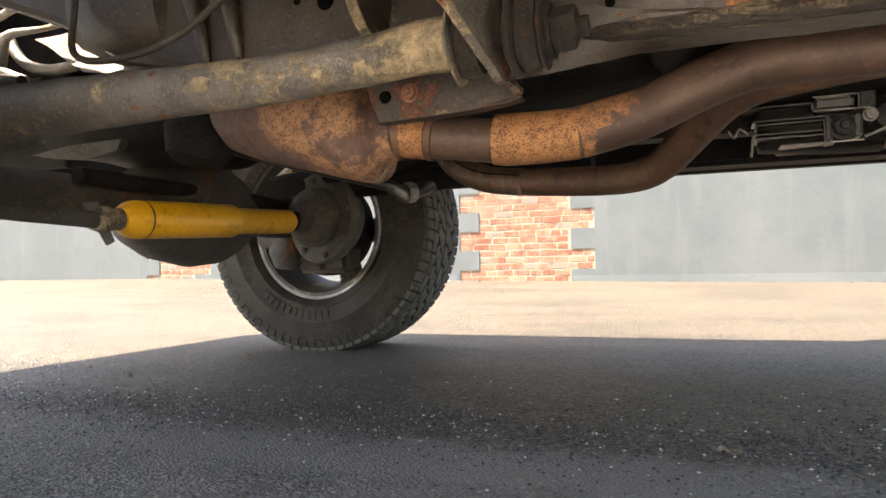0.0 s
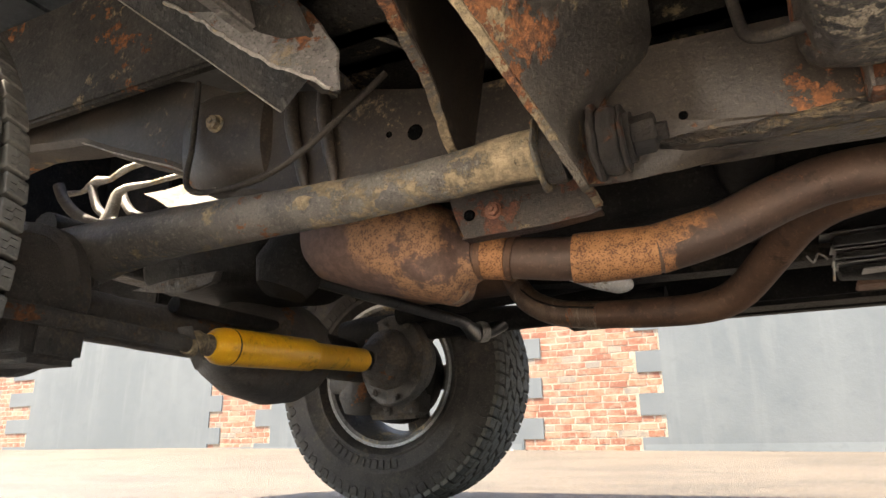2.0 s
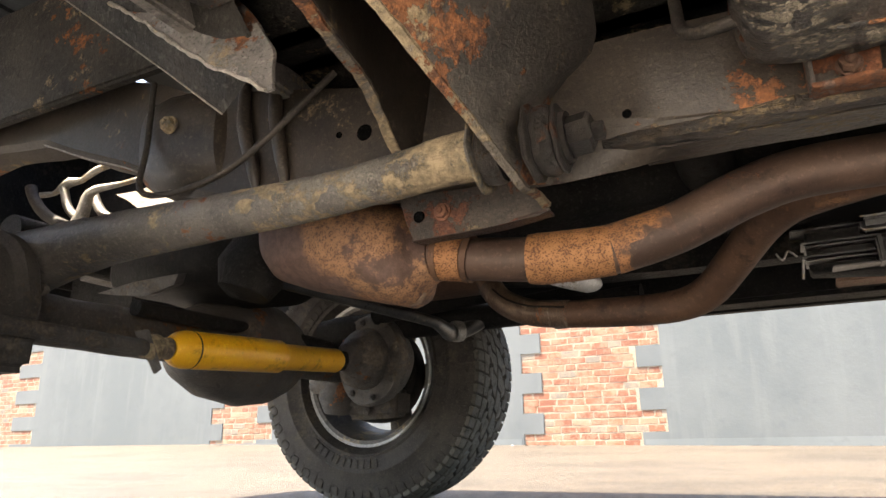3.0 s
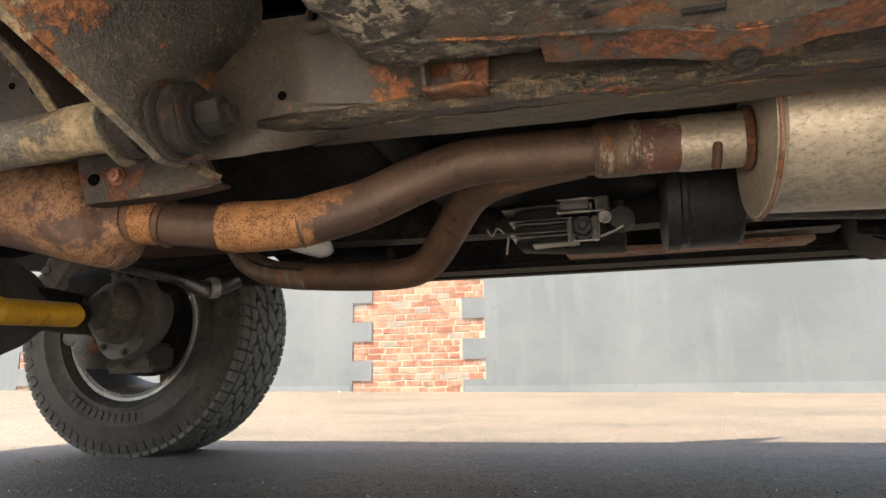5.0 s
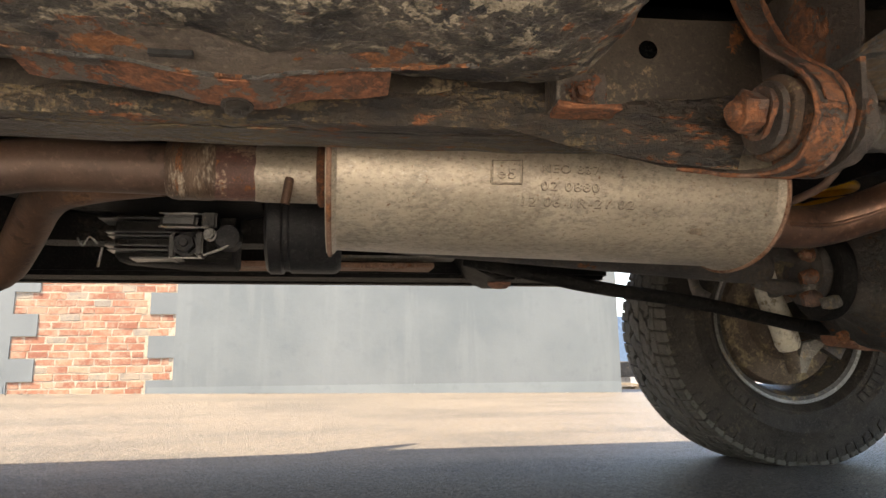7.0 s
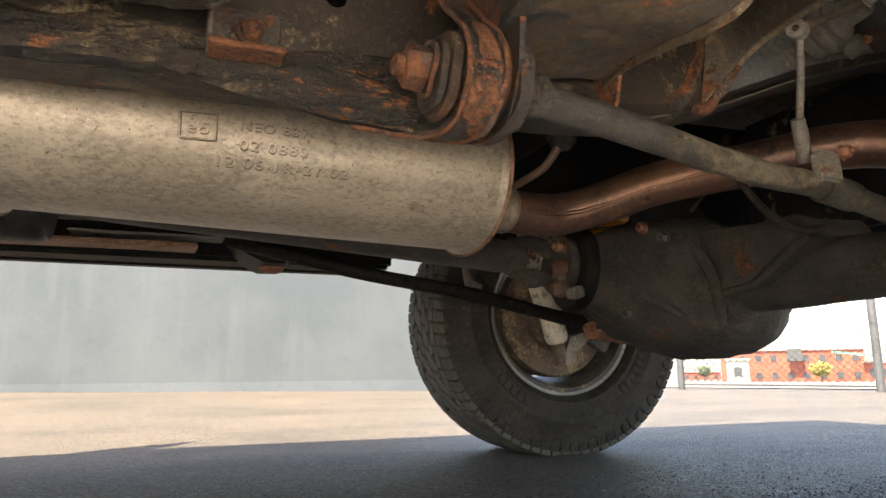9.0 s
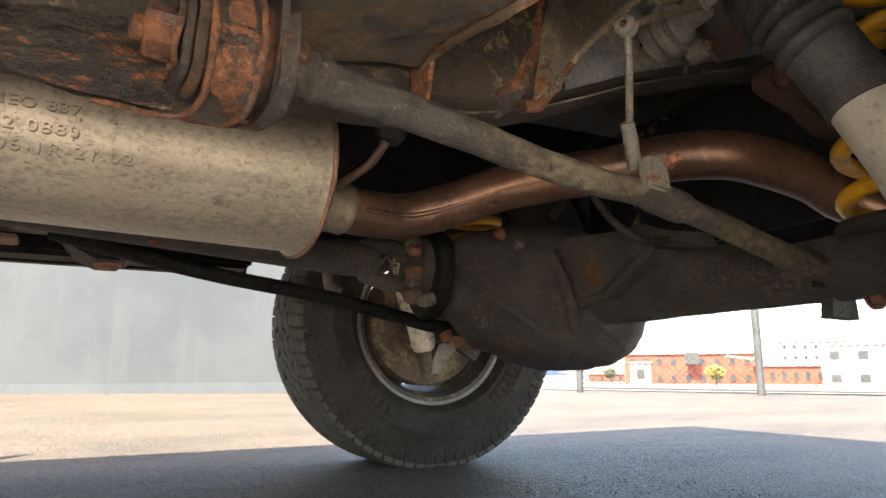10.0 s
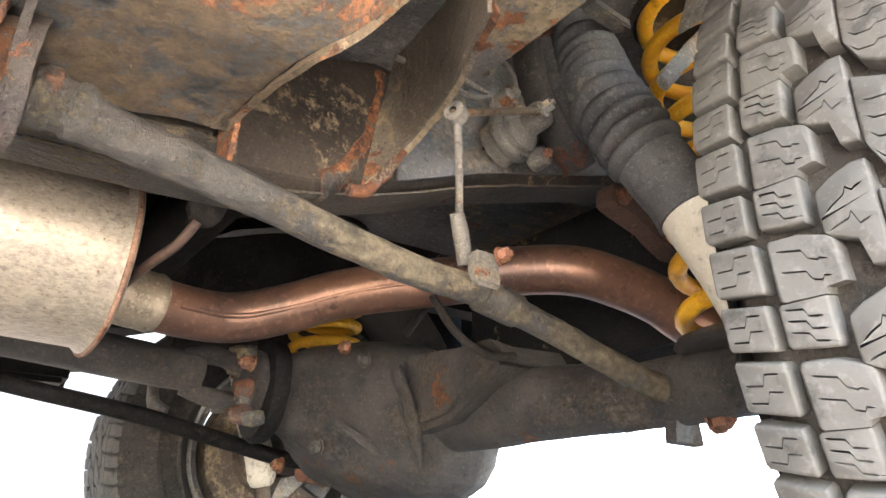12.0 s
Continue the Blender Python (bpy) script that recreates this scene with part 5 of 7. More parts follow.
part("wing_edge", dent(strip(resample([(-0.75, 1.155, 0.752), (-0.62, 1.155, 0.697), (-0.50, 1.155, 0.652), (-0.42, 1.155, 0.612), (-0.36, 1.155, 0.576)], 0.02)[0], (0, 0.005, 0), (0.001, 0, 0.003)), 0.001, 26), "panel_pale", near_rail, "thin pale strip along the rail edge")
# splash panel behind the near front wheel and a ragged floor flange
splash = part("splash_panel", dent(prism([(-0.104, 1.0, 0.594), (-0.226, 0.98, 0.696), (-0.347, 0.96, 0.794), (-0.50, 0.935, 0.92), (-0.30, 0.90, 0.92), (-0.05, 0.93, 0.72), (-0.03, 0.985, 0.64)], (0.004, 0.0, 0.006)), 0.001, 10), "floor_black", car, "dark splash panel with a thin bright edge")
# the panel's lit edge, drawn as a thin pale tube
part("panel_edge", tube([(-0.106, 1.0, 0.593), (-0.228, 0.98, 0.695), (-0.349, 0.96, 0.793), (-0.502, 0.935, 0.919)], 0.0013, 6), "panel_pale", splash, "thin bright edge")
flange_low = resample([(-0.30, 0.95, 0.80), (-0.231, 0.95, 0.750), (-0.13, 0.95, 0.668), (-0.101, 0.95, 0.648), (-0.06, 0.95, 0.618), (-0.021, 0.95, 0.596), (0.012, 0.95, 0.573)], 0.02)[0]
flange = part("floor_flange", ruled([tuple(p) for p in flange_low], [(-0.20, 0.97, 0.80), (-0.10, 0.97, 0.77), (-0.05, 0.97, 0.72), (-0.005, 0.97, 0.655), (0.012, 0.96, 0.61), (0.020, 0.955, 0.576)], (0.002, 0.004, 0.0), 6, 0.006, 22), "panel", car, "ragged dusty floor flange")
part("flange_edge", dent(tube([tuple(p) for p in flange_low[::2]], 0.003, 6, 0.01), 0.004, 50), "panel_pale", flange, "torn pale edge")
part("rust_scab", dent(box(-0.08, 0.10, 0.86, 0.94, 0.700, 0.722, 0.006), 0.012, 18, 3), "frame_rust", car, "flaking red rust under the floor")
turret = part("spring_turret", dent(dent(loft([oval_x(x, 1.192, z, ry, rz, 24, 2.6) for x, z, ry, rz in ((-0.47, 0.70, 0.02, 0.05), (-0.45, 0.69, 0.05, 0.085), (-0.40, 0.68, 0.062, 0.10), (-0.32, 0.672, 0.064, 0.10), (-0.27, 0.668, 0.05, 0.085), (-0.25, 0.668, 0.02, 0.05))]), 0.003, 14), 0.001, 60), "frame", car, "dark pressed turret on the rail")
part("turret_bolt", dent(hexnut((-0.355, 1.126, 0.690), (0, -1, 0), 0.013, 0.014), 0.001, 60), "arm_tan", turret, "mud-caked bolt")
for cx0, cx1 in ((-0.215, -0.185), (-0.150, -0.128)):
    part("rail_rib", dent(dent(tube([(cx0, 1.150, 0.74), (cx0 + 0.008, 1.146, 0.66), (cx1, 1.148, 0.585), (cx1 + 0.004, 1.156, 0.545)], [0.010, 0.012, 0.010, 0.006], 12, 0.01), 0.0015, 40), 0.0008, 110), "frame", near_rail, "vertical rib on the rail")
# --- exhaust: converters, pipes and silencer
exhaust = part("exhaust_pipe", tube([(0.03, 1.345, 0.456), (0.10, 1.352, 0.447), (0.20, 1.362, 0.436), (0.30, 1.375, 0.437), (0.40, 1.395, 0.462), (0.50, 1.42, 0.508), (0.58, 1.44, 0.532), (0.70, 1.455, 0.537), (0.80, 1.462, 0.536), (0.90, 1.467, 0.536)],
                    [0.034, 0.034, 0.035, 0.037, 0.0375, 0.037, 0.037, 0.037, 0.037, 0.037], 28), "pipe", car, "brown heat-stained exhaust pipe")
part("band", dent(tube([(0.045, 1.346, 0.455), (0.085, 1.350, 0.449)], [0.0375, 0.0365], 28), 0.0006, 60), "speck", exhaust, "orange-rusted collar")
part("band", tube([(0.088, 1.351, 0.449), (0.098, 1.352, 0.447)], 0.0385, 28), "pipe_dark", exhaust)
part("band", tube([(0.036, 1.345, 0.456), (0.046, 1.346, 0.455)], 0.0385, 28), "pipe_dark", exhaust)
part("sleeve", dent(tube([(0.190, 1.361, 0.437), (0.205, 1.363, 0.436), (0.26, 1.370, 0.436), (0.315, 1.378, 0.439)], [0.0385, 0.0400, 0.0395, 0.0380], 28), 0.0006, 60), "speck", exhaust, "sleeve speckled with orange rust")
part("sleeve", dent(tube([(0.314, 1.378, 0.439), (0.36, 1.387, 0.451), (0.40, 1.395, 0.462)], [0.0384, 0.0382, 0.0376], 28), 0.0003, 60), "speck_fade", exhaust, "sleeve speckled with orange rust")
cat_rings = []
for x, cz, ry, rz in ((-0.300, 0.535, 0.03, 0.03), (-0.288, 0.530, 0.06, 0.058), (-0.262, 0.522, 0.082, 0.074), (-0.20, 0.508, 0.096, 0.082), (-0.12, 0.490, 0.098, 0.085), (-0.055, 0.475, 0.098, 0.086), (-0.020, 0.466, 0.093, 0.083), (-0.002, 0.461, 0.080, 0.074), (0.008, 0.458, 0.060, 0.060), (0.018, 0.457, 0.045, 0.045), (0.034, 0.456, 0.037, 0.037)):
    cat_rings.append(oval_x(x, 1.345, cz, ry, rz, 36, 2.5))
converter = part("catalytic_converter", dent(loft(cat_rings), 0.003, 16), "cat", car, "rust-mottled catalytic converter")
lip = [(-0.27, 1.345, 0.462), (-0.22, 1.345, 0.437), (-0.15, 1.345, 0.418), (-0.08, 1.345, 0.400), (-0.03, 1.345, 0.384), (0.0, 1.345, 0.386), (0.012, 1.345, 0.402)]
part("lip", dent(strip(resample(lip, 0.015)[0], (0, 0.012, 0), (0, 0, 0.02)), 0.0012, 40), "cat_lip", converter, "pale folded lip")
c2 = [oval_x(x, 1.86, cz, ry, rz, 28, 2.4) for x, cz, ry, rz in ((-0.40, 0.56, 0.04, 0.04), (-0.36, 0.565, 0.08, 0.055), (-0.20, 0.57, 0.09, 0.06), (-0.10, 0.56, 0.07, 0.05), (-0.06, 0.55, 0.030, 0.030))]
part("catalytic_converter", dent(loft(c2), 0.003, 16), "pipe_dark", car, "dark rusty catalytic converter")
second = part("exhaust_branch", tube([(-0.075, 1.80, 0.545), (-0.060, 1.80, 0.508), (-0.038, 1.80, 0.478), (-0.005, 1.80, 0.455), (0.04, 1.80, 0.438), (0.10, 1.80, 0.429), (0.17, 1.80, 0.424), (0.24, 1.80, 0.421), (0.32, 1.797, 0.420), (0.375, 1.785, 0.426), (0.415, 1.76, 0.442), (0.455, 1.71, 0.470), (0.490, 1.66, 0.496), (0.525, 1.61, 0.518), (0.57, 1.56, 0.530), (0.65, 1.51, 0.533), (0.74, 1.475, 0.535)],
              [0.026, 0.026, 0.0265, 0.0275, 0.028, 0.0285, 0.030, 0.031, 0.0315, 0.0325, 0.033, 0.033, 0.033, 0.033, 0.033, 0.033, 0.033], 24), "pipe_dark", car, "brown exhaust branch pipe")
part("sleeve", dent(tube([(-0.062, 1.80, 0.512), (-0.038, 1.80, 0.478), (-0.005, 1.80, 0.455), (0.04, 1.80, 0.438), (0.10, 1.80, 0.429), (0.122, 1.80, 0.4275)], [0.0275, 0.0280, 0.029, 0.0295, 0.030, 0.0305], 24), 0.0006, 50), "collar", second, "tan stained sleeve")
part("weld_crease", dent(tube([(-0.045, 1.775, 0.497), (-0.01, 1.770, 0.468), (0.04, 1.771, 0.449), (0.12, 1.771, 0.438)], 0.0022, 6), 0.001, 90), "shaded_black", second, "dark weld crease")
joint = part("exhaust_joint", dent(tube([(0.755, 1.459, 0.537), (0.761, 1.4593, 0.537), (0.772, 1.46, 0.537), (0.815, 1.463, 0.537), (0.822, 1.464, 0.537)], [0.039, 0.0425, 0.0432, 0.0425, 0.040], 30, 0.008), 0.001, 40), "collar", exhaust, "scuffed tan-brown collar")
part("joint_sleeve", dent(tube([(0.816, 1.464, 0.537), (0.882, 1.467, 0.537)], 0.0410, 30), 0.0008, 40), "red_rust", exhaust, "red-brown rusted sleeve")
silencer = part("silencer", loft([oval_x(x, 1.462 + (x - 0.98) * 0.05, 0.531 - (x - 0.98) * 0.02, ry, rz, 64, 2.15) for x, ry, rz in
                 ((0.978, 0.05, 0.04), (0.979, 0.138, 0.098), (0.979, 0.152, 0.108), (0.984, 0.155, 0.111), (0.990, 0.152, 0.108), (0.994, 0.146, 0.103), (1.0, 0.146, 0.103), (1.63, 0.146, 0.103), (1.636, 0.152, 0.108), (1.642, 0.155, 0.111), (1.648, 0.150, 0.106), (1.650, 0.135, 0.095), (1.646, 0.05, 0.04))]), "muffler", car, "mottled metal silencer")
for sx in (0.984, 1.642):
    cy, cz = 1.462 + (sx - 0.98) * 0.05, 0.531 - (sx - 0.98) * 0.02
    part("rim_seam", sweep(bmesh.new(), [Vector(q) for q in oval_x(sx, cy, cz, 0.1545, 0.1105, 64, 2.15)] + [Vector(oval_x(sx, cy, cz, 0.1545, 0.1105, 64, 2.15)[0])], 0.0035, 8, False), "plank", silencer, "rust-brown rolled rim")
part("inlet_ring", dent(lathe([(0.042, -0.004), (0.047, 0.0), (0.047, 0.006), (0.042, 0.010)], (0.968, 1.468, 0.537), (1, 0, 0), 30), 0.0015, 50), "orange_rust", silencer, "rusty weld ring")
part("inlet", tube([(0.874, 1.467, 0.537), (0.885, 1.467, 0.537), (0.96, 1.468, 0.537), (0.985, 1.468, 0.537)], [0.0405, 0.042, 0.042, 0.0405], 30), "muffler", silencer, "clean metal inlet stub")
part("clamp_pin", dent(tube([(0.926, 1.432, 0.520), (0.924, 1.428, 0.50), (0.921, 1.43, 0.483)], 0.007, 10), 0.001, 60), "pipe_dark", silencer, "rusty clamp bolt")
part("outlet", dent(tube([(1.64, 1.503, 0.494), (1.668, 1.506, 0.491), (1.700, 1.5105, 0.4892), (1.712, 1.512, 0.4888), (1.718, 1.513, 0.4885)], [0.0395, 0.0405, 0.0402, 0.0415, 0.0385], 28, 0.004), 0.0008, 60), "outlet_tan", silencer, "tan stained outlet stub with a weld")
tailpipe = part("tail_pipe", tube([(1.68, 1.507, 0.490), (1.76, 1.52, 0.487), (1.83, 1.52, 0.492), (1.90, 1.48, 0.512), (1.97, 1.43, 0.537), (2.09, 1.34, 0.557), (2.16, 1.26, 0.566), (2.21, 1.20, 0.560), (2.26, 1.17, 0.547), (2.33, 1.145, 0.525), (2.40, 1.13, 0.495), (2.6, 1.11, 0.47), (2.95, 1.1, 0.47)], 0.037, 28), "tail", car, "coppery brown tail pipe")
part("crease", tube([(1.74, 1.482, 0.483), (1.82, 1.485, 0.484), (1.89, 1.448, 0.503), (1.96, 1.398, 0.528), (2.05, 1.33, 0.547)], 0.0042, 10), "tail", tailpipe, "pressed crease along the pipe")


def on_silencer(px, pz, out):
    cy, cz = 1.462 + (px - 0.98) * 0.05, 0.531 - (px - 0.98) * 0.02
    k = max(-0.95, min(0.95, (pz - cz) / 0.103))
    return Vector((px, cy - 0.146 * (1 - abs(k) ** 2.15) ** (1 / 2.15) - out, pz))


def stamped(text, x, z, size, width, spread, out):
    """Lettering that follows the silencer's curved side; spread widens its strokes."""
    cu = bpy.data.curves.new("txt", "FONT")
    cu.body, cu.size, cu.extrude, cu.space_character, cu.offset = text, size, 0.0006, 1.2, spread
    tmp = new("txt", cu)
    me = bpy.data.meshes.new_from_object(tmp.evaluated_get(bpy.context.evaluated_depsgraph_get()))
    bpy.data.objects.remove(tmp)
    bm = bmesh.new()
    bm.from_mesh(me)
    bpy.data.meshes.remove(me)
    k = width / max(v.co.x for v in bm.verts)
    for v in bm.verts:
        v.co = on_silencer(x + v.co.x * k, z + v.co.y, out + v.co.z)
    pieces, seen = [], set()
    for first in bm.faces:
        if first in seen:
            continue
        todo, own = [first], []
        seen.add(first)
        while todo:
            f = todo.pop()
            own.append([v.co.copy() for v in f.verts])
            for g in {g for v in f.verts for g in v.link_faces} - seen:
                seen.add(g)
                todo.append(g)
        one = bmesh.new()
        for corners in own:
            one.faces.new([one.verts.new(c) for c in corners])
        bmesh.ops.remove_doubles(one, verts=one.verts[:], dist=0.00002)
        pieces.append(one)
    bm.free()
    return pieces


for text, x, z, size, width in (("e5", 1.205, 0.501, 0.020, 0.026), ("NEO 837", 1.266, 0.5115, 0.0165, 0.085), ("02 0880", 1.267, 0.488, 0.0165, 0.084), ("12 06 1R-21 02", 1.238, 0.4685, 0.0155, 0.168)):
    # a dark copy, set lower and aside, draws each letter's shadow edge
    for spread, out, mt in ((0.0002, 0.0008, "stamp"), (0.0, 0.0022, "muffler")):
        off = 0.0008 if spread else 0.0
        for piece in stamped(text, x + off, z - off * 1.25, size, width, spread, out):
            part("character", piece, mt, silencer, "painted shadow and grime round a stamped character" if spread else "", False)
# the frame is doubled too, its dark offset copy being a painted shadow
for dx, rr, mt in ((0.0012, 0.0013, "stamp"), (0.0, 0.0014, "muffler")):
    corners = [(1.198, 0.494), (1.239, 0.495), (1.239, 0.527), (1.198, 0.525), (1.198, 0.494)]
    line = [on_silencer(xa + (xb - xa) * k / 6 + dx, za + (zb - za) * k / 6 - dx, 0.0008 if dx else 0.0014) for (xa, za), (xb, zb) in zip(corners, corners[1:]) for k in range(6)]
    part("stamp_frame", sweep(bmesh.new(), line + [line[0]], rr, 6), mt, silencer)
part("spot_weld", dent(box(1.50, 1.52, 1.373, 1.376, 0.437, 0.448, 0.001), 0.004, 90, 2), "stamp", silencer, "small rust spot")

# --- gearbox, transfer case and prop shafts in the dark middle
# gearbox blackened by colour, since the middle lies in deep shade
gear = part("gearbox", dent(loft([oval_x(-0.10, MID, 0.67, 0.16, 0.15, 24, 3), oval_x(0.15, MID + 0.02, 0.64, 0.13, 0.12, 24, 3), oval_x(0.40, MID + 0.08, 0.65, 0.12, 0.10, 24, 3.5), oval_x(0.55, MID + 0.16, 0.64, 0.16, 0.10, 24, 4), oval_x(0.80, MID + 0.18, 0.64, 0.16, 0.10, 24, 4), oval_x(0.86, MID + 0.2, 0.62, 0.10, 0.08, 24, 3)]), 0.012, 9), "shaded_black", car, "gearbox and transfer case, coloured black as in deep shade")
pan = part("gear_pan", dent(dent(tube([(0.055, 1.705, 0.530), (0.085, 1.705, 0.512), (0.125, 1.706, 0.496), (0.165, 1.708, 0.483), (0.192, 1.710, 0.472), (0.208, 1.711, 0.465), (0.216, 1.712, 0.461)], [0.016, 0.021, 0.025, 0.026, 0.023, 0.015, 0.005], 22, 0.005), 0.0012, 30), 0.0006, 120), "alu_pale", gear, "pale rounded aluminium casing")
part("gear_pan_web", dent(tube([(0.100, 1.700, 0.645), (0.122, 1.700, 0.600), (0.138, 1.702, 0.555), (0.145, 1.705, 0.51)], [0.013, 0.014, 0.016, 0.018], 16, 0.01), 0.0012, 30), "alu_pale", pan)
case = part("transfer_case", dent(chamfer(loft([oval_x(0.585, 1.83, 0.515, 0.05, 0.055, 20, 4), oval_x(0.70, 1.83, 0.515, 0.055, 0.066, 20, 4), oval_x(0.80, 1.83, 0.51, 0.05, 0.06, 20, 4)]), 0.004, 1, 0.6), 0.005, 20), "shaded_black", car, "finned black casing with metal clamps")
for k, (fl, fz, fr) in enumerate(((0.560, 0.531, 0.69), (0.575, 0.505, 0.70), (0.580, 0.498, 0.70), (0.575, 0.480, 0.70), (0.580, 0.472, 0.70), (0.62, 0.457, 0.71))):
    part("fin", box(fl, fr, 1.755, 1.82, fz, fz + 0.003, 0.001), "bar_gloss", case)
part("clamp_block", dent(box(0.672, 0.738, 1.738, 1.80, 0.512, 0.538, 0.007, None, 3), 0.003, 40), "bar_gloss", case, "cast clamp with a bright edge")
part("clamp_block", dent(box(0.712, 0.752, 1.742, 1.80, 0.540, 0.585, 0.005, None, 3), 0.003, 40), "bar_gloss", case)
part("clamp_block", dent(box(0.745, 0.772, 1.742, 1.80, 0.512, 0.590, 0.004, None, 3), 0.002, 40), "bar_gloss", case)
part("clamp_foot", dent(box(0.690, 0.704, 1.740, 1.79, 0.455, 0.503, 0.004, None, 3), 0.002, 40), "bar_gloss", case)
part("clamp_foot", dent(box(0.735, 0.750, 1.740, 1.79, 0.462, 0.506, 0.004, None, 3), 0.002, 40), "bar_gloss", case)
part("clamp_bolt", dent(hexnut((0.720, 1.745, 0.482), (0, -1, 0), 0.018, 0.02), 0.001, 60), "black", case)
part("clamp_bolt", dent(hexnut((0.762, 1.742, 0.500), (0, -1, 0), 0.010, 0.014), 0.001, 60), "cast_alu", case)
part("pulley", lathe([(0, -0.02), (0.022, -0.018), (0.026, 0.0), (0.022, 0.02), (0, 0.02)], (0.792, 1.76, 0.497), (0, 1, 0), 22), "black", case)
# thin pale strips stand in for highlights along the clamp edges
for z0, x0, x1 in ((0.538, 0.672, 0.738), (0.512, 0.672, 0.76), (0.456, 0.70, 0.75), (0.5935, 0.70, 0.772)):
    part("bright_edge", dent(box(x0, x1, 1.735, 1.739, z0 - 0.001, z0 + 0.0012), 0.0012, 60, 2), "cast_alu", case, "pale strip drawn as an edge highlight")
part("clip", tube([(0.532, 1.75, 0.492), (0.542, 1.75, 0.478), (0.552, 1.75, 0.494), (0.566, 1.75, 0.482)], 0.002, 6, 0.005), "cast_alu", case)
part("stay", tube([(0.575, 1.75, 0.475), (0.570, 1.75, 0.44)], 0.0025, 6), "cast_alu", case)
part("stay", tube([(0.752, 1.74, 0.462), (0.780, 1.742, 0.473), (0.806, 1.745, 0.488)], 0.0025, 6), "cast_alu", case)
drum = part("transmission_brake", lathe([(0.0, 0.0), (0.083, 0.0), (0.09, 0.006), (0.09, 0.028), (0.084, 0.032), (0.084, 0.04), (0.088, 0.044), (0.088, 0.125), (0.08, 0.135), (0.0, 0.135)], (0.865, 1.75, 0.520), (1, 0, 0), 44), "black", car, "black transmission brake drum")
shaft = part("prop_shaft", tube([(1.0, 1.75, 0.512), (1.06, 1.75, 0.508), (1.10, 1.748, 0.506), (1.5, 1.74, 0.476), (1.80, 1.734, 0.452), (1.86, 1.732, 0.447)], [0.03, 0.03, 0.034, 0.034, 0.034, 0.028], 24), "axle", car, "dark prop shaft")
for a in range(4):
    an = math.pi / 4 + a * math.pi / 2
    part("flange_bolt", dent(hexnut((1.935, 1.727 + 0.045 * math.cos(an), 0.438 + 0.045 * math.sin(an)), (-1, 0, 0.08), 0.0115, 0.02), 0.001, 60), "nut" if a % 2 else "arm", shaft, "rusty flange nut")
part("flange", dent(lathe([(0.0, 0.0), (0.063, 0.0), (0.065, 0.006), (0.065, 0.018), (0.04, 0.024), (0.045, 0.07), (0.05, 0.09)], (1.935, 1.727, 0.438), (1, 0, -0.08), 32), 0.002, 20), "axle", shaft)
for sg in (-1, 1):
    part("yoke", dent(tube([(1.83, 1.733, 0.449 + 0.028 * sg), (1.88, 1.731, 0.446 + 0.036 * sg), (1.93, 1.728, 0.44 + 0.03 * sg)], [0.012, 0.017, 0.014], 10), 0.001, 30), "axle", shaft)
# front shaft in the shade colour, so that it sinks into the dark
part("prop_shaft", tube([(0.60, 1.93, 0.57), (0.3, 1.93, 0.56), (-0.45, 1.93, 0.50)], 0.027, 18), "shaded_black", car, "dark front prop shaft")
# --- tank in front of the rail
tank_rings = []
for x, k in ((0.5200, 0.55), (0.5215, 0.78), (0.527, 0.90), (0.538, 0.96), (0.556, 0.99), (0.575, 1.0), *((0.60 + 0.03 * i, 1.0) for i in range(20)), (1.19, 0.99), (1.215, 0.97), (1.238, 0.88), (1.252, 0.74), (1.258, 0.52)):
    tank_rings.append(oval_x(x, 0.975, 0.632, 0.172 * (0.5 + 0.5 * k), 0.118 * k, 48, 3.1))
tank = dent(loft(tank_rings), 0.0, 1)
bmesh.ops.subdivide_edges(tank, edges=tank.edges[:], cuts=2, use_grid_fill=True)
fuel = part("side_tank", dent(dent(dent(tank, 0.007, 8), 0.005, 28), 0.003, 62), "scab", car, "scabby black tank, blotched with rust")
skid_l, _ = resample([(0.70, 0, 0.515), (0.80, 0, 0.506), (0.86, 0, 0.494), (0.90, 0, 0.492), (0.95, 0, 0.502), (1.025, 0, 0.512)], 0.02)
part("skid_strap", dent(dent(strip([(p.x + 0.02, 1.050, p.z + 0.003) for p in skid_l], (0, 0.052, -0.004), (0, 0, 0.005)), 0.003, 26), 0.001, 80), "strap_rust", fuel, "rusty strap under the tank")
skid_edge = [(0.60, 1.020, 0.514), (0.70, 1.040, 0.514), (0.80, 1.046, 0.510), (0.86, 1.047, 0.503), (0.92, 1.048, 0.498), (0.97, 1.047, 0.507), (1.05, 1.044, 0.513), (1.12, 1.030, 0.514)]
skid_inner = [(x, y - 0.055, 0.516) for x, y, z in skid_edge]
part("skid_plate", ruled(skid_edge, skid_inner, (0, 0, 0.004), 10, 0.0025, 40), "skid", fuel, "dark plate under the tank, rusting round a slot")
part("tank_lip", dent(dent(tube([(x, y, z - 0.001) for x, y, z in skid_edge], 0.0024, 8, 0.010), 0.002, 30), 0.0012, 90), "tank", fuel, "pale scaly edge of the plate")
part("strap_bolt", dent(hexnut((0.905, 1.09, 0.489), (0, -0.1, -1), 0.012, 0.008), 0.001, 60), "bush", fuel)
part("slot", box(0.845, 0.88, 1.016, 1.022, 0.5000, 0.5045), "black", fuel)
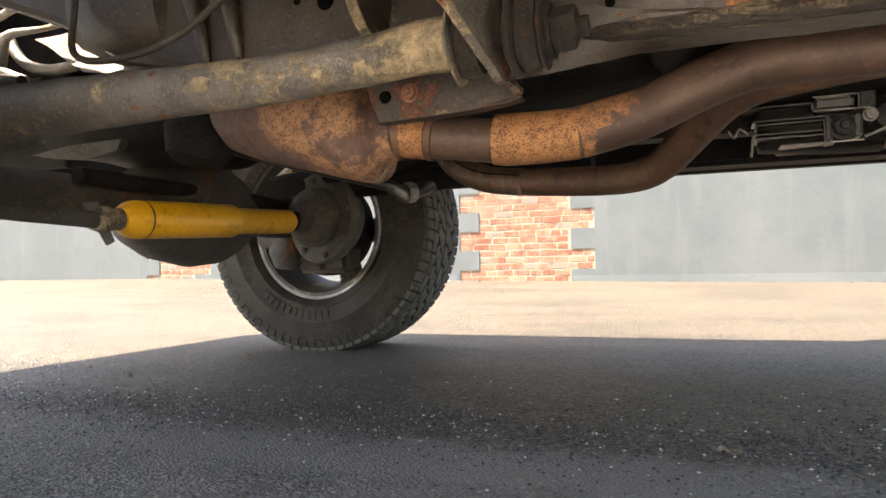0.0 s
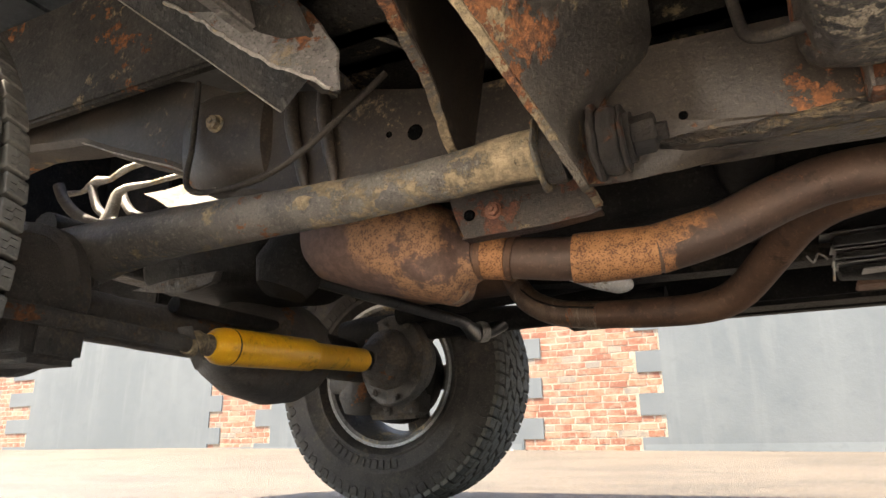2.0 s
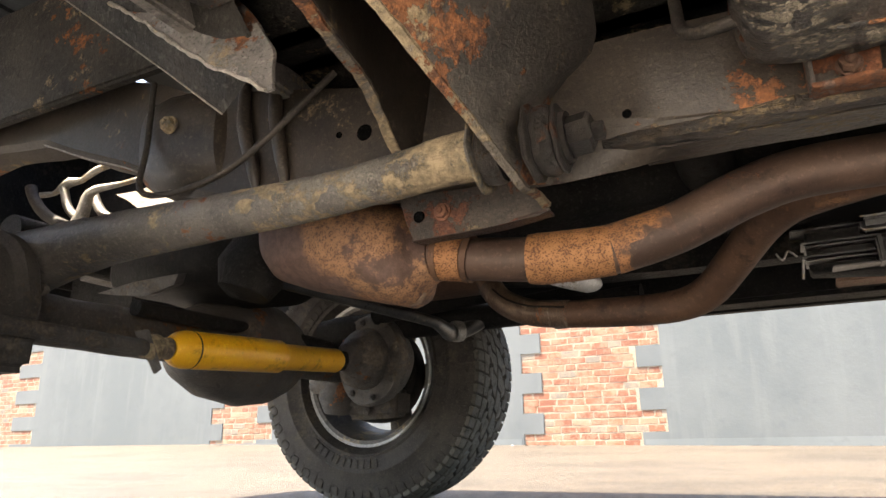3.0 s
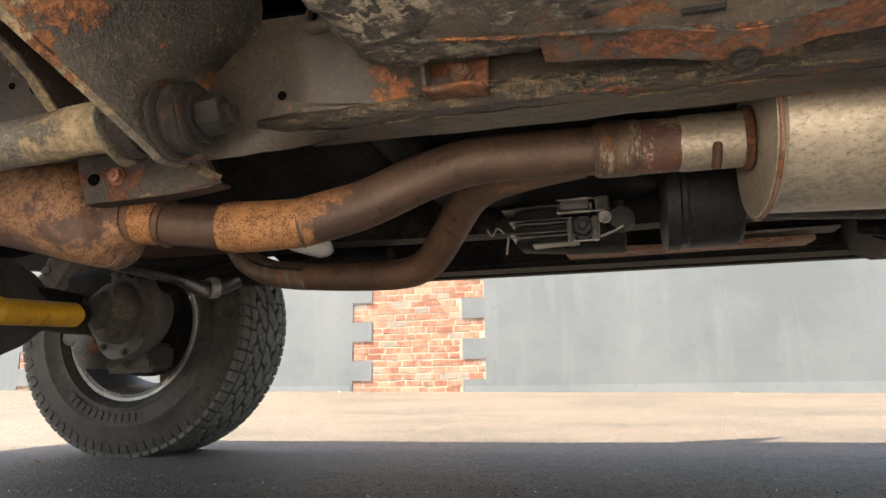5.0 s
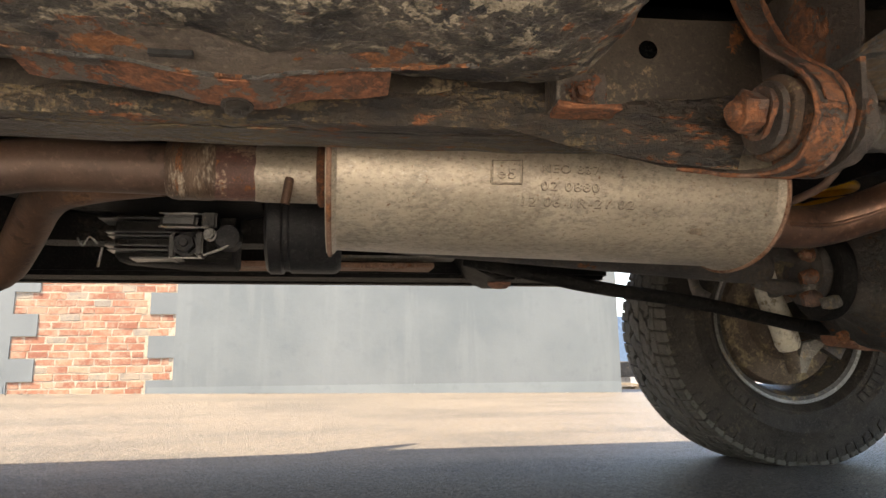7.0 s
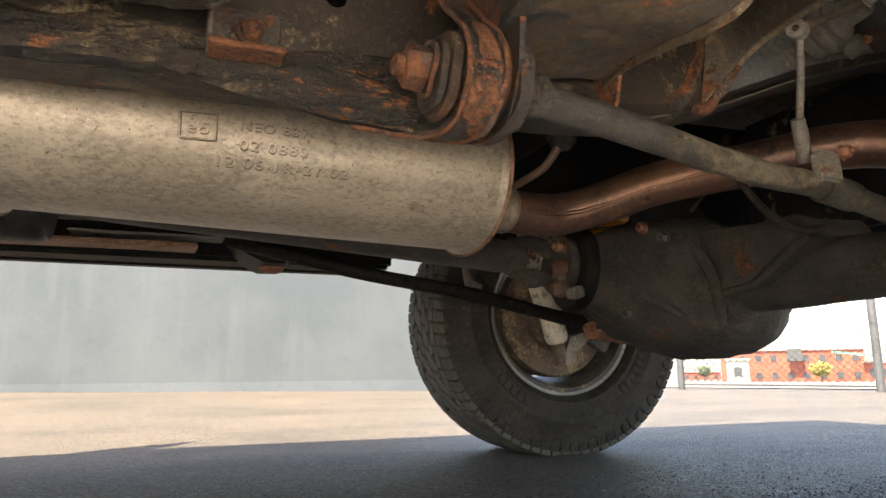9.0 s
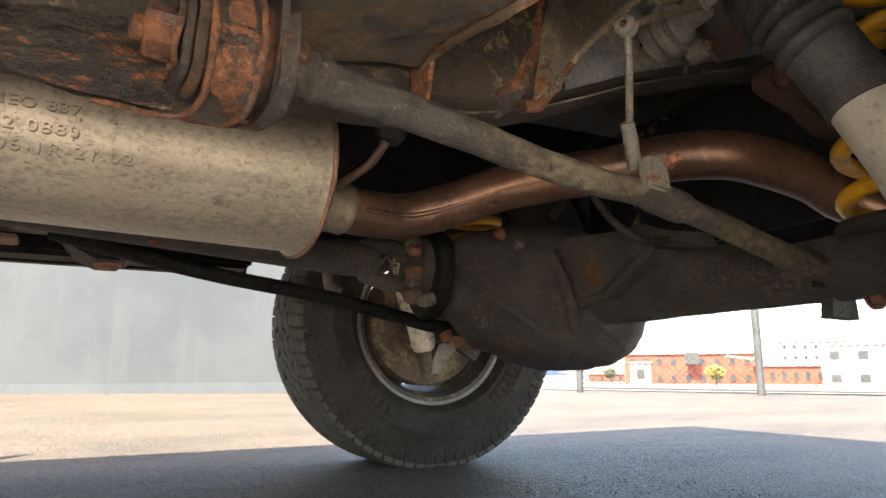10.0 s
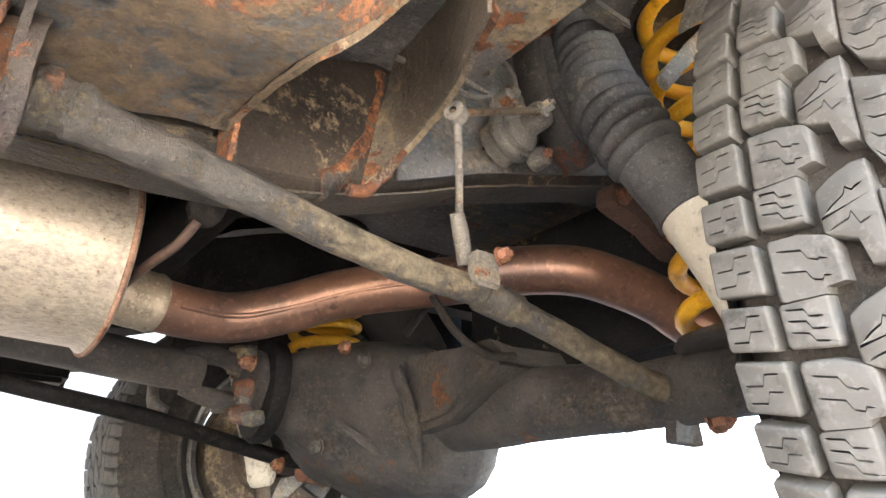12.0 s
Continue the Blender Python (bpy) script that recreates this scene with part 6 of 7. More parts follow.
for mx, mz in ((0.616, 0.512), (1.256, 0.519)):
    mo = part("tank_bracket", dent(dent(chamfer(box(mx - 0.034, mx + 0.034, 1.150, 1.1545, mz, mz + 0.052), 0.0015, 1), 0.003, 22, 2), 0.0015, 80), "strap_rust", car, "flaking rusty angle bracket on the rail")
    part("bracket_cheek", dent(dent(chamfer(prism([(mx - 0.034, 1.152, mz), (mx - 0.034, 1.122, mz + 0.004), (mx - 0.034, 1.114, mz + 0.030), (mx - 0.036, 1.118, mz + 0.062), (mx - 0.036, 1.152, mz + 0.062)], (0.0045, 0, 0)), 0.001, 1), 0.002, 30, 2), 0.001, 90), "strap_rust", mo)
    part("bracket_foot", dent(dent(chamfer(box(mx - 0.033, mx + 0.036, 1.118, 1.152, mz - 0.004, mz + 0.002), 0.0015, 1), 0.004, 24, 3), 0.002, 90), "orange_rust", mo, "bright rusty foot")
    part("bracket_bolt", dent(dent(hexnut((mx + 0.006, 1.149, mz + 0.026), (0, -1, 0.05), 0.0105, 0.013), 0.001, 60), 0.0008, 150), "orange_rust", mo, "rusty bolt head")
part("brake_line", tube([(0.46, 1.15, 0.72), (0.465, 1.10, 0.63), (0.475, 1.06, 0.57), (0.52, 1.02, 0.545), (0.58, 1.02, 0.555), (0.63, 1.04, 0.60), (0.66, 1.08, 0.70)], 0.007, 10), "rubber", car, "black hose loop")
part("brake_line", tube([(-0.02, 1.13, 0.70), (-0.12, 1.10, 0.60), (-0.2, 1.09, 0.555), (-0.30, 1.09, 0.545), (-0.38, 1.10, 0.57), (-0.40, 1.12, 0.66), (-0.40, 1.12, 0.78)], 0.0052, 10), "rubber", car, "black brake hose")
part("brake_line", tube([(0.03, 1.12, 0.72), (-0.04, 1.05, 0.735), (-0.10, 1.04, 0.72), (-0.07, 1.04, 0.68)], 0.0035, 8), "arm", car, "thin bent pipe")

# --- rear trailing arm with its hanger
rear_line = [(1.50, 1.075, 0.492), (1.56, 1.082, 0.486), (1.66, 1.086, 0.472), (1.83, 1.088, 0.444), (1.94, 1.09, 0.436), (2.06, 1.09, 0.411), (2.20, 1.09, 0.378), (2.26, 1.09, 0.37)]
rear_arm = part("trailing_arm", dent(dent(tube(rear_line, [0.0190, 0.0190, 0.0175, 0.0160, 0.0155, 0.0152, 0.0165, 0.026], 22, 0.012), 0.0014, 18), 0.0008, 90), "arm_pitted", car, "pitted mud-stained trailing arm")
# far trailing arm, darkened by colour against the near one
part("trailing_arm", dent(tube([(1.30, 2.10, 0.520), (1.45, 2.05, 0.481), (1.62, 2.02, 0.443), (1.85, 2.0, 0.407), (2.15, 2.0, 0.347), (2.24, 2.0, 0.36)], [0.015, 0.016, 0.0165, 0.0165, 0.0165, 0.02], 16), 0.0006, 30), "shaded_black", car, "dark trailing arm")
part("hook", dent(tube([(1.86, 2.04, 0.52), (1.862, 2.03, 0.47), (1.868, 2.02, 0.43), (1.89, 2.01, 0.42)], [0.010, 0.012, 0.016, 0.012], 10), 0.002, 40), "arm_dark", car, "rusty cable clip")
for bx, br, bl, mt, nm in ((1.420, 0.037, 0.008, "hang_rust", "washer"), (1.428, 0.044, 0.012, "bush_rust", "bush"), (1.441, 0.040, 0.030, "bush_rust", "bush"), (1.474, 0.045, 0.018, "bush_rust", "bush"), (1.494, 0.047, 0.006, "hang_rust", "washer")):
    part(nm, dent(lathe([(0, 0), (br * 0.94, 0), (br, bl * 0.3), (br, bl * 0.7), (br * 0.92, bl), (0, bl)], (bx, 1.074, 0.495), (1, 0.02, -0.06), 32), 0.002, 40), mt, rear_arm)
part("arm_neck", dent(dent(lathe([(0, 0), (0.022, 0), (0.025, 0.004), (0.025, 0.014), (0.0205, 0.018), (0.0205, 0.026), (0.0235, 0.029), (0.0235, 0.036), (0.0185, 0.044), (0, 0.046)], (1.502, 1.0745, 0.4925), (1, 0.09, -0.09), 28), 0.0012, 40), 0.0006, 120), "arm_pitted", rear_arm, "crusted neck of the arm")
part("nut", dent(hexnut((1.420, 1.073, 0.498), (-1, 0, 0.05), 0.022, 0.026), 0.003, 60), "orange_rust", rear_arm, "heavily rusted nut")
loop = resample([(1.458, 1.13, 0.66), (1.458, 1.105, 0.60), (1.458, 1.062, 0.552), (1.458, 1.030, 0.520), (1.458, 1.018, 0.490), (1.458, 1.026, 0.462), (1.456, 1.05, 0.445), (1.452, 1.08, 0.440), (1.44, 1.11, 0.444), (1.41, 1.13, 0.452), (1.35, 1.15, 0.468), (1.22, 1.160, 0.499)], 0.012)[0]
hang2 = part("rear_hanger", dent(dent(strip([p - Vector((0.018, 0, 0)) for p in loop], (0.036, 0, 0.0), (0.0, 0.004, 0.006)), 0.003, 26), 0.0012, 80), "hang_rust", car, "rusty looped hanger of the rear arm")
for off in (-0.019, 0.017):
    part("hanger_rim", dent(tube([tuple(p + Vector((off, -0.001, 0.0))) for p in loop[:34:3]], 0.0028, 8, 0.012), 0.0022, 70), "orange_rust", hang2, "orange rust along the rim")
part("hanger_plate", dent(dent(strip([p + Vector((0.030, -0.004, -0.002)) for p in loop[6:30]], (0.014, 0, 0.0), (0.0, 0.006, 0.006)), 0.003, 30), 0.0014, 80), "hang_rust", hang2, "rust-edged outer plate")
part("hanger_scab", dent(dent(strip([p + Vector((-0.010, -0.0035, -0.001)) for p in loop[10:18]], (0.018, 0, 0.0), (0.0, 0.003, 0.003)), 0.003, 50), 0.0014, 120), "orange_rust", hang2, "flaking orange scab")
part("hanger_skirt", dent(prism([(1.17, 1.156, 0.505), (1.25, 1.152, 0.484), (1.34, 1.14, 0.466), (1.42, 1.12, 0.452), (1.44, 1.13, 0.50), (1.30, 1.157, 0.53)], (0, 0.006, 0.004)), 0.003, 20), "flake", hang2, "black scaly skirt, rusting at its edge")
part("hanger_cheek", dent(prism([(1.486, 0.995, 0.66), (1.486, 1.012, 0.54), (1.486, 1.016, 0.485), (1.486, 1.04, 0.448), (1.486, 1.08, 0.438), (1.486, 1.158, 0.47), (1.486, 1.158, 0.66)], (0.006, 0, 0)), 0.002, 22), "hang_rust", hang2)


def plate(points, thick, cuts=3, amp=0.003):
    """A beaten sheet over an uneven outline."""
    bm = prism(points, thick)
    bmesh.ops.triangulate(bm, faces=[f for f in bm.faces if len(f.verts) > 4])
    bmesh.ops.subdivide_edges(bm, edges=bm.edges[:], cuts=cuts)
    return dent(bm, amp, 22)


edge_a, _ = resample([(1.662, 1.135, 0.552), (1.660, 1.10, 0.557), (1.661, 1.05, 0.552), (1.662, 1.01, 0.546), (1.668, 0.97, 0.542), (1.687, 0.95, 0.556), (1.706, 0.945, 0.58), (1.72, 0.94, 0.60), (1.745, 0.93, 0.64), (1.77, 0.92, 0.70)], 0.01)
edge_b, _ = resample([(1.822, 1.150, 0.548), (1.858, 1.125, 0.604), (1.857, 1.08, 0.615), (1.838, 1.02, 0.608), (1.808, 0.96, 0.590), (1.788, 0.92, 0.579), (1.755, 0.86, 0.556)], 0.01)
outrigger = part("outrigger", ruled([tuple(p) for p in edge_a[::4]], [(1.48, 1.150, 0.535), (1.48, 1.05, 0.535), (1.48, 0.95, 0.535), (1.49, 0.85, 0.545), (1.52, 0.76, 0.60), (1.56, 0.70, 0.70)], (0, 0.001, 0.006), 14, 0.004, 20), "outrigger", car, "muddy rusting body outrigger")
part("outrigger_lip", dent(strip(edge_a, (-0.004, 0.002, -0.010), (0.006, 0, 0.0)), 0.0018, 50), "lip_rust", outrigger, "rusty folded lip")
part("outrigger_web", dent(ruled([tuple(p + Vector((0, 0, 0.004))) for p in edge_a[::4]], [(1.66, 1.14, 0.72), (1.67, 1.05, 0.72), (1.69, 0.97, 0.72), (1.74, 0.94, 0.72), (1.775, 0.93, 0.72)], (0.004, 0, 0.0), 6, 0.003, 22), 0.001, 60), "frame", outrigger, "dark inner web")
part("outrigger_tab", dent(prism([(1.660, 1.155, 0.505), (1.660, 1.125, 0.500), (1.660, 1.112, 0.53), (1.660, 1.105, 0.56), (1.660, 1.155, 0.565)], (0.005, 0, 0)), 0.002, 30), "frame_rust", outrigger, "orange rusted tab")
second_out = part("outrigger", ruled([tuple(p) for p in edge_b[::4]], [(1.824, 1.153, 0.555), (1.842, 1.153, 0.66), (1.845, 1.12, 0.72), (1.835, 1.02, 0.72), (1.81, 0.94, 0.72), (1.76, 0.86, 0.72)], (-0.003, 0.002, 0.0), 10, 0.003, 22), "gusset", car, "dark rusting gusset plate")
part("gusset_lip", dent(strip(edge_b, (0.008, 0.004, -0.002), (0, 0.0, 0.006)), 0.0020, 55), "frame_mud", second_out, "rough folded lip")
part("gusset_foot", dent(dent(tube([(1.802, 1.150, 0.543), (1.822, 1.147, 0.546), (1.842, 1.137, 0.570), (1.856, 1.122, 0.595)], [0.006, 0.008, 0.007, 0.004], 12, 0.006), 0.004, 40), 0.0015, 120), "orange_rust", second_out, "bright orange rust")
part("rust_streak", dent(dent(tube([(1.775, 1.172, 0.548), (1.800, 1.172, 0.566), (1.822, 1.170, 0.61), (1.836, 1.168, 0.66), (1.843, 1.168, 0.72)], [0.018, 0.017, 0.012, 0.009, 0.010], 16, 0.006, 1.2), 0.005, 30), 0.0025, 110), "frame_rust", near_rail, "flaking rust along the crease")
part("outrigger_top", dent(box(1.40, 1.95, 0.57, 1.157, 0.722, 0.728, 0.001), 0.002, 12, 4), "panel", car)

rail_x, rail_b = [q[0] for q in RAIL], [q[1] for q in RAIL]
# overlay in chipped grey paint, paler too for light from the wheel arch
fish = [(x, 1.1545, float(np.interp(x, rail_x, rail_b)) + 0.010) for x in np.linspace(1.868, 2.30, 16)]
part("fish_plate", ruled(fish, [(x, 1.1545, float(np.interp(x, rail_x, rail_b)) + 0.19) for x in np.linspace(1.868, 2.30, 16)], (0, 0.004, 0), 16, 0.0012, 60), "rail_grey", near_rail, "grey chipped paint on the rear of the rail")
# --- ride-height valve: bowl, lever and drop link
VAX = Vector((0.16, -0.96, 0.22)).normalized()
VC = Vector((2.022, 1.118, 0.682))
valve = part("load_valve", dent(lathe([(0.0, 0.054), (0.010, 0.053), (0.0165, 0.049), (0.0185, 0.044), (0.0185, 0.022), (0.024, 0.017), (0.029, 0.013), (0.031, 0.010), (0.031, 0.003), (0.036, 0.001), (0.0375, -0.004), (0.0375, -0.012), (0.035, -0.016), (0.031, -0.018), (0.031, -0.034)], VC, VAX, 36), 0.0008, 40), "dusty_cast", car, "dusty load-sensing brake valve")
for vx, vz in ((-0.018, 0.040), (0.036, -0.028)):
    c = VC + Vector((vx, -0.006, vz))
    ear = part("ear", dent(lathe([(0, 0.012), (0.008, 0.012), (0.0135, 0.009), (0.014, 0.0), (0.0135, -0.012), (0, -0.013)], c, VAX, 18), 0.0006, 60), "dusty_cast", valve)
    part("ear_bolt", dent(hexnut(c + VAX * 0.012, VAX, 0.0062, 0.007), 0.0005, 90), "nut" if vz < 0 else "dusty_cast", ear)
part("valve_band", lathe([(0.0315, 0.0045), (0.0335, 0.006), (0.0315, 0.0085)], VC, VAX, 36), "arm_dark", valve)
part("pipe_union", dent(tube([VC + Vector((0.006, 0.0, 0.030)), VC + Vector((0.010, 0.004, 0.058)), VC + Vector((0.010, 0.008, 0.072))], [0.010, 0.009, 0.0065], 8), 0.0005, 60), "arm_dark", valve, "brake pipe union nut")
part("rear_pipe", tube([VC + Vector((0.010, 0.008, 0.070)), VC + Vector((0.012, 0.010, 0.098)), VC + Vector((0.006, 0.015, 0.118)), VC + Vector((-0.030, 0.018, 0.124)), VC + Vector((-0.09, 0.018, 0.118))], 0.0045, 10), "arm_dark", valve)
part("lever", dent(tube([(1.858, 1.04, 0.603), (1.90, 1.045, 0.625), (1.95, 1.052, 0.650), (1.99, 1.058, 0.671), (2.012, 1.064, 0.682)], 0.0046, 10), 0.0005, 60), "lip_rust", valve, "thin rusty lever")
part("lever_bolt", dent(hexnut((2.014, 1.060, 0.684), VAX, 0.0085, 0.014), 0.0006, 90), "cast_alu", valve, "bright bolt at the lever's end")
part("eyelet", dent(lathe([(0.004, -0.008), (0.011, -0.007), (0.012, 0.0), (0.011, 0.007), (0.004, 0.008)], (1.861, 1.038, 0.603), (1, 0.5, 0), 18), 0.0006, 60), "dusty_cast", valve)
link = part("drop_link", tube([(1.861, 1.037, 0.600), (1.878, 1.055, 0.560), (1.90, 1.082, 0.51)], 0.0044, 10), "dusty_cast", car, "slim corroded drop link")
part("link_socket", tube([(1.895, 1.080, 0.515), (1.905, 1.086, 0.498), (1.915, 1.093, 0.478), (1.918, 1.095, 0.466)], [0.008, 0.009, 0.009, 0.008], 12), "dusty_cast", link)
part("link_clip", dent(box(1.908, 1.942, 1.064, 1.082, 0.436, 0.474, 0.004, None, 3), 0.0015, 40), "dusty_cast", link, "crusted clip on the arm")
part("link_bolt", dent(hexnut((1.935, 1.06, 0.470), (0.3, -1, 0), 0.008, 0.012), 0.0006, 60), "nut", link, "orange rusty bolt")
part("arm_collar", dent(tube([(1.935, 1.09, 0.437), (1.985, 1.09, 0.427)], [0.0195, 0.0190], 20), 0.0012, 50), "arm_pitted", link)
for off in (0.0, 0.018):
    part("brake_pipe", tube([(1.83, 1.11 + off * 0.3, 0.705 + off), (1.90, 1.11, 0.702 + off), (1.95, 1.11, 0.700 + off), (1.975, 1.11, 0.715), (1.98, 1.115, 0.70)], 0.0036, 8), "dusty_cast", valve)
hook_bm = prism([(1.946, 1.08, 0.716), (1.944, 1.08, 0.726), (1.947, 1.08, 0.753), (1.955, 1.08, 0.789), (1.987, 1.08, 0.837), (2.036, 1.08, 0.884), (2.085, 1.08, 0.935), (2.12, 1.08, 0.92), (2.073, 1.08, 0.848), (2.044, 1.08, 0.826), (2.00, 1.08, 0.800), (1.978, 1.08, 0.782), (1.964, 1.08, 0.752), (1.954, 1.08, 0.722)], (0, 0.012, 0.002))
bmesh.ops.triangulate(hook_bm, faces=[f for f in hook_bm.faces if len(f.verts) > 4])
part("hook_bracket", dent(dent(hook_bm, 0.002, 26, 2), 0.0012, 80), "frame_mud", car, "tan hooked bracket, rusting at its end")
part("rail_lug", dent(dent(prism([(2.215, 1.12, 0.650), (2.222, 1.12, 0.676), (2.27, 1.12, 0.676), (2.36, 1.12, 0.645), (2.40, 1.12, 0.60), (2.36, 1.12, 0.60), (2.30, 1.12, 0.625), (2.24, 1.12, 0.640)], (0, 0.034, 0)), 0.003, 30, 2), 0.001, 90), "brown_rust", near_rail, "rusty brown bump stop bracket")
part("lug_bolt", dent(hexnut((2.236, 1.12, 0.658), (0, -1, 0), 0.011, 0.012), 0.001, 60), "nut", near_rail, "rusty bolt head")
part("tower_strap", dent(dent(tube([(2.040, 1.128, 0.90), (2.056, 1.128, 0.855), (2.078, 1.130, 0.785), (2.116, 1.133, 0.728), (2.165, 1.140, 0.690)], [0.030, 0.028, 0.026, 0.028, 0.034], 16, 0.012, 0.45, None, Vector((0, 1, 0))), 0.002, 26), 0.0008, 90), "strap", near_rail, "dark shock tower leg, brown with rust above")
part("square_hole", box(1.998, 2.009, 1.1505, 1.156, 0.666, 0.678), "hole", near_rail, "small square hole")
part("hose_clip", dent(box(2.03, 2.10, 0.98, 1.0, 0.80, 0.815, 0.002), 0.003, 26), "arm", car)

# --- rear axle
rear_axle = part("rear_axle", dent(tube([(RX + 0.05, 0.93, 0.375), (RX + 0.045, 1.14, 0.375), (RX, 1.35, 0.38), (RX, 1.95, 0.38), (RX, 2.15, 0.375)], [0.043, 0.044, 0.056, 0.056, 0.052], 22), 0.003, 12), "axle", car, "dark rear axle tube")
part("differential", dent(dent(loft([oval_x(1.965, 1.72, 0.432, 0.055, 0.055, 36, 2.2), oval_x(2.02, 1.715, 0.428, 0.075, 0.07, 36, 2.2), oval_x(2.07, 1.70, 0.415, 0.12, 0.095, 36, 2.3), oval_x(2.12, 1.69, 0.398, 0.18, 0.125, 36, 2.3), oval_x(2.18, 1.675, 0.386, 0.22, 0.137, 36, 2.3), oval_x(2.25, 1.67, 0.38, 0.215, 0.138, 36, 2.3),
                             oval_x(2.31, 1.665, 0.378, 0.175, 0.128, 36, 2.2), oval_x(2.355, 1.66, 0.376, 0.11, 0.09, 36, 2.1), oval_x(2.37, 1.66, 0.376, 0.04, 0.03, 36, 2)]), 0.020, 7, 2), 0.005, 32), "axle", rear_axle, "rounded differential housing")
for k in range(8):
    a = 2 * math.pi * k / 8 + 0.3
    part("housing_bolt", hexnut((2.13, 1.69 + 0.165 * math.cos(a), 0.395 + 0.112 * math.sin(a)), (-1, 0, 0), 0.009, 0.012), "axle", rear_axle)
tower = prism([(2.13, 1.86, 0.45), (2.13, 1.80, 0.482), (2.13, 1.68, 0.488), (2.13, 1.55, 0.482), (2.13, 1.42, 0.474), (2.13, 1.30, 0.468), (2.13, 1.27, 0.435), (2.13, 1.40, 0.36), (2.13, 1.60, 0.34), (2.13, 1.80, 0.37)], (0.15, 0, -0.01))
bmesh.ops.triangulate(tower, faces=[f for f in tower.faces if len(f.verts) > 4])
part("link_bracket", dent(dent(chamfer(tower, 0.012, 2, 0.9), 0.012, 9, 2), 0.004, 30), "axle", rear_axle, "rough cast top of the axle housing")
part("rib", dent(tube([(2.05, 1.60, 0.37), (2.10, 1.56, 0.33), (2.17, 1.53, 0.275)], 0.009, 8), 0.002, 30), "axle", rear_axle)
for ay, sg in ((1.09, -1), (2.02, 1)):
    br = part("arm_mount", dent(box(2.205, 2.335, ay - 0.045, ay + 0.045, 0.308, 0.392, 0.038, None, 5), 0.005, 16), "axle", rear_axle)
    part("mount_nut", dent(hexnut((2.27, ay - 0.048, 0.335), (-0.2, -1, 0), 0.016, 0.02), 0.001, 60), "nut", rear_axle)
part("shock_pin", dent(tube([(2.20, 2.0, 0.33), (2.30, 2.03, 0.315), (2.41, 2.06, 0.306)], [0.03, 0.022, 0.02], 14), 0.002, 30), "nut", rear_axle, "rusty shock absorber pin")
part("pin_eye", dent(lathe([(0.008, -0.02), (0.022, -0.018), (0.024, 0.0), (0.022, 0.018), (0.008, 0.02)], (2.415, 2.06, 0.306), (0.4, -1, 0), 20), 0.001, 40), "nut", rear_axle)
# shock absorbers
near_shock = part("shock_absorber", tube([(2.118, 0.945, 0.54), (2.140, 0.915, 0.45), (2.172, 0.90, 0.36)], [0.040, 0.036, 0.033], 26), "white_shock", car, "cream shock absorber with rust stains")
boot_line, _ = resample([(2.093, 1.062, 0.867), (2.086, 1.036, 0.775), (2.079, 1.007, 0.686), (2.092, 0.976, 0.611), (2.119, 0.945, 0.542)], 0.0018)
rad = []
for i in range(len(boot_line)):
    f = i / (len(boot_line) - 1)
    body = 0.0315 + 0.0095 * min(1, f / 0.6)
    wave = math.sin(math.pi * (f * 12.5 / 0.84 + 0.10 * math.sin(f * 19)))
    rad.append(body + (0.0200 * abs(wave) ** 0.6 - 0.0125 if f < 0.80 else 0.001 - 0.010 * (f - 0.80)))
boot = part("dust_boot", dent(dent(sweep(bmesh.new(), boot_line, rad, 36), 0.003, 18), 0.0006, 90), "boot", near_shock, "ribbed rubber dust boot")
part("boot_lip", dent(tube([(2.1165, 0.9485, 0.549), (2.1195, 0.9415, 0.5285)], 0.0425, 30), 0.0006, 60), "boot", boot)
part("shock_top", dent(tube([(2.072, 1.10, 0.94), (2.083, 1.064, 0.868)], [0.034, 0.036], 18), 0.002, 30), "orange_rust", near_shock, "rusty shock mount")
far_shock = part("shock_absorber", tube([(2.04, 2.04, 0.58), (2.085, 2.07, 0.45), (2.124, 2.08, 0.36), (2.136, 2.08, 0.310), (2.139, 2.08, 0.296), (2.1405, 2.08, 0.289)], [0.030, 0.031, 0.032, 0.031, 0.025, 0.012], 20), "white_shock", car, "cream shock absorber")
part("shock_eye", dent(tube([(2.139, 2.08, 0.300), (2.143, 2.08, 0.27), (2.146, 2.08, 0.235)], [0.017, 0.018, 0.014], 14), 0.002, 40), "drum", far_shock)
part("cast_bracket", dent(prism([(2.184, 2.09, 0.312), (2.226, 2.09, 0.322), (2.248, 2.09, 0.310), (2.207, 2.09, 0.272), (2.186, 2.09, 0.238), (2.160, 2.09, 0.240), (2.172, 2.09, 0.28)], (0.0, 0.03, 0)), 0.004, 30), "panel_pale", rear_axle, "pale cast bracket")
part("cone_pin", dent(tube([(2.25, 2.06, 0.345), (2.25, 1.98, 0.34), (2.25, 1.93, 0.33)], [0.02, 0.03, 0.022], 14), 0.003, 30), "orange_rust", rear_axle, "rusty cone-shaped pin")
part("pin_eye", dent(lathe([(0.008, -0.02), (0.022, -0.018), (0.026, 0.0), (0.022, 0.018), (0.008, 0.02)], (2.25, 1.85, 0.293), (0.6, -1, 0), 20), 0.002, 40), "nut", rear_axle)
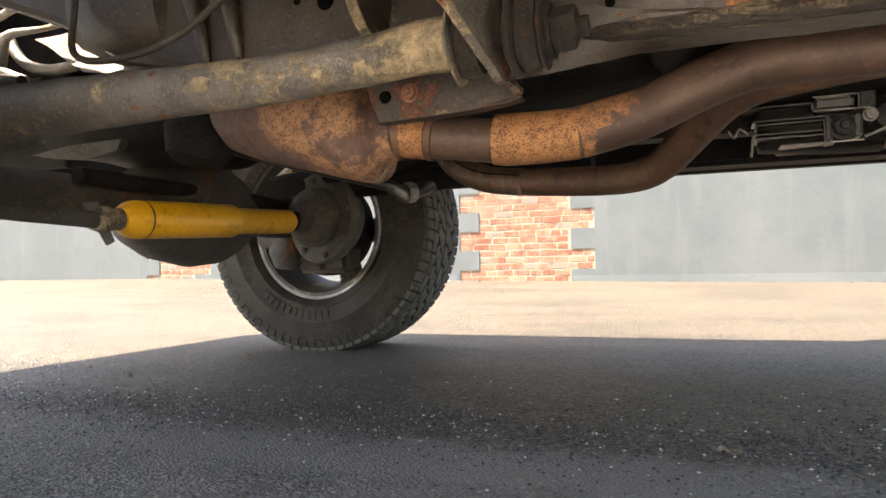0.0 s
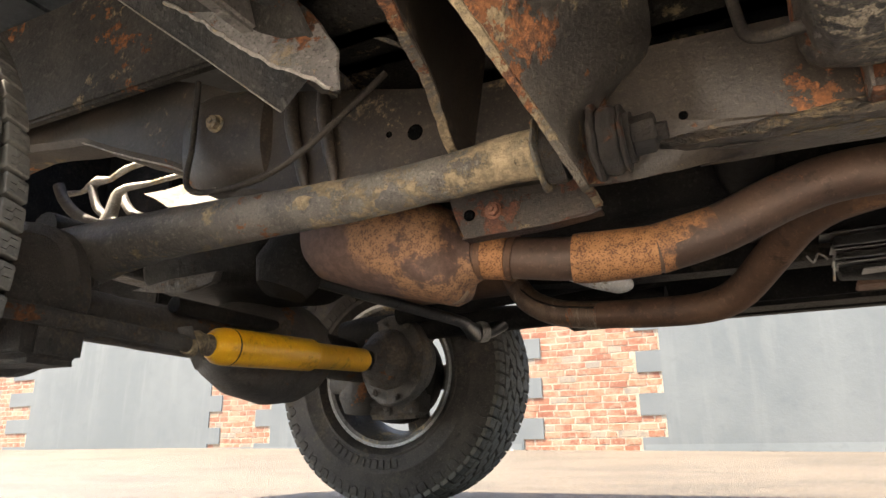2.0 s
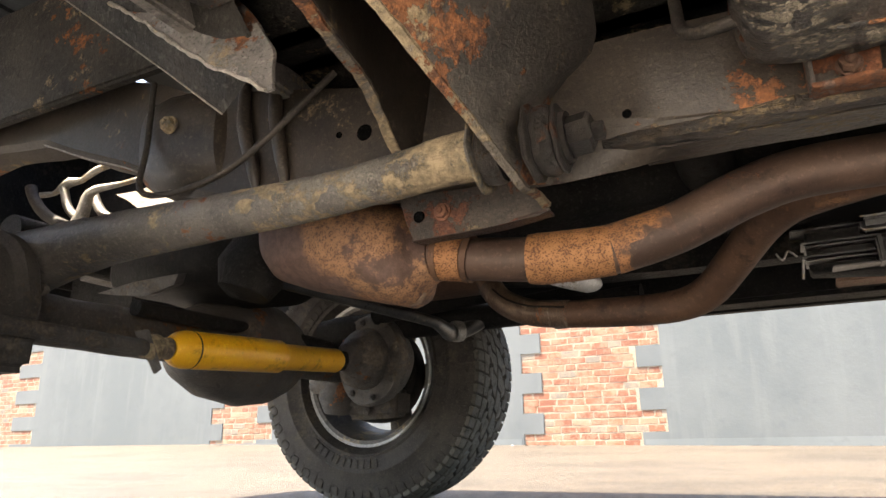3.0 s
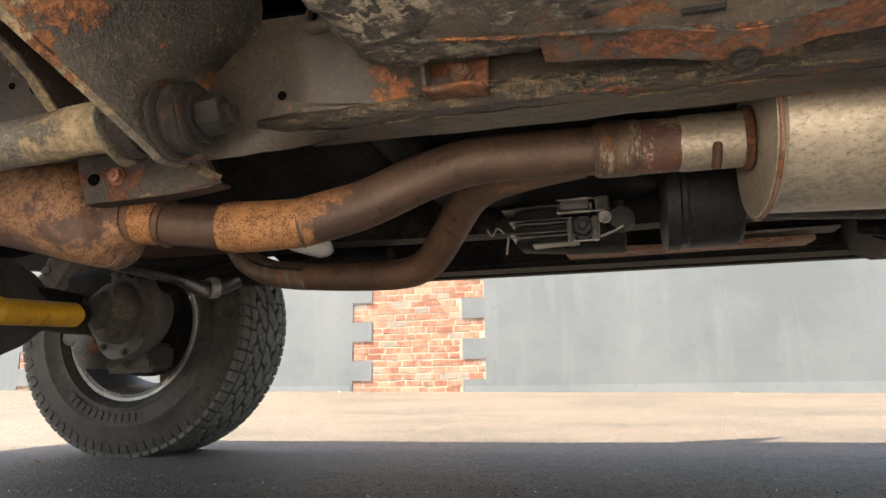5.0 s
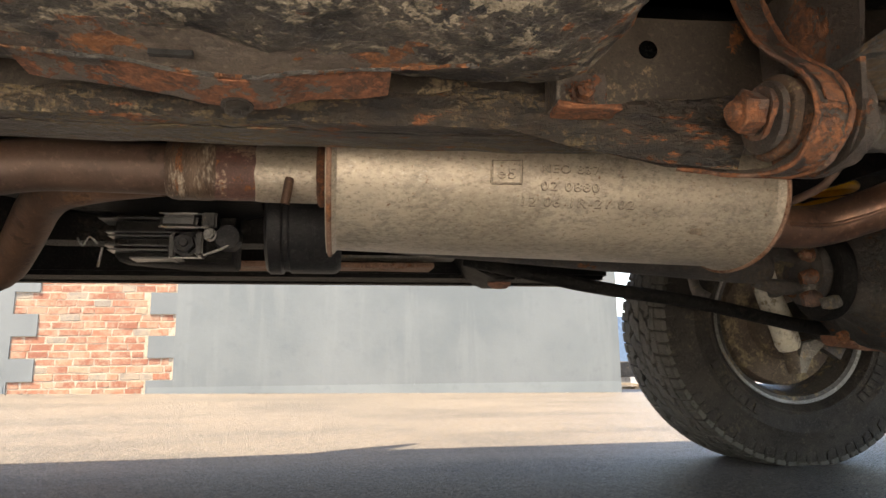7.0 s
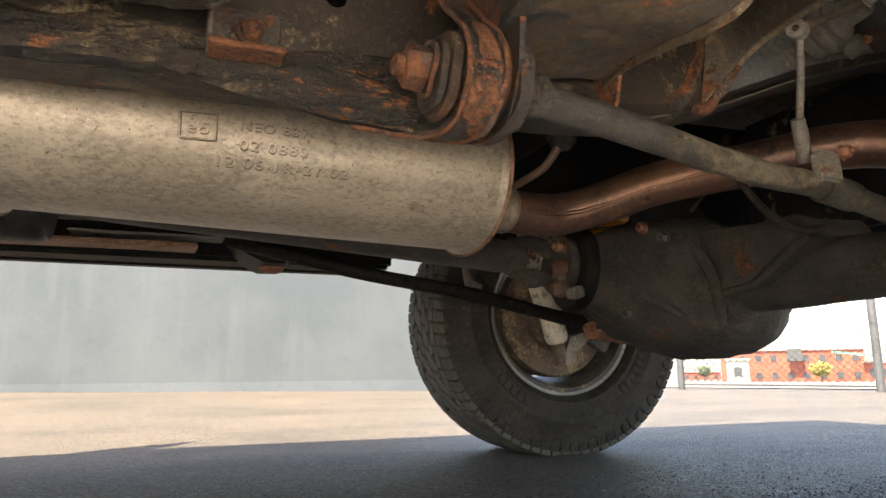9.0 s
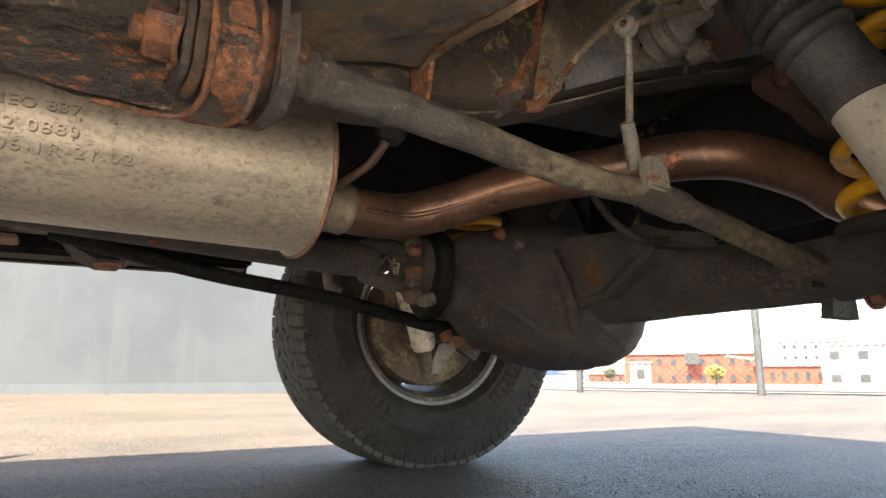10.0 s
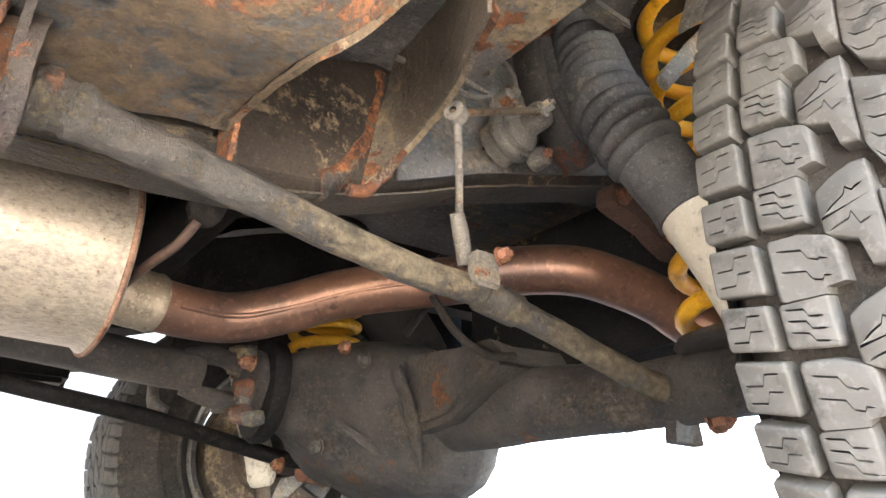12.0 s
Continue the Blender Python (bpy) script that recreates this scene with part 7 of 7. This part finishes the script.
for fy, fz, fr in ((1.734, 0.495, 0.014), (1.80, 0.412, 0.013), (1.693, 0.425, 0.016), (1.693, 0.383, 0.017), (1.64, 0.37, 0.013), (1.70, 0.49, 0.012)):
    part("joint_bolt", dent(lathe([(0, -0.02), (fr * 0.8, -0.018), (fr, -0.006), (fr, 0.008), (fr * 0.7, 0.016), (0, 0.016)], (1.925, fy, fz), (1, -0.4, 0.2), 16), 0.003, 60), "arm" if fr < 0.0145 else "orange_rust", shaft, "crusted joint bolt")
part("joint_ring", dent(lathe([(0.05, -0.012), (0.085, -0.012), (0.09, 0.0), (0.085, 0.016), (0.05, 0.02)], (1.965, 1.71, 0.428), (1, -0.05, -0.08), 32), 0.004, 24), "shaded_black", shaft, "greasy companion flange")
part("brake_bracket", dent(prism([(2.25, 2.10, 0.30), (2.33, 2.12, 0.35), (2.36, 2.13, 0.33), (2.31, 2.12, 0.27)], (0.006, 0.03, 0)), 0.003, 30), "arm", rear_axle, "pale cast bracket")


def coil(cx, cy, z0, z1, turns, radius, wire):
    pts = []
    n = int(turns * 28)
    for k in range(n + 1):
        f = k / n
        a = 2 * math.pi * turns * f
        pts.append(Vector((cx + radius * math.cos(a), cy + radius * math.sin(a), z0 + (z1 - z0) * f)))
    return sweep(bmesh.new(), pts, wire, 12)


part("coil_spring", coil(2.275, 0.985, 0.43, 0.92, 7.5, 0.073, 0.0120), "yellow", car, "yellow coil spring")
part("coil_spring", coil(2.24, 2.03, 0.50, 0.86, 8.5, 0.078, 0.0120), "yellow", car, "yellow coil spring")
for sy, sx in ((0.985, 2.275), (2.03, 2.24)):
    part("spring_seat", dent(lathe([(0.0, 0.0), (0.09, 0.0), (0.095, 0.01), (0.085, 0.02), (0.03, 0.03), (0.0, 0.03)], (sx, sy, 0.915), (0, 0, 1), 32), 0.002, 20), "frame", car)
    part("spring_seat", dent(lathe([(0.0, 0.0), (0.085, 0.0), (0.09, 0.008), (0.08, 0.014), (0.0, 0.014)], (sx, sy, 0.425 if sy < 1.5 else 0.49), (0, 0, -1), 32), 0.002, 20), "axle", car)
part("spring_strut", dent(tube([(2.31, 0.95, 0.925), (2.28, 0.95, 0.89), (2.19, 0.95, 0.795), (2.105, 0.95, 0.70)], [0.016, 0.013, 0.012, 0.011], 10, 0.02, 0.5), 0.0012, 40), "panel_pale", car, "grey bracket strut beside the spring")
part("seat_arch", dent(strip(resample([(2.16, 0.90, 0.80), (2.20, 0.89, 0.90), (2.27, 0.89, 0.94), (2.35, 0.90, 0.90)], 0.02)[0], (0, 0.05, 0.0), (0.0, 0, 0.006)), 0.002, 26), "panel_pale", car, "grey spring bracket")
part("wheel_housing", dent(prism([(RX + 0.50 * math.cos(a), SIDE_N + 0.04, 0.42 + 0.50 * math.sin(a)) for a in np.linspace(0.1, math.pi - 0.1, 16)] + [(RX + 0.53 * math.cos(a), SIDE_N + 0.04, 0.42 + 0.53 * math.sin(a)) for a in np.linspace(math.pi - 0.1, 0.1, 16)], (0, 0.10, 0)), 0.002, 8), "panel", car, "dark wheel housing", False)
# far housing in the shade colour, the near one in floor coating
part("wheel_housing", dent(prism([(RX + 0.50 * math.cos(a), 2.06, 0.42 + 0.50 * math.sin(a)) for a in np.linspace(0.1, math.pi - 0.42, 16)] + [(RX + 0.53 * math.cos(a), 2.06, 0.42 + 0.53 * math.sin(a)) for a in np.linspace(math.pi - 0.42, 0.1, 16)], (0, 0.32, 0)), 0.002, 8), "shaded_black", car, "dark wheel housing", False)
fuelhose = part("fuel_valve", dent(lathe([(0.0, -0.014), (0.014, -0.012), (0.021, 0.0), (0.023, 0.024), (0.020, 0.05)], (1.70, 1.30, 0.540), (0.2, 0, 1), 24), 0.001, 40), "rubber", car, "black rubber grommet")
part("fuel_pipe", tube([(1.694, 1.30, 0.528), (1.682, 1.32, 0.503), (1.668, 1.37, 0.492), (1.662, 1.46, 0.49)], 0.006, 10), "pipe", fuelhose, "thin copper-brown pipe")
part("cable", tube([(2.08, 1.46, 0.56), (2.12, 1.44, 0.60), (2.18, 1.48, 0.66), (2.22, 1.56, 0.62), (2.2, 1.62, 0.55)], 0.008, 10), "rubber", car, "black breather hose")
part("cable", tube([(2.16, 1.28, 0.44), (2.10, 1.27, 0.43), (2.06, 1.29, 0.46), (2.05, 1.33, 0.52)], 0.006, 10), "rubber", car, "black brake hose")
# dark block added behind the rear axle, stops light passing above it
part("rear_tank", dent(box(2.44, 2.93, 0.85, 1.74, 0.46, 0.80, 0.03, None, 3), 0.006, 7), "black", car, "black block added behind the rear axle against stray light")
for k, (by, bz) in enumerate(((1.55, 0.47), (1.60, 0.50), (1.80, 0.46), (1.86, 0.40), (1.62, 0.33), (1.74, 0.31))):
    part("housing_bolt", dent(hexnut((2.075 - 0.01 * k, by, bz), (-1, 0, 0), 0.011, 0.014), 0.001, 60), "nut" if k % 2 else "arm_dark", rear_axle, "rust-stained bolt head")
part("housing_rib", dent(tube([(2.08, 1.86, 0.47), (2.10, 1.80, 0.36), (2.14, 1.72, 0.29)], 0.010, 8), 0.003, 30), "axle", rear_axle)
part("housing_rib", dent(tube([(2.10, 1.50, 0.45), (2.12, 1.48, 0.38), (2.17, 1.52, 0.29)], 0.010, 8), 0.003, 30), "axle", rear_axle)
# ---------------------------------------------------------------- the wall
WALL_Y = 7.0
COURSE, BRICK_L = 0.0662, 0.215
wall = thing("wall_north", (-4, WALL_Y, 0), "blue-grey painted wall with patches of bare brick", "wall", kind="structure")
WALL_L, WALL_R, WALL_H = -26.0, 3.76, 4.2
Z0 = 0.096
# bare patches: left edge in, left edge out, right edge in, right edge out
PATCHES = [(-1.69, -1.90, -0.74, -0.51), (-5.92, -6.12, -5.36, -5.12), (-11.2, -11.2, -10.25, -9.72)]
TOP = 29


def patch_span(p, course):
    g = (course + 1) // 3
    a = p[1] if g % 2 == 0 else p[0]
    b = p[2] if g % 2 == 0 else p[3]
    return a, b


def build_plaster():
    """The paint layer stands proud of the bricks and is broken away in stepped patches."""
    bm = bmesh.new()
    def slab(x0, x1, z0, z1):
        prism([(x0, WALL_Y - 0.011, z0), (x1, WALL_Y - 0.011, z0), (x1, WALL_Y - 0.011, z1), (x0, WALL_Y - 0.011, z1)], (0, 0.0095, 0), bm)
    spans = []
    for c in range(-1, TOP):
        row = tuple(sorted(patch_span(p, c) for p in PATCHES))
        if spans and spans[-1][2] == row:
            spans[-1][1] = c + 1
        else:
            spans.append([c, c + 1, row])
    for c0, c1, row in spans:
        z0, z1 = Z0 + c0 * COURSE, Z0 + c1 * COURSE
        if c0 == -1:
            z0 = -0.5
        x = WALL_L
        for a, b in row:
            slab(x, a, z0, z1)
            x = b
        slab(x, WALL_R, z0, z1)
    slab(WALL_L, WALL_R, Z0 + TOP * COURSE, WALL_H)
    return bm


part("plaster", build_plaster(), "plaster", wall, "uneven blue-grey paint", False)
part("masonry", box(WALL_L, WALL_R, WALL_Y - 0.0012, WALL_Y + 0.30, -0.5, WALL_H), "mortar", wall, "pale mortar bed", False)
part("coping", box(WALL_L, WALL_R + 0.03, WALL_Y - 0.05, WALL_Y + 0.35, WALL_H + 0.002, WALL_H + 0.08, 0.01), "concrete", wall)
part("plinth_coat", dent(box(WALL_L, -1.92, WALL_Y - 0.0145, WALL_Y - 0.0113, -0.4, 0.185), 0.0, 1), "plaster_pale", wall, "lighter splash band", False)
part("plinth_coat", box(-0.72, WALL_R - 0.002, WALL_Y - 0.0145, WALL_Y - 0.0113, -0.4, 0.165), "plaster_pale", wall, "lighter splash band", False)


def brick_mesh(length, seed):
    rnd = random.Random(seed)
    bm = box(0, length, 0, 0.05, 0, COURSE - 0.010, 0.003, None, 1)
    for v in bm.verts:
        v.co += Vector((rnd.uniform(-0.009, 0.009), rnd.uniform(-0.0008, 0.0008), rnd.uniform(-0.0055, 0.0055)))
    me = bpy.data.meshes.new("brick")
    bm.to_mesh(me)
    bm.free()
    me.materials.append(M["brick"])
    return me


BRICKS = [(l, [brick_mesh(l, k * 7 + i) for i in range(8)]) for k, l in enumerate((0.165, 0.10, 0.135, 0.06))]
rnd = random.Random(5)
laid = 0
for p in PATCHES:
    for c in range(-1, TOP):
        a, b = patch_span(p, c)
        x = a + 0.006
        if c % 2:
            first = 1 if rnd.random() < 0.6 else 2
        else:
            first = 0
        k = first
        while x < b - 0.05:
            room = b - x
            if room < 0.105:
                k = 3
            elif room < 0.14:
                k = 1
            elif room < 0.17:
                k = 2
            length, meshes = BRICKS[k]
            ob = new("brick", rnd.choice(meshes))
            ob.parent = wall
            ob.matrix_parent_inverse = wall.matrix_basis.inverted()
            ob.matrix_basis = Matrix.Translation((x, WALL_Y - 0.0030 + rnd.uniform(-0.0012, 0.001), Z0 + c * COURSE + 0.005)) @ Matrix.Rotation(rnd.uniform(-0.018, 0.018), 4, "Y")
            laid += 1
            x += length + 0.010
            k = 0 if rnd.random() < 0.6 else rnd.choice((1, 2))

# ---------------------------------------------------------------- fence, distance and small things beyond the wall
def build_fence():
    fence = thing("chain_link_fence", (7.3, 6.3, ground_z(7.3, 6.3)), "tall galvanised chain-link fence round the lot", "fence")
    a, b = Vector((6.78, 7.14, 0)), Vector((7.87, 5.46, 0))
    step = b - a
    way = step.normalized()
    side = Vector((-way.y, way.x, 0))
    lo, hi = 0, 9
    for k in range(lo, hi + 1):
        p = a + step * k
        z = ground_z(p.x, p.y)
        part("post", rod((p.x, p.y, z - 0.05), (p.x, p.y, 2.5), 0.042, 14), "galv", fence, "grey steel post")
    p, q = a + step * lo, a + step * hi
    for z in (0.06, 2.45):
        part("rail", rod((p.x, p.y, ground_z(p.x, p.y) + z), (q.x, q.y, ground_z(q.x, q.y) + z), 0.012 if z < 1 else 0.02, 8), "galv", fence)
    bm = bmesh.new()
    length, cell = (q - p).length, 0.075
    h = 2.4
    n = int(length / cell)
    for d in (1, -1):
        for i in range(-int(h / cell), n):
            s0, z0 = i * cell, 0.06
            s1, z1 = s0 + h, 0.06 + h
            if s0 < 0:
                z0, s0 = z0 - s0, 0.0
            if s1 > length:
                z1, s1 = z1 - (s1 - length), length
            if z1 - z0 < 0.05:
                continue
            f0, f1 = (s0, s1) if d == 1 else (length - s0, length - s1)
            u, v = p + way * f0 + side * 0.004 * d, p + way * f1 + side * 0.004 * d
            u.z, v.z = z0 + ground_z(u.x, u.y), z1 + ground_z(v.x, v.y)
            t = Vector((0, 0, 0.0035))
            w = way * 0.0045
            bm.faces.new([bm.verts.new(x) for x in (u - w, v - w, v + w, u + w)])
    bmesh.ops.solidify(bm, geom=bm.faces[:], thickness=0.003)
    tagged(part("wire_mesh", bm, "galv", fence, "woven diamond wire", False), kind="stuff")


build_fence()

CAM_FOOT = Vector((1.38, 0.54, 0.23))


def far_place(x, y, z, s=1.6):
    """The distant buildings stand 1.6 times as far off as a first survey had them."""
    return CAM_FOOT + (Vector((x, y, z)) - CAM_FOOT) * s


def facade(thing_ob, a, b, z0, z1, depth, mat_name, rows=0, cols=0, sill=None):
    """A block with a front from a to b, windows set into it."""
    a, b = Vector(a), Vector(b)
    way = (b - a).normalized()
    back = Vector((-way.y, way.x, 0)) * depth
    if back.dot(a) < 0:
        back = -back
    part("wall", prism([(a.x, a.y, z0), (b.x, b.y, z0), (b.x + back.x, b.y + back.y, z0), (a.x + back.x, a.y + back.y, z0)], (0, 0, z1 - z0)), mat_name, thing_ob, "", False)
    out = -back.normalized()
    roof = [a + out * 0.4 - way * 0.4, b + out * 0.4 + way * 0.4, b + back + way * 0.4, a + back - way * 0.4]
    part("roof", prism([(p.x, p.y, z1 + 0.01) for p in roof], (0, 0, 0.35)), "far_white", thing_ob, "pale flat roof edge", False)
    length = (b - a).length
    for r in range(rows):
        for c in range(cols):
            u = a + way * length * (c + 0.5) / cols
            w, h = length / cols * 0.22, (z1 - z0) / max(rows, 1) * 0.22
            zc = z0 + (z1 - z0) * (r + 0.55) / rows
            win = part("window", prism([tuple(u + way * s + out * 0.03 + Vector((0, 0, zc + v))) for s, v in ((-w, -h), (w, -h), (w, h), (-w, h))], tuple(out * 0.06)), mat_name, thing_ob, "", False)
            part("pane", prism([tuple(u + way * s + out * 0.10 + Vector((0, 0, zc + v))) for s, v in ((-w * 0.85, -h * 0.85), (w * 0.85, -h * 0.85), (w * 0.85, h * 0.85), (-w * 0.85, h * 0.85))], tuple(out * 0.03)), "far_glass", win, "", False)


def flat(x, y):
    p = far_place(x, y, 0)
    return (p.x, p.y, 0)


red = thing("warehouse", far_place(90, 81, -1.5), "long red brick warehouse with a flat roof", "building")
facade(red, flat(83.2, 88.4), flat(96.7, 73.5), -3.2, 5.4, 30, "far_brick", 2, 9)
sa, sb = far_place(89.0, 80.6, 3.7), far_place(90.4, 79.0, 1.8)
part("hatch", prism([(sa.x, sa.y, sa.z), (sb.x, sb.y, sa.z), (sb.x, sb.y, sb.z), (sa.x, sa.y, sb.z)], (-0.5, -0.5, 0)), "galv", red, "grey metal hatch", False)
ga, gb = far_place(91.9, 75.1, 3.2), far_place(95.4, 71.4, 2.2)
part("canopy", prism([(ga.x, ga.y, ga.z), (gb.x, gb.y, gb.z + 0.6), (gb.x, gb.y, gb.z), (ga.x, ga.y, ga.z - 0.5)], (-1.2, -1.2, 0)), "far_green", red, "pale green sloping canopy", False)
low = thing("annex", far_place(97, 68, -1.5), "low red brick annex with a row of windows", "building")
facade(low, flat(95.0, 72.3), flat(104.5, 59.0), -3.2, 2.1, 14, "far_brick", 1, 10)
cream = thing("office_building", far_place(125, 85, 0), "cream office block with rows of windows", "building")
facade(cream, flat(123.3, 88.0), flat(130.5, 77.5), -3.2, 10.0, 18, "far_white", 4, 7)
white = thing("white_building", far_place(88, 50, -1), "white rendered building with a few dark windows", "building")
facade(white, flat(85.3, 55.0), flat(96.0, 36.0), -3.2, 6.0, 25, "far_white", 2, 7)
small = thing("shed", far_place(107, 120, -1), "small red shed far across the lot", "building")
facade(small, flat(104.4, 123.0), flat(110.3, 117.7), -3.2, 0.25, 10, "far_brick", 1, 4)
booth = thing("loading_booth", far_place(79, 81, -1), "white boxy loading booth", "building")
facade(booth, flat(78.3, 82.0), flat(80.5, 79.8), -3.2, 3.0, 4, "far_white", 1, 1)


def plant(name, place, wide, high, leaf, label, seed):
    """A trunk with limbs and a loose crown of small leaf clumps."""
    t = thing(name, place, label, "tree")
    r = random.Random(seed)
    base = Vector(place)
    part("trunk", tube([base, base + Vector((0.05, 0, high * 0.3)), base + Vector((0, 0.1, high * 0.6))], [0.14, 0.10, 0.05], 8, 0.3), "bark", t)
    for k in range(5):
        a = r.uniform(0, 6.28)
        part("limb", tube([base + Vector((0, 0, high * 0.3)), base + Vector((math.cos(a) * wide * 0.3, math.sin(a) * wide * 0.3, high * 0.65))], [0.06, 0.02], 6, 0.3), "bark", t)
    bm = bmesh.new()
    for _ in range(900):
        d = Vector((r.gauss(0, 1), r.gauss(0, 1), r.gauss(0, 1))).normalized() * r.uniform(0.35, 1) ** 0.6
        c = base + Vector((d.x * wide / 2, d.y * wide / 2, high * 0.62 + d.z * high * 0.40))
        u = Vector((r.gauss(0, 1), r.gauss(0, 1), r.gauss(0, 1))).normalized() * r.uniform(0.12, 0.3)
        v = u.orthogonal() * r.uniform(0.5, 0.9)
        bm.faces.new([bm.verts.new(c + q) for q in (u, v, -u, -v)])
    tagged(part("crown", bm, leaf, t, "", False), kind="stuff")


def on_ground(x, y):
    p = far_place(x, y, 0)
    return (p.x, p.y, ground_z(p.x, p.y))


plant("tree", on_ground(81.5, 68.4), 4.6, 4.4, "leaf", "bushy yellow-green young tree before the warehouse", 3)
plant("tree", on_ground(101.2, 112.5), 4.5, 4.6, "leaf_green", "small green tree far across the lot", 4)

# pale concrete strip beyond the fence
bm = bmesh.new()
cells = {}
for i in range(25):
    for j in range(25):
        x, y = 9.5 + 8.0 * i, -60 + 9.0 * j
        cells[i, j] = bm.verts.new((x, y, ground_z(x, y) + 0.02))
for i in range(24):
    for j in range(24):
        bm.faces.new((cells[i, j], cells[i + 1, j], cells[i + 1, j + 1], cells[i, j + 1]))
tagged(part("pavement", bm, "concrete"), "pale sunlit concrete yard beyond the fence", "pavement", kind="structure")

# a low dark beam and boards lying past the end of the wall
beam = thing("steel_beam", (5.4, 9.1, ground_z(5.4, 9.1)), "dark steel beam lying on short blocks", "beam")
gz = ground_z(5.4, 9.1)
part("beam", chamfer(box(4.3, 6.6, 9.0, 9.25, gz + 0.16, gz + 0.36), 0.01, 1), "black", beam)
for bx in (4.6, 5.4, 6.2):
    part("block", box(bx, bx + 0.15, 9.02, 9.23, gz - 0.01, gz + 0.158, 0.006), "concrete", beam)
for k, (bx, by, rot) in enumerate(((4.62, 8.72, 0.25), (4.72, 8.60, -0.15), (4.95, 8.66, 0.1))):
    bd = part("board", box(-0.35, 0.35, -0.06, 0.06, 0, 0.03, 0.004), "wood")
    bd.matrix_basis = Matrix.Translation((bx, by, ground_z(bx, by) + 0.004 + 0.032 * (k == 1))) @ Matrix.Rotation(rot, 4, "Z") @ Matrix.Rotation(0.06 if k == 1 else 0, 4, "Y")
    tagged(bd, "weathered wooden board lying on the asphalt", "board", "loose boards")
bm = bmesh.new()
ring = []
for k in range(121):
    a = 2 * math.pi * k / 120
    hgt = 14 + 12 * noise.noise(Vector((math.cos(a) * 3, math.sin(a) * 3, 2)))
    hgt += 125 * math.exp(-((math.degrees(math.pi / 2 - a) - 24) / 11) ** 4)
    ring.append((bm.verts.new((1500 * math.cos(a), 1500 * math.sin(a), -40)), bm.verts.new((1500 * math.cos(a), 1500 * math.sin(a), max(4, hgt) - 20))))
for p, q in zip(ring, ring[1:]):
    bm.faces.new((p[0], q[0], q[1], p[1]))
tagged(part("backdrop", bm, "hill"), "hazy blue hills on the horizon", "hills", kind="structure")
